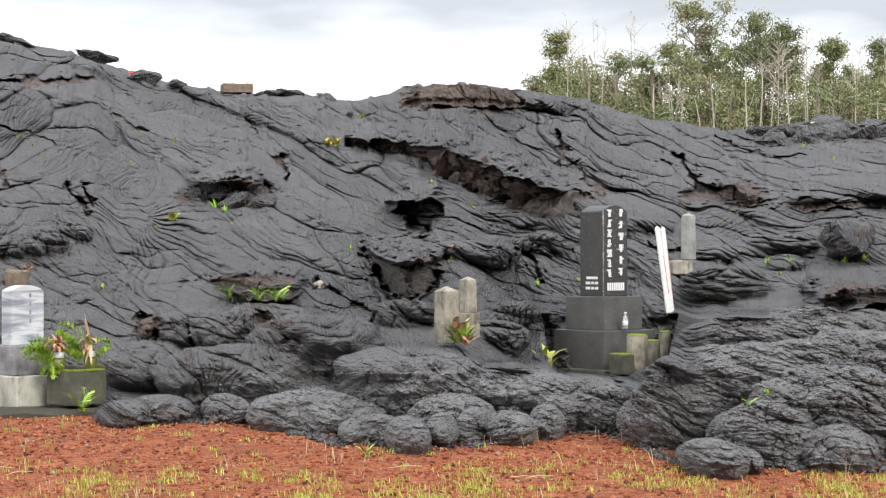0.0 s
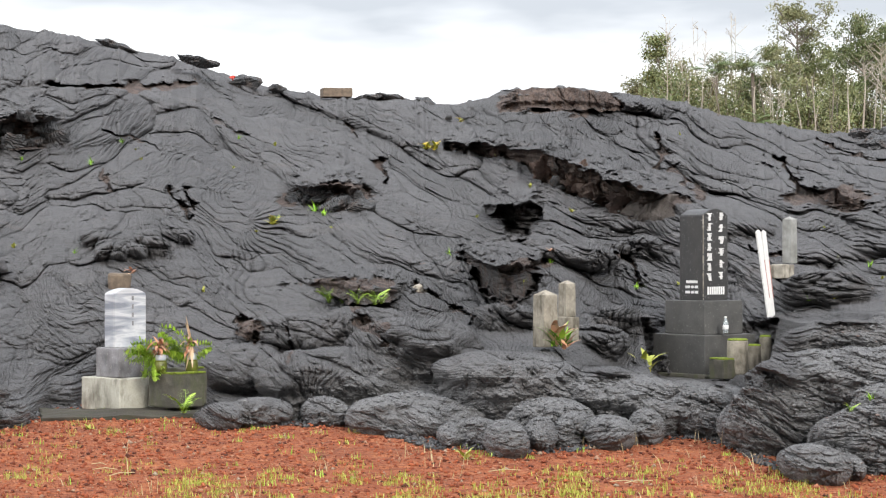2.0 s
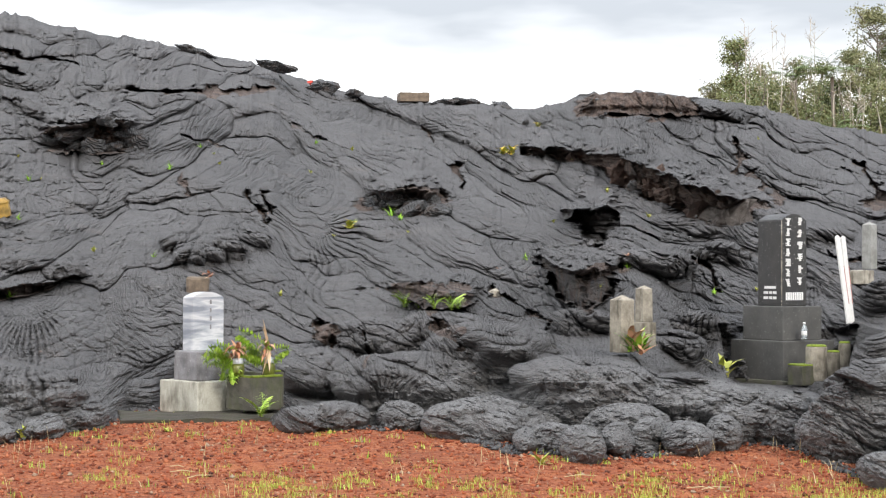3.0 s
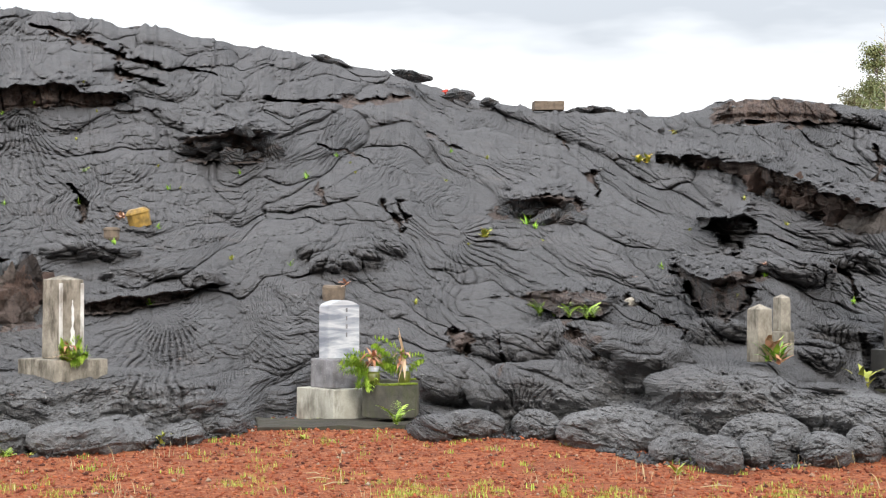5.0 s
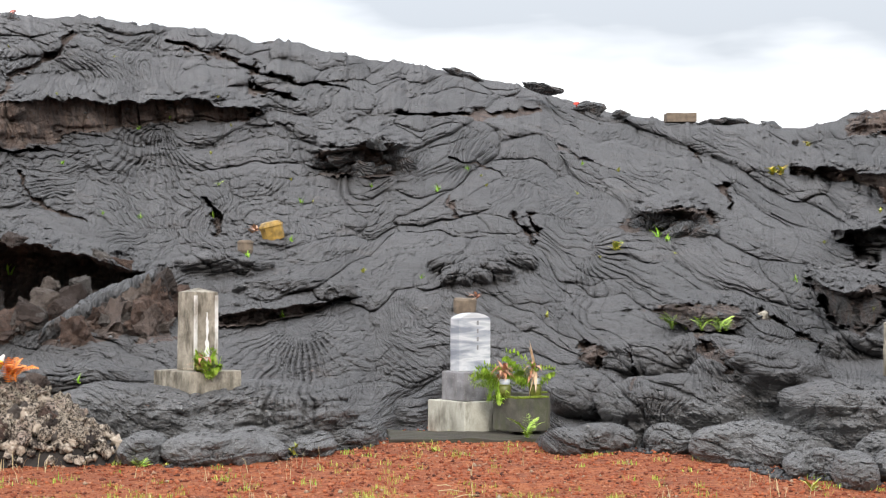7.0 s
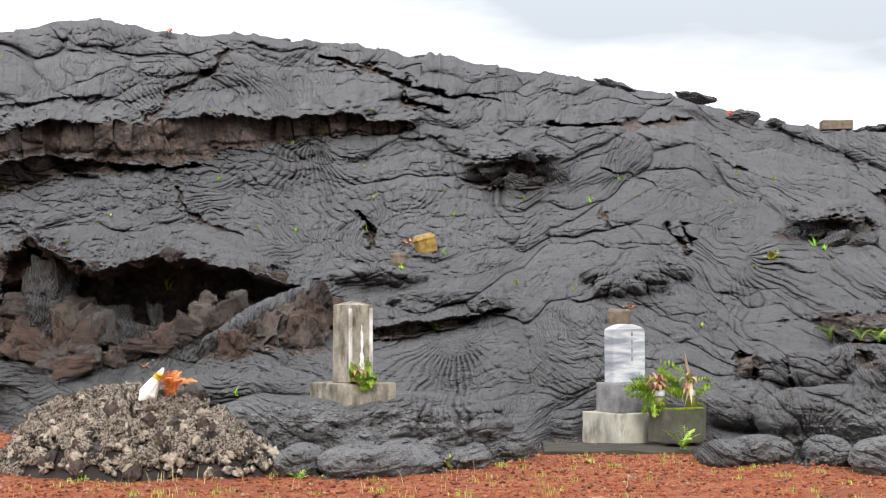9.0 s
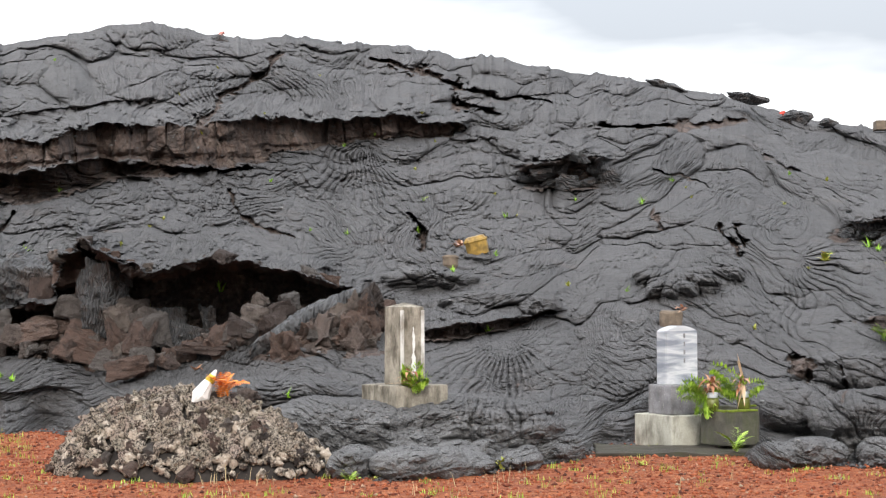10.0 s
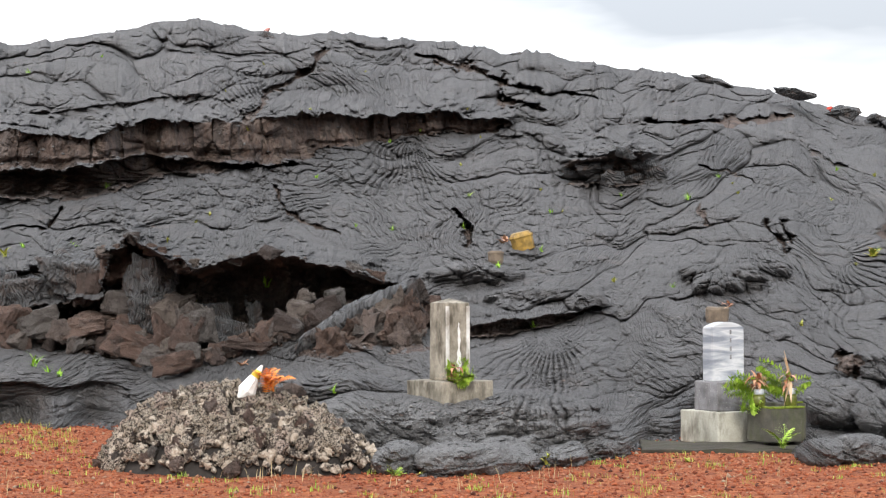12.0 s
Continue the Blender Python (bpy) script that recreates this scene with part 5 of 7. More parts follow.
        d = min(Vector((p.x, p.y)).length + 0.30, Vector((r.x, r.y)).length)
        w = rng.uniform(0.10, 0.24)
        stone("roof_rock", rng.choice(BROKEN_MESHES), pose(*place(az, g, d), rng.uniform(-30, 30), rng.uniform(-30, 30), rng.uniform(0, 360)), (w, w, 0.7 * w),
              "torn brown rock in the broken rim of the roof", "rock", "rocks in the roof's rim")


def skyline_rocks():
    for az, g, d, size, rot in (
        (0.2, 10.75, 49, (1.1, 1.0, 0.25), (0, 14, 10)), (1.55, 9.65, 50, (0.85, 0.9, 0.42), (0, 5, 40)), (-2.6, 11.75, 51, (0.75, 0.8, 0.28), (0, 8, 0)),
        (-2.1, 11.5, 51, (0.8, 0.7, 0.25), (0, 18, 20)), (2.5, 9.45, 50, (0.6, 0.6, 0.2), (0, 6, 0)), (6.1, 8.9, 50, (0.9, 0.8, 0.3), (0, 10, 30)),
        (5.4, 8.9, 50, (0.8, 0.7, 0.25), (0, -6, 0)), (7.2, 8.7, 50, (0.6, 0.6, 0.3), (0, 25, 0)), (-16.25, 14.0, 50, (0.9, 0.9, 0.42), (0, 12, 10)),
    ) + (
        (-12.9, 13.9, 52, (0.75, 0.7, 0.35), (0, -20, 0)), (-12.1, 13.6, 52, (0.9, 0.6, 0.22), (0, 10, 0)), (-19.2, 14.55, 50, (1.2, 0.8, 0.18), (0, 4, 0)),
        (-8.4, 13.1, 52, (0.5, 0.6, 0.2), (0, -6, 0)), (-24.2, 13.0, 50, (0.8, 0.8, 0.4), (0, 0, 30)), (10.2, 9.0, 50, (1.0, 0.8, 0.2), (0, 9, 0)),
        (12.2, 9.05, 50, (1.1, 0.8, 0.14), (0, -6, 0)), (18.2, 6.9, 60, (0.9, 0.8, 0.25), (0, -8, 0)),
    ):
        stone("crust_slab", BLOCK_MESHES[int(abs(az * 7)) % 6], pose(*place(az, g - 0.05, d), *rot), (1.1 * size[0], 1.2 * size[1], 1.5 * size[2]), "loose slab of lava crust on the crest of the flow", "rock", "slabs along the crest")
    for az, g, size, rot, what in (
        (-6.67, 6.54, (0.49, 0.38, 0.28), (14, -22, 189), "jagged grey clinker block at the broken pit"),
        (-6.14, 6.90, (0.77, 0.59, 0.44), (10, 10, 297), "jagged grey clinker block at the broken pit"),
        (-5.62, 7.13, (0.42, 0.32, 0.24), (-20, 28, 240), "jagged grey clinker block at the broken pit"),
        (-5.09, 7.64, (0.50, 0.38, 0.29), (-6, -18, 240), "jagged grey clinker block at the broken pit"),
        (-4.49, 6.96, (0.62, 0.47, 0.35), (15, 0, 203), "jagged grey clinker block at the broken pit"),
        (-4.14, 6.43, (0.66, 0.50, 0.38), (-11, -16, 325), "jagged grey clinker block at the broken pit"),
        (-4.84, 6.32, (0.45, 0.35, 0.26), (13, -6, 7), "jagged grey clinker block at the broken pit"),
        (-5.45, 6.21, (0.67, 0.51, 0.39), (-16, -20, 302), "jagged grey clinker block at the broken pit"),
        (-5.97, 6.34, (0.41, 0.31, 0.24), (-19, 22, 137), "jagged grey clinker block at the broken pit"),
    ) + (
        (3.15, 3.45, (0.59, 0.45, 0.34), (4, 15, 218), "dark angular lava fragment in the broken crust"),
        (3.59, 3.24, (0.55, 0.43, 0.32), (16, -2, 68), "dark angular lava fragment in the broken crust"),
        (4.02, 3.60, (0.76, 0.58, 0.44), (-14, -28, 69), "dark angular lava fragment in the broken crust"),
        (4.45, 3.24, (0.60, 0.46, 0.34), (-4, 13, 223), "dark angular lava fragment in the broken crust"),
        (4.88, 3.39, (0.71, 0.55, 0.41), (-1, -4, 259), "dark angular lava fragment in the broken crust"),
        (5.14, 2.93, (0.74, 0.57, 0.43), (16, -8, 273), "dark angular lava fragment in the broken crust"),
        (3.67, 3.84, (0.63, 0.49, 0.37), (17, -16, 172), "dark angular lava fragment in the broken crust"),
        (4.19, 2.93, (0.67, 0.52, 0.39), (-19, 24, 143), "dark angular lava fragment in the broken crust"),
        (23.1, 0.95, (0.85, 0.7, 0.75), (0, 0, 0), "dark rough lava boulder on the flow"),
        (7.85, 7.75, (0.2, 0.2, 0.2), (0, 0, 0), "rounded brown stone on the crest"),
        (11.15, 4.3, (0.22, 0.2, 0.28), (0, 0, 0), "grey upright stone at the ledge"),
    ):
        q = on_lava(az, g)
        stone("lava_block", BLOCK_MESHES[int(abs(az * 9)) % 6], pose(0.99 * q.x, 0.99 * q.y, q.z, *rot), size, what, "rock")


def torn_crust():
    for az, g, size, rot in ((10.9, 5.0, (0.5, 0.4, 0.4), (20, 30, 8)), (11.8, 4.3, (0.6, 0.4, 0.45), (0, 30, 60)), (12.5, 3.6, (0.7, 0.5, 0.5), (50, 10, 30)), (13.2, 3.0, (0.65, 0.5, 0.55), (0, -20, 10)), (13.9, 2.8, (0.8, 0.5, 0.6), (30, 0, 100)), (9.4, 6.0, (0.35, 0.3, 0.3), (0, 0, 20)), (-12.3, -1.6, (0.75, 0.6, 0.55), (20, -22, 8)), (-13.3, -2.2, (0.6, 0.5, 0.45), (60, -30, -10)), (-11.5, -0.9, (0.55, 0.5, 0.5), (10, 45, 20)), (-11.9, -2.3, (0.5, 0.4, 0.35), (0, 20, 70)), (-14.1, -2.7, (0.4, 0.4, 0.3), (0, 80, 20))):
        p = on_lava(az, g)
        stone("torn_crust", TORN_MESHES[int(abs(az * 5)) % 5], pose(p.x, p.y - 0.15, p.z, *rot), size, "torn brown lump of broken lava crust", "rock", "torn crust")


def tilted_slab():
    """A long plate of crust that leans against the hollow's end, torn brown below."""
    rng = random.Random(23)
    p, q = place(-15.0, -2.45, 22.6), place(-11.75, 0.55, 23.2)
    bm = bmesh.new()
    n, k = 44, 12
    rows = []
    for i in range(n + 1):
        f = i / n
        c = p.lerp(q, f)
        tall = 0.12 + 0.17 * math.sin(math.pi * min(1.0, 0.15 + 0.8 * f))
        ring = []
        for j in range(k):
            a = math.tau * j / k
            v = c + Vector((0.10 * math.sin(a) * 0.6, 0.42 * math.cos(a), tall * math.sin(a) * (0.75 if math.sin(a) > 0 else 1.0)))
            v += noise.noise_vector(v * 4.0) * 0.07 + noise.noise_vector(v * 11.0) * 0.025
            ring.append(bm.verts.new(v))
        rows.append(ring)
    for a, b in zip(rows, rows[1:]):
        for j in range(k):
            bm.faces.new((a[j], a[(j + 1) % k], b[(j + 1) % k], b[j]))
    bm.faces.new(rows[0])
    bm.faces.new(rows[-1][::-1])
    bmesh.ops.recalc_face_normals(bm, faces=bm.faces[:])
    tagged(part("tilted_slab", bm, LAVA_BLOCK, smooth=True), "long plate of grey lava crust tilted against the rubble", "rock")
    for az, g, w, h, lean in ((-13.55, -1.75, 0.55, 0.32, -24), (-12.85, -1.15, 0.60, 0.42, -30), (-12.25, -0.75, 0.50, 0.46, -10), (-12.95, -2.05, 0.50, 0.30, 12), (-12.2, -1.75, 0.60, 0.50, 20), (-11.75, -0.7, 0.42, 0.55, 0),
                              (-13.9, -2.45, 0.62, 0.20, -22), (-11.75, -2.3, 0.40, 0.36, 8), (-12.6, -2.75, 0.55, 0.26, -6), (-13.3, -2.6, 0.36, 0.24, 15), (-11.6, 0.15, 0.36, 0.36, 30)):
        r = place(az, g - 0.30, 22.75 + 0.12 * g)
        stone("torn_rock", rng.choice(TORN_MESHES), pose(r.x, r.y, r.z, rng.uniform(-25, 25), lean, rng.uniform(-40, 40)), (0.85 * w, 0.45, 0.8 * h),
              "torn reddish brown crust under the tilted plate", "rock", "torn crust under the plate")


def far_ridge():
    """Rough dark lava heaped at the edge of the forest."""
    rng = random.Random(91)
    for k in range(26):
        az = 20.6 + 5.2 * k / 25 + rng.uniform(-0.1, 0.1)
        low = float(along(np.array([az]), SKYLINE)[0])
        p = on_lava(az, low - rng.uniform(0.1, 0.9))
        s = rng.uniform(0.5, 1.1)
        stone("ridge_block", rng.choice(BLOCK_MESHES), pose(p.x, p.y, p.z + 0.1, rng.uniform(-30, 30), rng.uniform(-30, 30), rng.uniform(0, 360)), (s * 1.4, s, s * rng.uniform(0.5, 0.9)),
              "rough dark lava block heaped on the far ridge", "rock", "blocks on the far ridge")


cave_rubble()
torn_crust()
tilted_slab()
far_ridge()
skyline_rocks()


def pale_stone(az, g, size, label, m=CONCRETE):
    mesh = rock_mesh("pale_stone", int(abs(az * 100)), m, 20, 0.2)
    return stone("pale_stone", mesh, pose(*on_lava(az, g), 0, 0, 20), size, label, "stone")


pale_stone(6.86, -1.55, (0.34, 0.24, 0.20), "small pale weathered stone lying on the lava")


def crest_block():
    bm = block(0.80, 0.5, 0.24, 0, 0.02, chips=0.015)
    ob = part("concrete_block", bm, TERRACOTTA)
    ob.matrix_basis = pose(*place(4.35, 8.92, 49.5), 0, 0, 6)
    return tagged(ob, "brown weathered concrete block on the crest of the lava", "block")


crest_block()

# ---- plants ----


def blade(bm, at, way, length, width, droop=0.4, segments=3, up=Vector((0, 0, 1))):
    """A tapering leaf that starts at a point, goes its way and droops."""
    way = way.normalized()
    side = way.cross(up)
    side = side.normalized() if side.length > 1e-3 else Vector((1, 0, 0))
    p, rows = at.copy(), []
    for i in range(segments + 1):
        f = i / segments
        w = width * (0.35 + 0.65 * math.sin(math.pi * min(1, 0.25 + 0.75 * f))) * (1 - 0.92 * f * f)
        rows.append((bm.verts.new(p - side * w / 2), bm.verts.new(p + side * w / 2)))
        p = p + way * (length / segments)
        way = (way + Vector((0, 0, -droop / segments))).normalized()
    for a, b in zip(rows, rows[1:]):
        bm.faces.new((a[0], a[1], b[1], b[0]))


def frond_bmesh(length, seed, pairs=13, droop=0.9):
    rng = random.Random(seed)
    bm = bmesh.new()
    p, way = Vector((0, 0, 0)), Vector((0.22, 0, 1)).normalized()
    for i in range(pairs):
        f = i / pairs
        reach = length * 0.30 * math.sin(math.pi * (0.18 + 0.80 * f)) * rng.uniform(0.85, 1.1)
        for s in (-1, 1):
            blade(bm, p, Vector((0.25, s, 0.1 + 0.2 * rng.random())), reach, length * 0.075, 0.3, 2)
        blade(bm, p, way, length / pairs * 1.1, length * 0.02, 0, 1)
        p = p + way * length / pairs
        way = (way + Vector((0.10, 0, -droop / pairs))).normalized()
    return bm


def fern_thing(material, seed, label, fronds=6, category="fern"):
    t = thing("fern", pose(0, 0, -50), label, category, "ferns on the lava")
    rng = random.Random(seed)
    for i in range(fronds):
        ob = part("frond", frond_bmesh(rng.uniform(0.75, 1.05), seed * 10 + i, droop=rng.uniform(0.2, 0.8)), material, t)
        ob.matrix_basis = pose(0, 0, 0, rng.uniform(-20, 20), rng.uniform(-25, 25), 360 * i / fronds + rng.uniform(-25, 25))
    return t


def weed_thing(name, materials, seed, label, leaves=14, spread=0.9, category="plant", width=0.16, parts=("leaf", "flower")):
    """A low leafy plant about 1 high; two materials give leaves and flowers."""
    rng = random.Random(seed)
    t = thing(name, pose(0, 0, -50), label, category)
    for k, mat in enumerate(materials):
        bm = bmesh.new()
        for i in range(leaves if k == 0 else leaves // 2 + 2):
            a = rng.uniform(0, math.tau)
            lift = rng.uniform(0.3, 1.4)
            base = Vector((rng.uniform(-0.1, 0.1), rng.uniform(-0.1, 0.1), 0.45 * rng.random() if k else 0.3 * rng.random()))
            blade(bm, base, Vector((spread * math.cos(a), spread * math.sin(a), lift)), rng.uniform(0.4, 0.85), width * rng.uniform(0.7, 1.3), rng.uniform(0.4, 1.3), 3)
        part("foliage" if k == 0 else "flowers", bm, mat, t)
    return t


def set_plants(proto, spots, k=1.15):
    """Copies of a plant at (bearing, grade, height, distance; 0 is the lava's surface, less is before it)."""
    for i, (az, g, h, d) in enumerate(spots):
        p = place(az, g, d) if d > 0 else on_lava(az, g)
        if d < 0:
            p = place(az, g, Vector((p.x, p.y)).length + d)
        ob = proto if i == 0 else copy_thing(proto, pose(0, 0, 0))
        ob.matrix_basis = pose(p.x, p.y, p.z - 0.02, 0, 0, 77 * i) @ Matrix.Scale(k * h, 4)


set_plants(fern_thing(FERN_LIGHT, 3, "bright green fern growing from a crack in the lava"), [
    (4.10, -2.1, 0.42, -0.15), (4.53, -2.15, 0.22, -0.15), (5.02, -2.15, 0.34, -0.15), (5.54, -2.2, 0.34, -0.15), (5.75, -2.15, 0.28, -0.15), (-12.22, -9.75, 0.24, 15.4), (20.1, -7.85, 0.16, 0),
    (2.48, 2.3, 0.20, 0), (-9.9, 5.45, 0.20, 0), (-0.35, -7.95, 0.42, 18.0)], 0.75)
set_plants(weed_thing("weed", [LEAF], 5, "small bright green weed sprouting on the lava", 9, 0.7, "plant", 0.13), [
    (3.7, 2.75, 0.26, 0), (3.95, 2.55, 0.2, 0), (-7.37, 4.5, 0.17, 0), (-12.29, 3.6, 0.15, 0), (-23.22, -3.6, 0.22, 0), (-22.8, -3.9, 0.16, 0),
    (-22.47, -4.1, 0.16, 0), (-16.22, 0.6, 0.25, 0), (-14.13, 0.1, 0.18, 0), (-21.22, 12.9, 0.14, 0), (-23.41, 11.9, 0.2, 0), (-20.02, 0.3, 0.14, 0), (-14.14, -5.1, 0.12, 0),
    (-11.4, 9.0, 0.13, 0), (-12.37, 8.4, 0.14, 0), (-22.14, 2.55, 0.2, 0), (-23.57, 2.7, 0.15, 0), (-10.09, 3.75, 0.15, 0), (-13.43, 3.85, 0.12, 0), (-3.11, 5.2, 0.2, 0),
] + [
    (-9.04, 1.6, 0.16, 0), (-3.64, 0.5, 0.12, 0), (-7.91, -1.75, 0.16, 0), (-14.65, 6.5, 0.14, 0), (-21.04, 5.9, 0.14, 0), (-5.19, 5.4, 0.14, 0), (-7.7, 2.5, 0.14, 0),
] + [
    (1.35, 6.65, 0.16, 0), (-2.2, 6.4, 0.16, 0), (13.63, -1.45, 0.16, 0), (11.0, -0.05, 0.13, 0), (7.85, 0.4, 0.14, 0), (20.69, -0.25, 0.16, 0), (21.37, -0.2, 0.13, 0),
    (18.84, -2.05, 0.14, 0), (23.0, -0.25, 0.16, 0), (23.59, -0.1, 0.18, 0), (21.84, 5.9, 0.25, 0), (22.68, 5.15, 0.2, 0), (20.7, -7.3, 0.10, 0), (16.33, -3.75, 0.08, 0)])


def hill_tufts():
    """Tiny tufts that have taken hold all over the hill."""
    rng = random.Random(64)
    spots = []
    for _ in range(48):
        az = rng.uniform(-24.5, 23.5)
        spots.append((az, rng.uniform(-2.0, float(along(np.array([az]), SKYLINE)[0]) - 1.5), rng.uniform(0.08, 0.15), 0))
    set_plants(weed_thing("tuft", [YELLOW_LEAF], 15, "tiny yellow-green tuft rooted in a crevice of the lava", 10, 0.9, "plant", 0.2), spots)


hill_tufts()
set_plants(weed_thing("leafy_weed", [YELLOW_LEAF], 6, "yellow-green leafy weed on the cinder at the flow's edge", 12, 0.9, "plant", 0.17), [
    (4.18, -9.5, 0.17, 0), (7.14, -9.85, 0.14, 0), (8.36, -10.75, 0.17, 13.9), (-7.5, -8.95, 0.16, 0), (-11.52, -9.75, 0.11, 15.4), (13.9, -5.95, 0.42, 22.0), (-3.2, -8.9, 0.11, 16.8), (-24.1, 2.2, 0.24, 0)])
# a shrub with broad leaves and yellow flowers on the slope
set_plants(weed_thing("flower_bunch", [YELLOW_LEAF, YELLOW_PETAL], 7, "bunch of yellow flowers laid on the lava", 16, 1.2, "flowers", 0.2), [(7.4, 6.1, 0.34, 0), (7.15, 6.1, 0.28, 0), (8.2, 7.6, 0.2, 0), (2.4, 2.05, 0.26, 0)])
set_plants(weed_thing("flower_bunch", [LEAF, RED_PETAL], 8, "bunch of green leaves with red and pink dried flowers", 15, 0.8, "flowers", 0.16), [
    (11.2, -4.5, 0.34, -0.6), (11.42, -4.5, 0.28, -0.6), (18.5, -2.95, 0.24, 25.4), (18.2, -2.95, 0.2, 25.4), (18.62, -0.6, 0.3, 29.6)])
set_plants(weed_thing("dried_flowers", [DRY_LEAF], 9, "dried orange-brown flowers lying on the stone", 10, 1.4, "flowers", 0.2), [
    (11.45, -4.6, 0.20, -0.8), (-8.8, 3.0, 0.26, 0), (-1.95, -0.5, 0.17, 21.9), (-16.92, -3.6, 0.16, 0), (11.0, 0.6, 0.12, 0), (7.0, -0.1, 0.08, 0)])


# ---- what stands about the white grave ----
def grave_slab():
    ob = part("grave_slab", block(1.62, 1.15, 0.11, -0.075, 0.015, chips=0.035), stone_material("dirty_slab", (0.022, 0.018, 0.012), (0.058, 0.046, 0.032), 0.95, stain=(0.03, 0.035, 0.012)))
    ob.matrix_basis = pose(*place(-2.15, -8.1, 18.5).to_2d(), 0.0, 0, 0, 6)
    tagged(ob, "low dirty concrete slab under the marble gravestone", "slab")


def vase_block():
    t = thing("vase_block", pose(*place(-0.55, -8.0, 18.72).to_2d(), 0.06, 0, 0, 43), "dark mossy concrete vase block beside the gravestone", "vase block")
    body = part("block", block(0.40, 0.40, 0.34, 0, 0.014, chips=0.012), MOSSY, t)
    rim = merge(block(0.41, 0.05, 0.025, 0.33, 0.01, 0, -0.18, chips=0.008), block(0.05, 0.36, 0.022, 0.33, 0.01, -0.18, 0.02, chips=0.008))
    part("moss", rim, MOSS, body, "bright green moss along the edge")
    back = part("rear_block", block(0.30, 0.30, 0.37, 0, 0.014, 0.22, 0.10, chips=0.012), MOSSY, t)
    part("moss", block(0.10, 0.04, 0.02, 0.365, 0.008, 0.28, -0.03, chips=0.006), MOSS, back, "bright green moss along the edge")
    return t


JAR_GLASS = plain_material("olive_jar", (0.10, 0.11, 0.018), 0.3, 0.3)


def jar(az, d, label):
    t = thing("flower_jar", pose(*place(az, 0, d).to_2d(), 0.40, 0, 0, 0), label, "jar")
    body = part("jar", lathe([(0.055, 0), (0.064, 0.012), (0.066, 0.10), (0.05, 0.125)]), JAR_GLASS, t, smooth=True)
    part("band", lathe([(0.052, 0.125), (0.054, 0.13), (0.054, 0.175), (0.05, 0.18)]), FOIL, body, "silver and blue tape round the neck", smooth=True)


grave_slab()
vase_block()
jar(-1.05, 18.62, "olive green jar with a silver neck holding ferns")
jar(-0.10, 18.75, "olive green jar with a silver neck holding dried flowers")


TAN_LEAF = leaf_material("tan_dried_leaf", (0.40, 0.24, 0.13), (0.55, 0.36, 0.21), (0.65, 0.48, 0.32))


def spray(bm, at, way, length, rng, leaflet):
    """A twice-divided leafy stem: side twigs set with small leaflets."""
    way = way.normalized()
    n = 9
    for i in range(n):
        side = way.cross(Vector((0.2, 0.9, 0.35))).normalized()
        for s in (-1, 1):
            twig = (way * 0.7 + side * s + Vector((0, rng.uniform(-0.5, 0.5), 0))).normalized()
            reach = length * 0.34 * (1 - 0.75 * i / n) * rng.uniform(0.8, 1.15)
            p = at.copy()
            for j in range(4):
                p = p + twig * reach / 4
                across = twig.cross(Vector((0, 1, 0.2))).normalized()
                for q in (-1, 1):
                    blade(bm, p, twig * 0.6 + across * q, leaflet * rng.uniform(0.7, 1.2), leaflet * 0.42, 0.3, 2)
            blade(bm, p, twig, leaflet, leaflet * 0.4, 0.2, 2)
        blade(bm, at, way, 1.2 * length / n, 0.008, 0, 1)
        at = at + way * length / n
        way = (way + Vector((0, 0, -0.07))).normalized()


def arrangement(name, az, d, z, seed, sprays, dry, label, bracts=()):
    """Leafy sprays, curled dried leaves and long pale bracts standing in a jar."""
    rng = random.Random(seed)
    t = thing(name, pose(*place(az, 0, d).to_2d(), z), label, "flowers")
    for x, up, length in sprays:
        g = bmesh.new()
        spray(g, Vector((0, 0, -0.02)), Vector((x, rng.uniform(-0.25, 0.1), up)), length, rng, 0.052)
        part("leafy_spray", g, FERN_LIGHT, t)
    b = bmesh.new()
    for i in range(dry):
        a = rng.uniform(0, math.tau)
        blade(b, Vector((rng.uniform(-0.03, 0.03), -0.02, rng.uniform(0.0, 0.14))), Vector((0.8 * math.cos(a), 0.6 * math.sin(a), rng.uniform(-0.2, 0.9))), rng.uniform(0.10, 0.20), rng.uniform(0.03, 0.055), rng.uniform(0.8, 2.6), 4)
    part("dried_petals", b, DRY_LEAF, t)
    r = bmesh.new()
    for i in range(dry // 2):
        a = rng.uniform(0, math.tau)
        blade(r, Vector((0, -0.03, rng.uniform(0.02, 0.14))), Vector((math.cos(a), math.sin(a), rng.uniform(-0.5, 0.6))), rng.uniform(0.06, 0.12), 0.03, 1.2, 3)
    part("red_petals", r, RED_PETAL, t)
    for x, up, z0, length in bracts:
        s = bmesh.new()
        blade(s, Vector((0.01, -0.05, z0)), Vector((x, -0.15, up)), length, 0.045, 0.15, 3)
        part("bract", s, TAN_LEAF, t, "long pale dried bract")


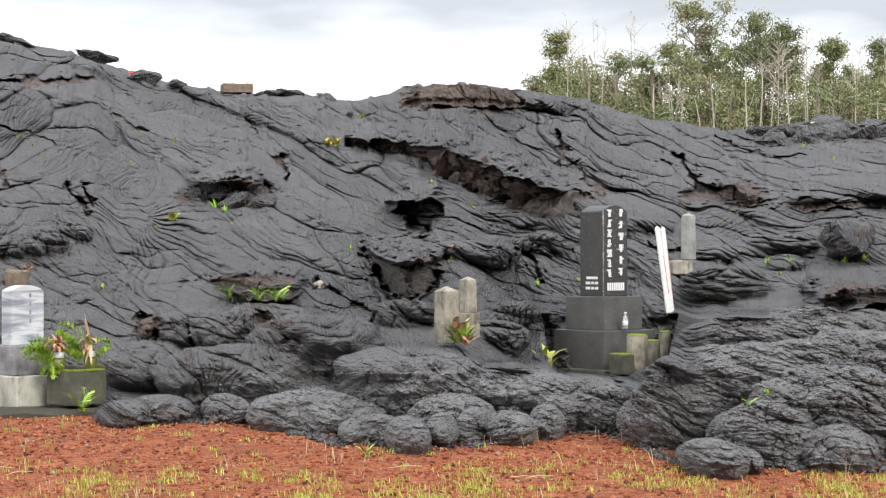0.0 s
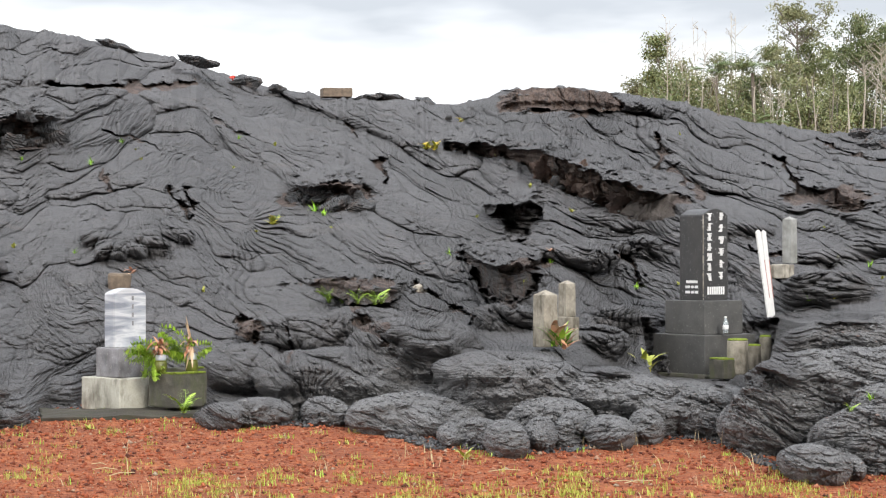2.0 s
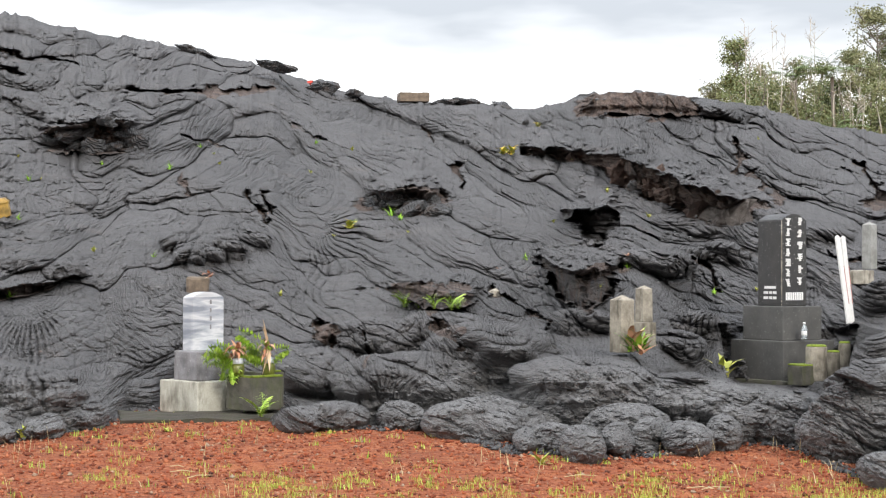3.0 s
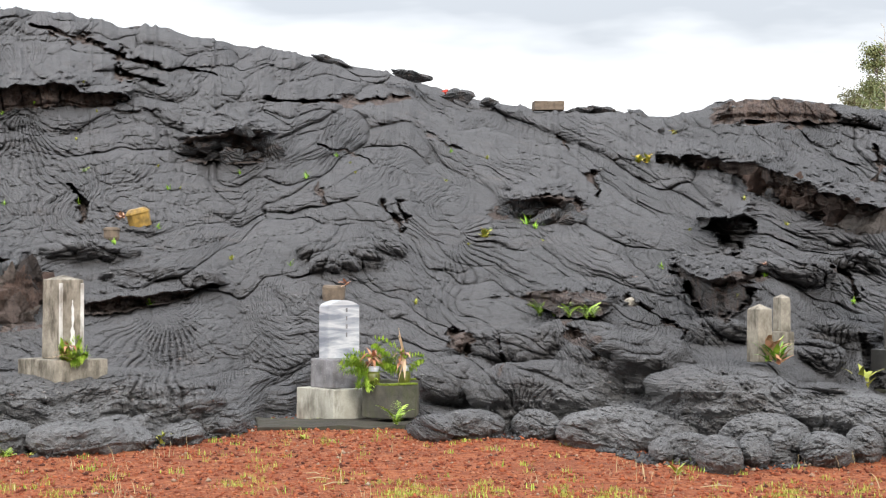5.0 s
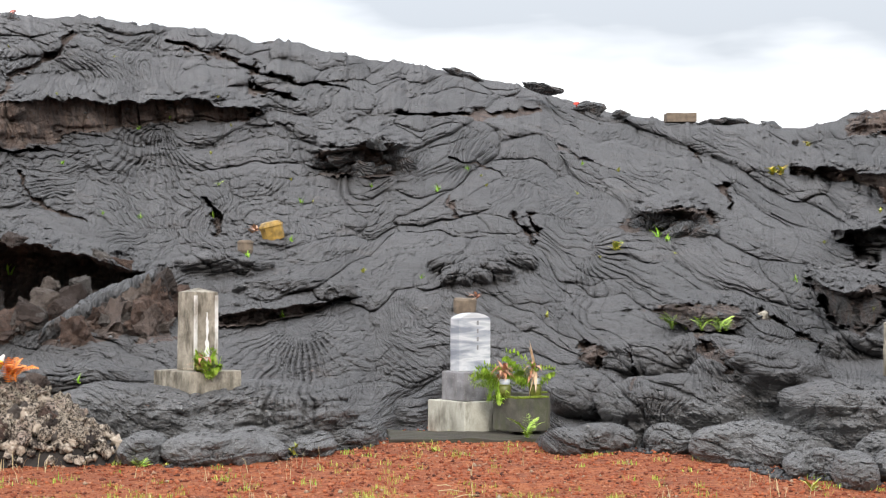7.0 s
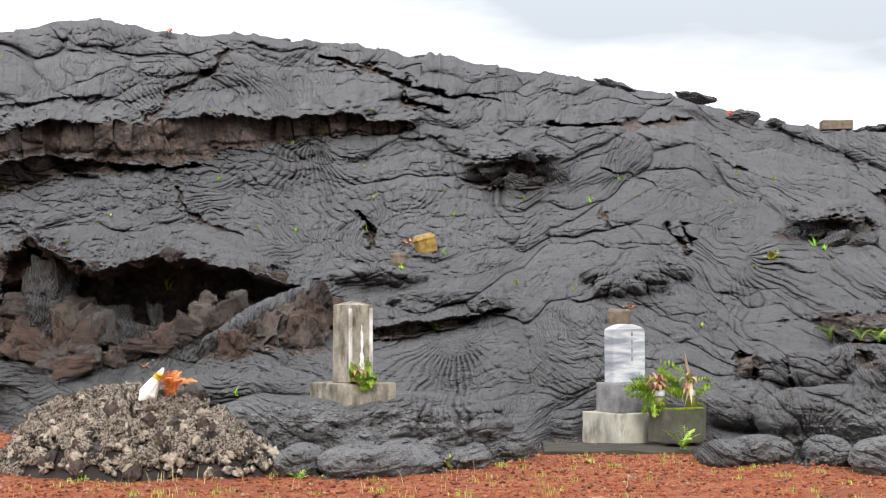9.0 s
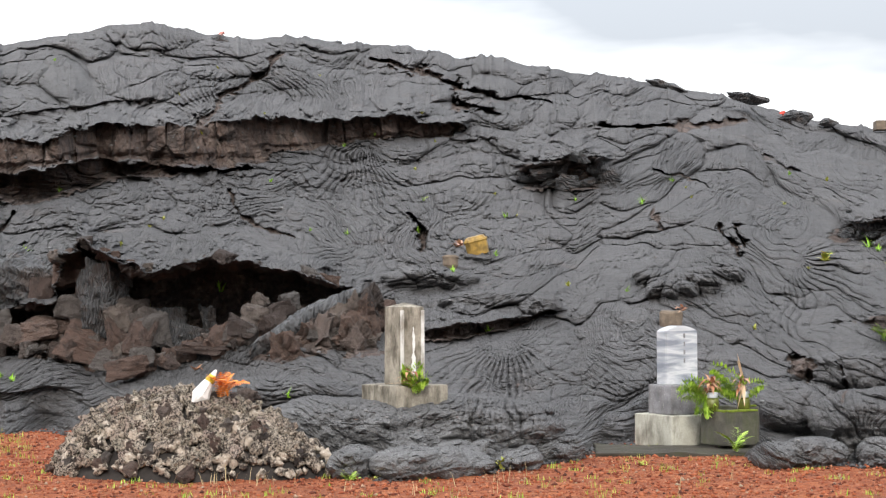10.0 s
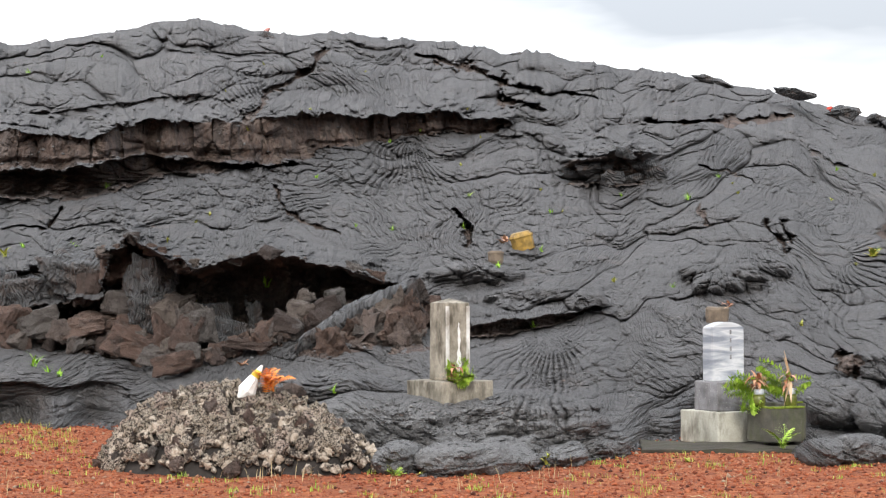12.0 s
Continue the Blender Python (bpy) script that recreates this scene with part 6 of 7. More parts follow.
arrangement("fern_arrangement", -1.12, 18.6, 0.58, 21, ((-1.0, 0.35, 0.34), (-0.9, 0.65, 0.30), (-0.7, 0.15, 0.30), (-0.3, -0.3, 0.24), (-0.5, 0.6, 0.26), (-0.1, -0.6, 0.22)), 26,
            "bright green leafy sprays with dark red dried flowers in a jar", ((-0.5, -0.8, 0.08, 0.14), (0.35, 0.5, 0.02, 0.16)))
arrangement("dried_arrangement", -0.14, 18.72, 0.58, 22, ((-0.75, 1.0, 0.42), (-0.55, 0.8, 0.40), (-0.9, 0.55, 0.36), (-0.5, 0.3, 0.28), (0.6, 0.5, 0.26), (-0.6, 0.15, 0.28)), 20,
            "tall green leafy sprays and brown bird-shaped dried flowers in a jar", ((-0.18, 1.0, 0.10, 0.30), (-0.28, 1.0, 0.12, 0.22), (-0.4, -0.9, 0.12, 0.22), (0.05, -1.0, 0.10, 0.24), (-0.25, -1.0, 0.08, 0.26), (-0.9, 0.1, 0.12, 0.16)))


def pillar_flowers():
    p = on_lava(-10.53, -5.3)
    d = Vector((p.x, p.y)).length - 0.08
    k = d / 20.5
    top = EYE - 0.053 * d + 0.17 * k
    arrangement("grave_flowers", -10.35, d - 0.33, top, 23, ((0.3, 1.0, 0.24), (-0.2, 1.0, 0.20), (0.7, 0.7, 0.20), (0.5, 0.4, 0.18), (-0.3, 0.7, 0.14)), 10, "small green leafy sprays lying with dried flowers on the base",
                ((-0.9, 0.12, 0.02, 0.22), (-0.8, 0.3, 0.02, 0.18), (-1.0, 0.05, 0.02, 0.26)))


pillar_flowers()


def stump(az, g, r, h, label, mat=TERRACOTTA):
    p = on_lava(az, g)
    bm = lathe([(r * 0.9, -0.08), (r, 0.02), (r * 0.97, h * 0.85), (r * 0.86, h)], 14)
    for v in bm.verts:
        v.co += noise.noise_vector(v.co * 6) * r * 0.12
    ob = part("stone_stump", bm, mat, smooth=False)
    ob.matrix_basis = pose(p.x, p.y, p.z, 4, 3, 0)
    return tagged(ob, label, "stone")


stump(-2.3, -1.25, 0.15, 0.16, "weathered brown stone stump behind the marble gravestone")


def gilded_pot():
    p = on_lava(-8.25, 2.65)
    t = thing("gilded_pot", pose(p.x, p.y, p.z + 0.10, 0, -14, 20), "battered golden octagonal pot tipped over on the lava", "pot")
    body = part("body", lathe([(0.12, -0.16), (0.175, -0.14), (0.185, 0.10), (0.15, 0.15), (0.11, 0.16)], 8), GOLD, t)
    part("rim", lathe([(0.19, 0.06), (0.20, 0.08), (0.19, 0.11)], 8), GOLD, body)
    q = on_lava(-9.1, 1.9)
    s = thing("clay_pot", pose(q.x, q.y, q.z), "small brown clay pot on the lava", "pot")
    body = part("body", lathe([(0.09, -0.05), (0.12, 0.02), (0.12, 0.14), (0.09, 0.17)], 10), TERRACOTTA, s)
    part("lip", lathe([(0.125, 0.12), (0.13, 0.13), (0.125, 0.155)], 10), TERRACOTTA, body)


gilded_pot()


# ---- what stands about the black grave ----
def water_bottle():
    p = place(16.36, -3.6, 23.55)
    t = thing("water_bottle", pose(p.x, p.y, 0.60), "clear plastic water bottle standing on the plinth", "bottle")
    body = part("body", lathe([(0.03, 0), (0.036, 0.008), (0.036, 0.12), (0.03, 0.15), (0.015, 0.175), (0.014, 0.19)], 16), CLEAR, t, smooth=True)
    part("cap", lathe([(0.017, 0.19), (0.017, 0.21), (0.014, 0.214)], 16), WHITE_PAINT, body, "white cap", smooth=True)
    part("label", lathe([(0.0365, 0.05), (0.037, 0.051), (0.037, 0.10), (0.0365, 0.101)], 16), WHITE_PAINT, body, "pale paper label", smooth=True)


def grave_vases():
    for az, g, d, w, h, mat, round_, label in (
        (16.33, -6.25, 23.0, 0.27, 0.24, MOSSY, False, "dark concrete flower box with a mossy top"),
        (16.72, -6.0, 23.05, 0.13, 0.42, STAINED, True, "stained concrete flower vase with mossy rim"),
        (17.22, -5.8, 23.35, 0.085, 0.31, STAINED, True, "small stained concrete flower vase with mossy rim"),
        (17.56, -5.6, 23.6, 0.075, 0.38, STAINED, True, "grey concrete flower vase"),
        (17.9, -5.7, 23.7, 0.07, 0.14, MOSSY, True, "low dark mossy flower pot"),
    ):
        p = place(az, g, d)
        t = thing("grave_vase", pose(p.x, p.y, p.z, 0, 0, 26), label, "vase", "vases before the black gravestone")
        if round_:
            body = part("body", lathe([(w * 0.96, 0), (w, 0.02), (w, h - 0.02), (w * 0.93, h)], 16), mat, t, smooth=False)
            part("moss", lathe([(w * 0.9, h - 0.01), (w * 1.02, h), (w * 0.8, h + 0.02)], 12), MOSS, body, "moss on the rim")
        else:
            body = part("body", block(w, w, h, 0, 0.014, chips=0.01), mat, t)
            part("moss", block(w * 0.98, w * 0.98, 0.02, h - 0.003, 0.008, chips=0.006), MOSS, body, "moss on the top")


water_bottle()
grave_vases()


def marker_boards():
    for i, (az, dx, h) in enumerate(((17.66, 0.0, 1.06), (17.76, 0.0, 1.05))):
        p = place(az, -2.55, 24.2 + 0.1 * i)
        t = thing("grave_marker", pose(p.x, p.y, p.z, 3, -13.0 + 2.0 * i, 25), "thin white painted wooden grave marker leaning in the lava", "marker", "white wooden markers")
        board = part("board", prism([(-0.042, -0.1), (0.042, -0.1), (0.042, h - 0.03), (0.0, h), (-0.042, h - 0.03)], 0.025), WHITE_PAINT, t)
        part("stain", block(0.008, 0.004, 0.5, 0.15, 0, 0.034, -0.0145), PINK_CLOTH, board, "faded red streak along the edge")


marker_boards()
ob = part("concrete_block", block(0.26, 0.26, 0.20, -0.04, 0.015, chips=0.01), CONCRETE)
p = on_lava(18.05, -0.75)
ob.matrix_basis = pose(p.x - 0.09, p.y - 0.3, p.z, 0, 0, 37)
tagged(ob, "low pale concrete block before the grey grave pillar", "block")


# ---- the grave mound ----
def grave_mound():
    c = place(-17.05, 0, 16.35)
    t = thing("grave_mound", pose(c.x, c.y, 0, 0, 0, -10), "long grave mound of pale lichen-crusted clinker stones on dark earth", "grave mound")
    n, rx, ry, rz = 48, 1.36, 0.80, 0.68

    def top(a, f):
        r = f * (1 + 0.05 * math.sin(3 * a + 1))
        x, y = rx * r * math.cos(a), ry * r * math.sin(a)
        z = rz * max(0.0, 1 - f ** 2.1) ** 0.8 * (1 - 0.16 * math.cos(a) * f)
        return Vector((x, y, z))

    bm = bmesh.new()
    rings = [[bm.verts.new(top(math.tau * i / n, f / 9) * 0.97 + noise.noise_vector(top(math.tau * i / n, f / 9) * 3) * 0.04 - Vector((0, 0, 0.03))) for i in range(n)] for f in range(1, 10)]
    for a, b in zip(rings, rings[1:]):
        for i in range(n):
            bm.faces.new((a[i], b[i], b[(i + 1) % n], a[(i + 1) % n]))
    bm.faces.new(rings[0])
    bmesh.ops.recalc_face_normals(bm, faces=bm.faces[:])
    part("earth", bm, plain_material("dark_earth", (0.028, 0.023, 0.02), 0.95, 0.4, 12.0), t, smooth=True)
    rng = random.Random(33)
    for k in range(300):
        a, f = rng.uniform(-3.05, -0.05) if k % 10 else rng.uniform(0, math.tau), rng.random() ** 0.45
        if f > 0.9 and math.cos(a) > 0.35:
            continue
        p = top(a, f)
        s = rng.uniform(0.13, 0.22)
        ob = new("clinker_stone", rng.choice(RUBBLE_MESHES if rng.random() < 0.10 + 0.25 * (f > 0.85) else LICHEN_MESHES))
        ob.parent = t
        ob.matrix_basis = pose(p.x, p.y, p.z + 0.035, rng.uniform(0, 360), rng.uniform(0, 360), rng.uniform(0, 360)) @ Matrix.Diagonal((s, s * rng.uniform(0.7, 1), s * rng.uniform(0.6, 0.95), 1))
    # smaller lumps that fill the gaps, in one mesh
    shapes = [(np.array([v.co[:] for v in me.vertices]), np.array([q.vertices[:] for q in me.polygons])) for me in LICHEN_MESHES]
    verts, faces, count = [], [], 0
    for k in range(520):
        v, f = shapes[k % 8]
        p = top(rng.uniform(-3.1, 0.05), 0.985 * rng.random() ** 0.45)
        m = np.array(pose(0, 0, 0, rng.uniform(0, 360), rng.uniform(0, 360), rng.uniform(0, 360)))[:3, :3] * rng.uniform(0.07, 0.13)
        verts.append(v @ m.T + np.array((p.x, p.y, p.z + 0.02)))
        faces.append(f + count)
        count += len(v)
    bits = mesh_object("clinker_litter", np.concatenate(verts), np.concatenate(faces), LICHEN)
    bits.parent = t
    bits["kind"] = "stuff"
    return t


grave_mound()


def bouquet():
    p = place(-16.95, -5.0, 16.0)
    t = thing("wrapped_bouquet", pose(p.x, p.y, p.z - 0.06, 0, 32, 10), "bouquet in white paper with a yellow tip on the mound", "bouquet")
    cone = lathe([(0.05, 0), (0.075, 0.08), (0.055, 0.19), (0.035, 0.22)], 10)
    for v in cone.verts:
        v.co += noise.noise_vector(v.co * 14) * 0.02
    paper = part("paper", cone, WRAP, t)
    part("yellow_wrap", lathe([(0.035, 0.20), (0.042, 0.23), (0.026, 0.28)], 8), YELLOW_PETAL, paper, "yellow tissue")
    part("tip", lathe([(0.026, 0.28), (0.01, 0.33)], 8), WRAP, paper)
    q = place(-16.2, -5.05, 15.9)
    s = thing("orange_leaf_bunch", pose(q.x, q.y, q.z), "crumpled bunch of bright orange fern leaves on the mound", "leaves")
    for i in range(14):
        b = frond_bmesh(0.23, 50 + i, 12, 0.7)
        ob = part("leaf", b, ORANGE, s)
        ob.matrix_basis = pose(0.03 * (i % 3), 0.02 * (i % 2), 0.005 * i, 10 * (i % 3), -40 + 6 * i, -70 + 40 * i)
    for az, g in ((-18.1, -5.2), (-16.0, -5.35), (-15.4, -5.2)):
        o = stone("dark_stone", RUBBLE_MESHES[int(abs(az)) % 7], pose(*place(az, g + 0.12, 16.3), 20, 10, 40), (0.30, 0.22, 0.19), "dark brown stone on top of the mound", "rock")


bouquet()
for az, g, mat, label in ((-16.15, 14.5, PINK_CLOTH, "faded pink cloth caught on a crest rock"), (1.15, 9.95, RED_PLASTIC, "red cloth scrap among crest rocks")):
    bm = bmesh.new()
    bmesh.ops.create_icosphere(bm, subdivisions=2, radius=0.075)
    for v in bm.verts:
        v.co += noise.noise_vector(v.co * 9) * 0.09
    ob = part("cloth_scrap", bm, mat)
    ob.matrix_basis = pose(*place(az, g, 49), 0, 20, 0)
    tagged(ob, label, "cloth")


# ---- the forest behind the flow ----
def tube(points, radii, n=6):
    """A tapering limb through points."""
    bm = bmesh.new()
    rings = []
    for i, (p, r) in enumerate(zip(points, radii)):
        way = (points[min(i + 1, len(points) - 1)] - points[max(i - 1, 0)]).normalized()
        s = way.cross(Vector((0.3, 1, 0.1))).normalized()
        u = way.cross(s)
        rings.append([bm.verts.new(p + (s * math.cos(math.tau * k / n) + u * math.sin(math.tau * k / n)) * r) for k in range(n)])
    for a, b in zip(rings, rings[1:]):
        for k in range(n):
            bm.faces.new((a[k], a[(k + 1) % n], b[(k + 1) % n], b[k]))
    bm.faces.new(rings[-1])
    return bm


def leaf_cloud(name, centres, radius, per, size, material, parent, seed, flat=0.75):
    """Many small leaves in clumps round the limbs' ends."""
    rng = np.random.RandomState(seed)
    c = np.repeat(np.array([tuple(v) for v in centres]), per, axis=0)
    k = len(c)
    off = rng.normal(0, 1, (k, 3)) * radius * np.array([0.62, 0.62, 0.62 * flat])
    p = c + off
    u = rng.normal(0, 1, (k, 3))
    u /= np.linalg.norm(u, axis=1)[:, None]
    w = np.cross(u, rng.normal(0, 1, (k, 3)))
    w /= np.linalg.norm(w, axis=1)[:, None]
    s = size * rng.uniform(0.6, 1.4, (k, 1))
    verts = np.stack([p - u * s, p + w * s * 0.5, p + u * s, p - w * s * 0.5], 1).reshape(-1, 3)
    return mesh_object(name, verts, np.arange(4 * k).reshape(-1, 4), material, parent)


def tree(az, top, d, low, spread, leaf, bark, seed, label, clumps=26, per=60, thick=0.12, lean=0.0, size=0.075):
    """A slender forest tree: bent trunk, limbs, and clumps of leaves from the grade low up to the top."""
    rng = random.Random(seed)
    h = EYE + d * top / 100
    bare = min(0.9, (EYE + d * low / 100) / h)
    p = place(az, 0, d)
    t = thing("tree", pose(p.x, p.y, 0, 0, 0, 0), label, "tree", "forest behind the lava")
    # the trunk ends over the tree's bearing
    sway = [lean * f * (f - 1) * h * 0.12 + 0.12 * math.sin(7 * f + seed) * f * (1 - f) * h * 0.2 for f in [i / 10 for i in range(11)]]
    trunk = [Vector((x, 0.3 * math.cos(3 * f + seed) * f, h * f * 0.97)) for x, f in zip(sway, [i / 10 for i in range(11)])]
    limbs = [tube(trunk, [thick * (1 - 0.88 * i / 10) for i in range(11)])]
    ends = []
    for k in range(max(7, clumps // 3)):
        q = rng.random() ** 0.9
        f = bare + (1 - bare) * q
        i = min(9, int(f * 10))
        at = trunk[i].lerp(trunk[i + 1], f * 10 - i)
        a = rng.uniform(0, math.tau)
        reach = spread * rng.uniform(0.35, 1.05) * (0.45 + 0.85 * math.sin(math.pi * (0.12 + 0.83 * q))) * (1.15 - 0.45 * q)
        tip = at + Vector((reach * math.cos(a), reach * math.sin(a), reach * rng.uniform(0.2, 0.8)))
        tip.z = min(tip.z, h)
        mid = at.lerp(tip, 0.5) + Vector((0, 0, -0.1 * reach))
        limbs.append(tube([at - Vector((0, 0, 0.3 * reach)), mid, tip], [thick * 0.38, thick * 0.25, thick * 0.1], 4))
        ends += [tip, mid.lerp(tip, 0.6)]
        for _ in range(3):
            b = mid.lerp(tip, rng.random())
            tw = b + Vector((rng.uniform(-1, 1), rng.uniform(-1, 1), rng.uniform(0.1, 1.0))) * reach * 0.45
            tw.z = min(tw.z, h)
            limbs.append(tube([b, tw], [thick * 0.16, thick * 0.06], 3))
            ends.append(tw)
    part("trunk", merge(*limbs), bark, t)
    if leaf:
        picked = [rng.choice(ends) + Vector((rng.uniform(-1, 1), rng.uniform(-1, 1), rng.uniform(-0.8, 0.25))) * 0.3 for _ in range(clumps)]
        picked.append(trunk[-1])
        leaf_cloud("crown", picked, 0.36, per, size, leaf, t, seed, 0.7)
    return t


# bearing, grades of the top and of the crown's foot, half width, leaves, clumps
FOREST = [
    (14.31, 12.43, 9.12, 0.84, TREE_LEAF, 46),
    (13.71, 10.03, 8.99, 0.53, OLIVE_LEAF, 18),
    (15.06, 11.12, 8.42, 0.61, OLIVE_LEAF, 18),
    (16.09, 11.31, 8.12, 0.92, OLIVE_LEAF, 26),
    (16.88, 11.15, 7.83, 0.84, TREE_LEAF, 34),
    (17.9, 11.81, 8.09, 0.99, OLIVE_LEAF, 36),
    (18.53, 13.78, 11.8, 1.53, OLIVE_LEAF, 40),
    (18.92, 11.85, 9.3, 1.45, TREE_LEAF, 56),
    (18.52, 10.69, 7.8, 1.07, OLIVE_LEAF, 30),
    (19.46, 11.35, 8.05, 0.84, TREE_LEAF, 28),
    (20.32, 13.3, 8.03, 1.45, BUSH_LEAF, 84),
    (21.2, 12.63, 9.24, 0.92, BUSH_LEAF, 44),
    (20.62, 11.31, 7.75, 1.15, TREE_LEAF, 40),
]
FOREST += [
    (20.0, 10.23, 7.49, 0.92, TREE_LEAF, 30),
    (21.62, 11.0, 7.86, 0.61, OLIVE_LEAF, 20),
    (22.58, 11.75, 8.91, 0.8, TREE_LEAF, 44),
    (22.24, 10.29, 7.7, 0.84, OLIVE_LEAF, 28),
    (23.08, 10.25, 7.67, 0.69, TREE_LEAF, 22),
    (23.61, 9.82, 7.66, 0.76, OLIVE_LEAF, 22),
    (24.12, 11.83, 9.13, 0.69, BUSH_LEAF, 38),
    (24.59, 10.86, 7.89, 1.15, TREE_LEAF, 40),
    (17.27, 10.17, 7.69, 0.92, BUSH_LEAF, 30),
    (26.2, 11.8, 8.0, 1.9, TREE_LEAF, 40), (27.4, 12.4, 8.2, 2.2, BUSH_LEAF, 50),
]
for i, (az, top, low, spread, leaf, clumps) in enumerate(FOREST):
    tree(az, top, 108 + 3 * (i % 5), low, spread, leaf, PALE_BARK if i % 3 else GREY_BARK, 60 + i, "slender forest tree with a thin green crown behind the lava", int(1.5 * clumps), 70, 0.12, (i % 5 - 2) * 0.5)
for i, (az, top) in enumerate([(14.51, 13.63), (14.67, 13.42), (15.1, 12.3), (15.42, 13.65), (15.55, 13.12), (15.77, 12.84), (16.01, 10.62), (16.52, 13.9), (16.71, 13.65), (17.42, 10.45), (17.78, 10.71), (18.01, 10.43), (20.97, 11.71), (21.13, 11.56), (21.9, 12.55), (21.82, 12.22), (22.31, 10.56), (23.46, 11.32), (23.19, 10.93), (23.68, 11.04), (23.34, 10.79), (24.21, 12.37), (18.64, 10.28), (19.22, 9.71)]):
    full = i in (12, 13)
    tree(az, top, 98 + 3 * (i % 5), 0.55 * top + 2.5, 1.5 if full else 0.8, None, PALE_BARK, 120 + i, "tall bare dead tree with pale twigs behind the lava", 70 if full else 24, 1, 0.06, (i % 3 - 1) * 0.4)


def thin_trunks():
    rng = random.Random(71)
    for k in range(38):
        az, d = rng.uniform(13.9, 25.6), rng.uniform(96, 106)
        p = place(az, 0, d)
        h = EYE + d * rng.uniform(8.0, 10.4) / 100
        lean = rng.uniform(-0.12, 0.12) * h
        pts = [Vector((0.45 * math.sin(6 * f + k) * f + lean * max(0, f - 0.5), 0.2 * f, h * f)) for f in (0, 0.3, 0.55, 0.75, 0.9, 1.0)]
        ob = part("sapling_trunk", tube(pts, [0.07, 0.065, 0.055, 0.045, 0.03, 0.015], 5), PALE_BARK if k % 4 else GREY_BARK)
        ob.matrix_basis = pose(p.x, p.y, 0, 0, 0, rng.uniform(0, 360))
        tagged(ob, "thin pale leafless trunk at the forest edge", "tree trunk", "thin trunks at the forest edge")


thin_trunks()


def bushes():
    rng = random.Random(77)
    for k in range(84):
        az, d = 13.9 + 12.4 * k / 83 + rng.uniform(-0.2, 0.2), rng.uniform(100, 122)
        top = np.interp(az, [13, 15, 17, 19, 21, 23, 26], [9.4, 9.9, 9.9, 9.9, 9.8, 9.2, 9.2]) + rng.uniform(-2.2, 0.9)
        h = EYE + d * top / 100
        p = place(az, 0, d)
        t = thing("bush", pose(p.x, p.y, 0), "dense green undergrowth bush at the forest edge", "bush", "undergrowth at the forest edge")
        stems = [tube([Vector((0, 0, 0)), Vector((rng.uniform(-0.5, 0.5), rng.uniform(-0.5, 0.5), h * 0.7)), Vector((rng.uniform(-1, 1), rng.uniform(-1, 1), h * 0.95))], [0.09, 0.06, 0.02], 5) for _ in range(3)]
        part("stem", merge(*stems), GREY_BARK, t)
        mids = [Vector((rng.gauss(0, 0.9), rng.gauss(0, 0.9), h * rng.uniform(0.55, 1.0) - 0.3)) for _ in range(24)]
        leaf_cloud("leaves", mids, 0.5, 100, 0.08, (BUSH_LEAF, OLIVE_LEAF, TREE_LEAF)[k % 3], t, 500 + k, 0.8)


bushes()


def palm(az, top, d, reach, seed, label):
    rng = random.Random(seed)
    h = EYE + d * top / 100
    p = place(az, 0, d)
    t = thing("palm_tree", pose(p.x, p.y, 0), label, "palm")
    part("trunk", tube([Vector((0.2 * math.sin(3 * f), 0, h * f)) for f in (0, 0.25, 0.5, 0.75, 0.92)], [0.16, 0.13, 0.11, 0.1, 0.09]), GREY_BARK, t)
    for i in range(15):
        bm = bmesh.new()
        a, lift = math.tau * i / 15 + rng.uniform(-0.2, 0.2), rng.uniform(0.5, 2.6)
        at, way = Vector((0, 0, h * 0.92)), Vector((math.cos(a), math.sin(a), lift)).normalized()
        for k in range(20):
            side = way.cross(Vector((0, 0, 1))).normalized()
            for s in (-1, 1):
                blade(bm, at, way * 0.5 + side * s + Vector((0, 0, -0.25)), reach * 0.32 * math.sin(math.pi * (0.15 + 0.8 * k / 20)), 0.06, 0.6, 2)
            at = at + way * reach / 20
            way = (way + Vector((0, 0, -0.065))).normalized()
        part("frond", bm, PALM_LEAF, t)


palm(17.15, 11.1, 100, 2.3, 5, "slim palm with upright feathery fronds among the trees")
palm(22.95, 8.3, 94, 2.5, 6, "low palm with wide arching fronds at the forest edge")
palm(17.45, 8.0, 94, 1.6, 7, "young low palm behind the lava crest")
palm(16.05, 11.0, 104, 1.6, 8, "small pale palm among bare trunks")


def dead_wood():
    rng = random.Random(9)
    for a0, g0, a1, g1, r in ((20.3, 6.75, 20.9, 6.95, 0.13), (21.5, 6.95, 22.1, 7.2, 0.10), (22.7, 5.4, 23.1, 6.6, 0.10), (22.6, 5.5, 23.2, 6.0, 0.08),
                              (23.4, 5.6, 24.6, 6.4, 0.14), (23.3, 5.5, 24.6, 5.9, 0.18), (23.8, 5.9, 24.7, 6.7, 0.10), (21.7, 7.0, 21.75, 6.2, 0.07)):
        p, q = place(a0, g0, 58), place(a1, g1, 59)
        m = p.lerp(q, 0.5) + Vector((0, 0, rng.uniform(-0.1, 0.15)))
        ob = part("dead_branch", tube([p, m, q], [0.5 * r, 0.45 * r, 0.2 * r], 6), PALE_BARK)
        tagged(ob, "bleached dead branch lying on the far lava", "branch", "dead wood on the lava")


dead_wood()


# ---- loose cinder, chips and grass ----
def scattered(count, r0, r1, seed):
    rng = np.random.RandomState(seed)
    r = np.sqrt(rng.uniform(r0**2, r1**2, count))
    a = rng.uniform(-26, 26, count)
    return rng, r, a


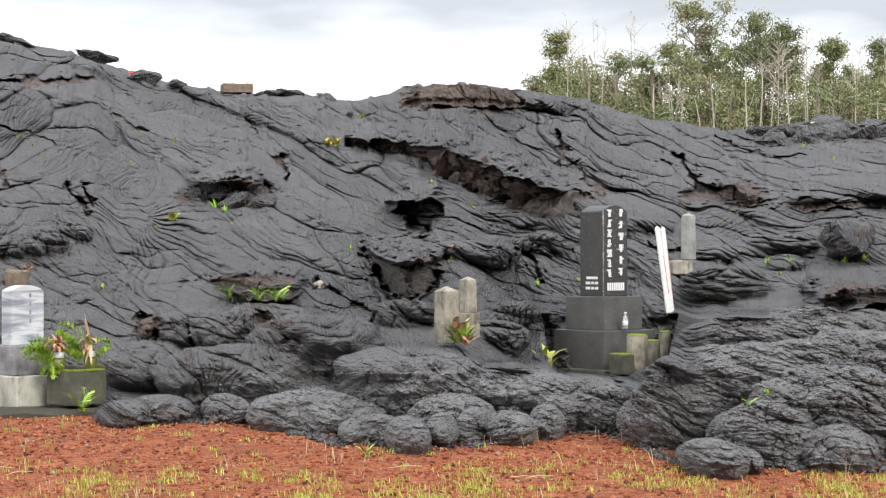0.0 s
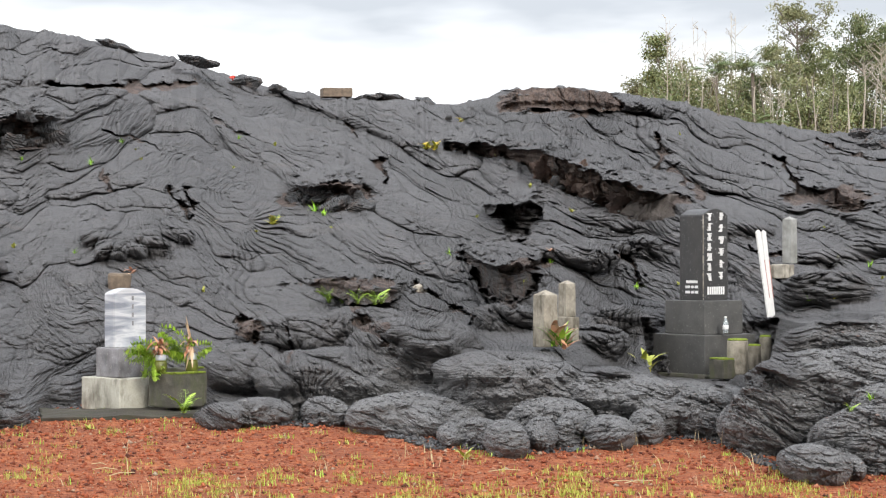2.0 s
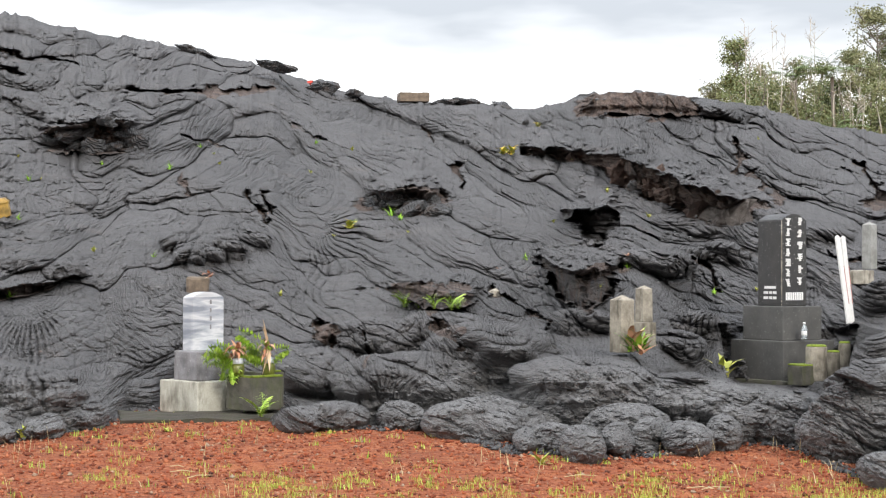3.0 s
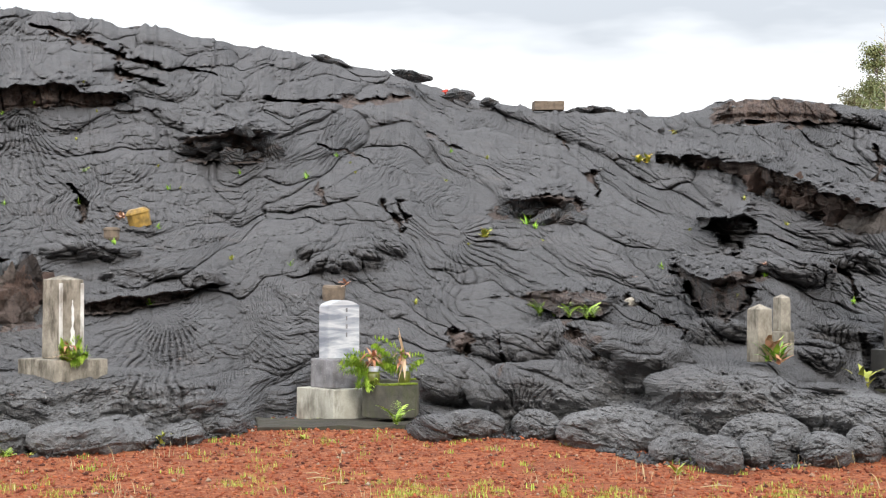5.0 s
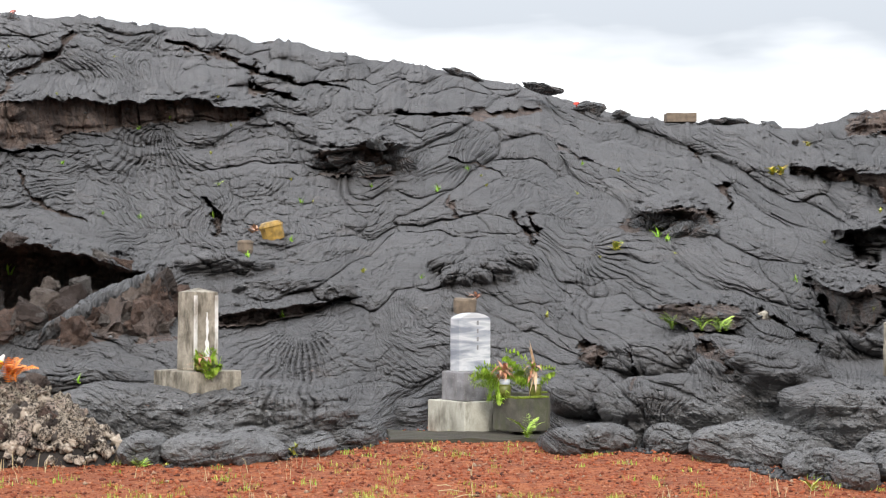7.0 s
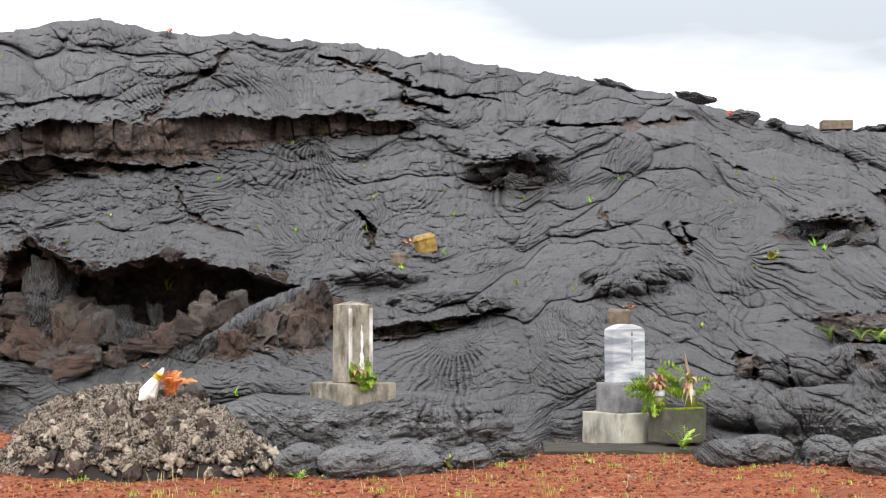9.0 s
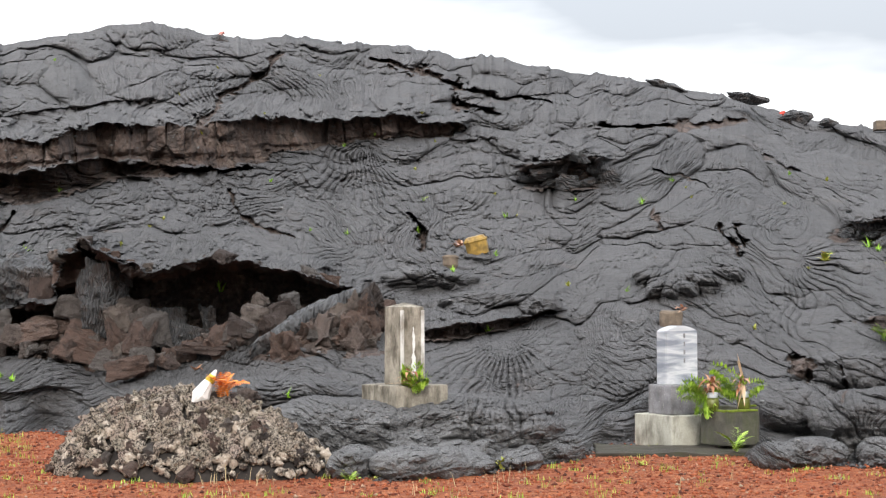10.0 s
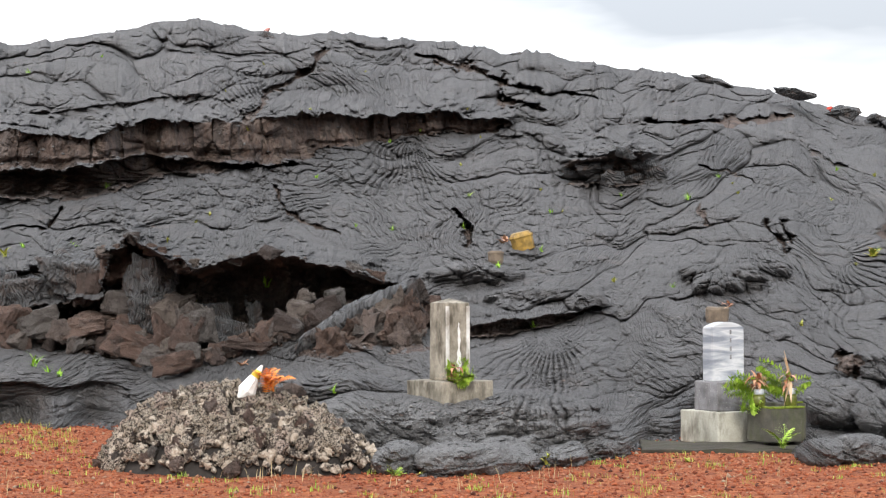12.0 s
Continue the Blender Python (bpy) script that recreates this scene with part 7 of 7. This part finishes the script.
def before_lava(r, a, margin):
    return r < 100 * EYE / -along(a, FOOT) - margin


def cinder_gravel():
    rng, r, a = scattered(80000, 10.2, 22.5, 3)
    ok = before_lava(r, a, -0.25)
    r, a = r[ok], np.radians(a[ok])
    x, y = r * np.sin(a), r * np.cos(a)
    size = 0.006 + 0.022 * rng.random_sample(len(r)) ** 5
    p = np.stack([x, y, ground_height(x, y) + 0.3 * size], -1)
    tagged(chips("cinder_gravel", p, size, 4, CINDER_STONE), "loose coarse red and maroon cinder stones", "gravel", kind="stuff")
    rng, r, a = scattered(90000, 12, 22.5, 8)
    foot = 100 * EYE / -along(a, FOOT)
    ok = (r < foot + 0.15) & (r > foot - 0.35 - 0.5 * np.maximum(0, value_noise(a * 1.2, a * 0, 4) + 0.1))
    r, a = r[ok], np.radians(a[ok])
    x, y = r * np.sin(a), r * np.cos(a)
    size = 0.015 + 0.05 * rng.random_sample(len(r)) ** 4
    p = np.stack([x, y, ground_height(x, y) + 0.2 * size], -1)
    tagged(chips("lava_chips", p, size, 5, LAVA_BLOCK, 0.5), "dark lava chips along the edge of the flow", "gravel", kind="stuff")


def lava_shards():
    """Shards of crust that lie thick on the low lobes and thinly on the hill."""
    a, u, X, Y, Z, near = LAVA_GRID
    rng = np.random.RandomState(51)
    k = 150000
    i, j = rng.randint(4, 24 + ROWS_UP, k), rng.randint(62, len(a) - 62, k)
    patch = fractal(a[j] * 0.9, u[i] * 22, 52, 4, 0.6)
    keep = rng.random_sample(k) < 0.95 * near[i, j] * np.clip(0.7 + 2.0 * patch, 0.1, 1) * (0.25 + 0.75 * step(0.22, 0.38, Z[i, j])) + 0.04
    i, j = i[keep], j[keep]
    d = np.hypot(X[i, j], Y[i, j])
    size = (0.007 + 0.024 * rng.random_sample(len(i)) ** 3) * d / 17
    p = np.stack([X[i, j], Y[i, j], Z[i, j] + 0.1 * size], -1)
    ob = tagged(chips("lava_shards", p, size, 53, SHARD, 0.45), "thin grey shards of lava crust littering the lobes", "gravel", kind="stuff")


def shard_material():
    m = Mat("crust_shard", rough=0.75)
    m.colour(m.ramp(m.island(), (0.0, (0.045, 0.045, 0.047)), (0.45, (0.10, 0.10, 0.102)), (0.93, (0.155, 0.153, 0.152)), (0.985, (0.22, 0.215, 0.21)), (1.0, (0.15, 0.10, 0.085))))
    return m.m


SHARD = shard_material()
lava_shards()


def grass(name, count, seed, test, length, material, label, blades=10, far=22.5):
    rng, r, a = scattered(count, 10.2, far, seed)
    ok = before_lava(r, a, 0.05) & test(r, a, rng)
    r, a = np.repeat(r[ok], blades), np.radians(np.repeat(a[ok], blades))
    k = len(r)
    x, y = r * np.sin(a) + rng.normal(0, 0.035, k), r * np.cos(a) + rng.normal(0, 0.035, k)
    z = ground_height(x, y)
    t, l = rng.uniform(0, math.tau, k), length * rng.uniform(0.35, 1.2, k)
    out = rng.uniform(0.05, 0.7, k)
    p = np.stack([x, y, z - 0.005], -1)
    mid = p + np.stack([np.cos(t) * out * l * 0.45, np.sin(t) * out * l * 0.45, l * 0.6], -1)
    tip = p + np.stack([np.cos(t) * out * l * 1.1, np.sin(t) * out * l * 1.1, l * (1.05 - 0.3 * out)], -1)
    w = 0.0014 + 0.0022 * rng.random_sample(k)
    side = np.stack([np.cos(t + 1.3) * w, np.sin(t + 1.3) * w, 0 * w], -1)
    v = np.stack([p - side, p + side, mid + side * 0.8, mid - side * 0.8, tip], 1).reshape(-1, 3)
    i = 5 * np.arange(k)[:, None]
    f = np.concatenate([i + np.array([[0, 1, 2]]), i + np.array([[0, 2, 3]]), i + np.array([[3, 2, 4]])], 0)
    tagged(mesh_object(name, v, f, material), label, "grass", kind="stuff")


def thick(r, a, rng):
    patch = fractal(a * 0.55, r * 0.5, 44, 3)
    return rng.random_sample(len(r)) < np.clip(0.02 + 0.7 * (patch - 0.12) + 0.8 * step(12.6, 11.4, r) * (0.3 + 1.6 * np.maximum(0, patch + 0.2)), 0.01, 1.0)


cinder_gravel()
grass("dry_grass", 5200, 14, thick, 0.06, YELLOW_LEAF, "thin yellow-green grass sprouting through the cinder")
grass("green_weeds", 260, 15, lambda r, a, rng: rng.random_sample(len(r)) < 0.5, 0.065, LEAF, "small green weeds on the cinder", 6)
grass("edge_grass", 8000, 18, lambda r, a, rng: rng.random_sample(len(r)) < np.clip(1.5 * (fractal(a * 0.6, r * 0.8, 47, 4) + 0.05) + 0.15 * step(12.2, 11.3, r), 0, 1) * step(14.2, 12.0, r), 0.042, YELLOW_LEAF,
      "short yellow-green mossy grass over the cinder", 12, 14.2)
grass("far_grass", 3000, 16, lambda r, a, rng: (a < -22.0) & (r > 18.0) & (rng.random_sample(len(r)) < 0.7), 0.07, YELLOW_LEAF, "yellow-green grass at the far edge of the cinder")


grass("tall_grass", 420, 19, lambda r, a, rng: rng.random_sample(len(r)) < np.clip(0.25 + 1.6 * fractal(a * 0.7, r * 0.6, 48, 3) + 0.25 * step(9.0, 16.0, a), 0.0, 1.0), 0.15, STRAW, "thin straw-yellow grass stems standing on the cinder", 3, 16.0)
grass("leafy_tufts", 520, 20, lambda r, a, rng: rng.random_sample(len(r)) < np.clip(0.15 + 1.8 * fractal(a * 0.8, r * 0.7, 49, 3), 0.0, 1.0), 0.055, FERN_LIGHT, "small light green tufts on the cinder", 14, 19.0)


def straws():
    rng = random.Random(15)
    for k in range(7):
        az, d = rng.uniform(-8, 14), rng.uniform(12.3, 15.2)
        if d > 100 * EYE / -float(along(np.array([az]), FOOT)[0]) - 0.3:
            continue
        p = place(az, 0, d)
        h = rng.uniform(0.04, 0.12)
        ob = part("dry_stalk", tube([Vector((-h, 0, 0)), Vector((0, 0.02, 0.012)), Vector((h, 0, 0.005))], [0.003, 0.0035, 0.002], 5), STRAW)
        ob.matrix_basis = pose(p.x, p.y, 0.035, 0, 0, rng.uniform(-50, 50))
        tagged(ob, "dry straw-coloured stalk lying on the cinder", "stalk", "dry stalks on the cinder")


straws()
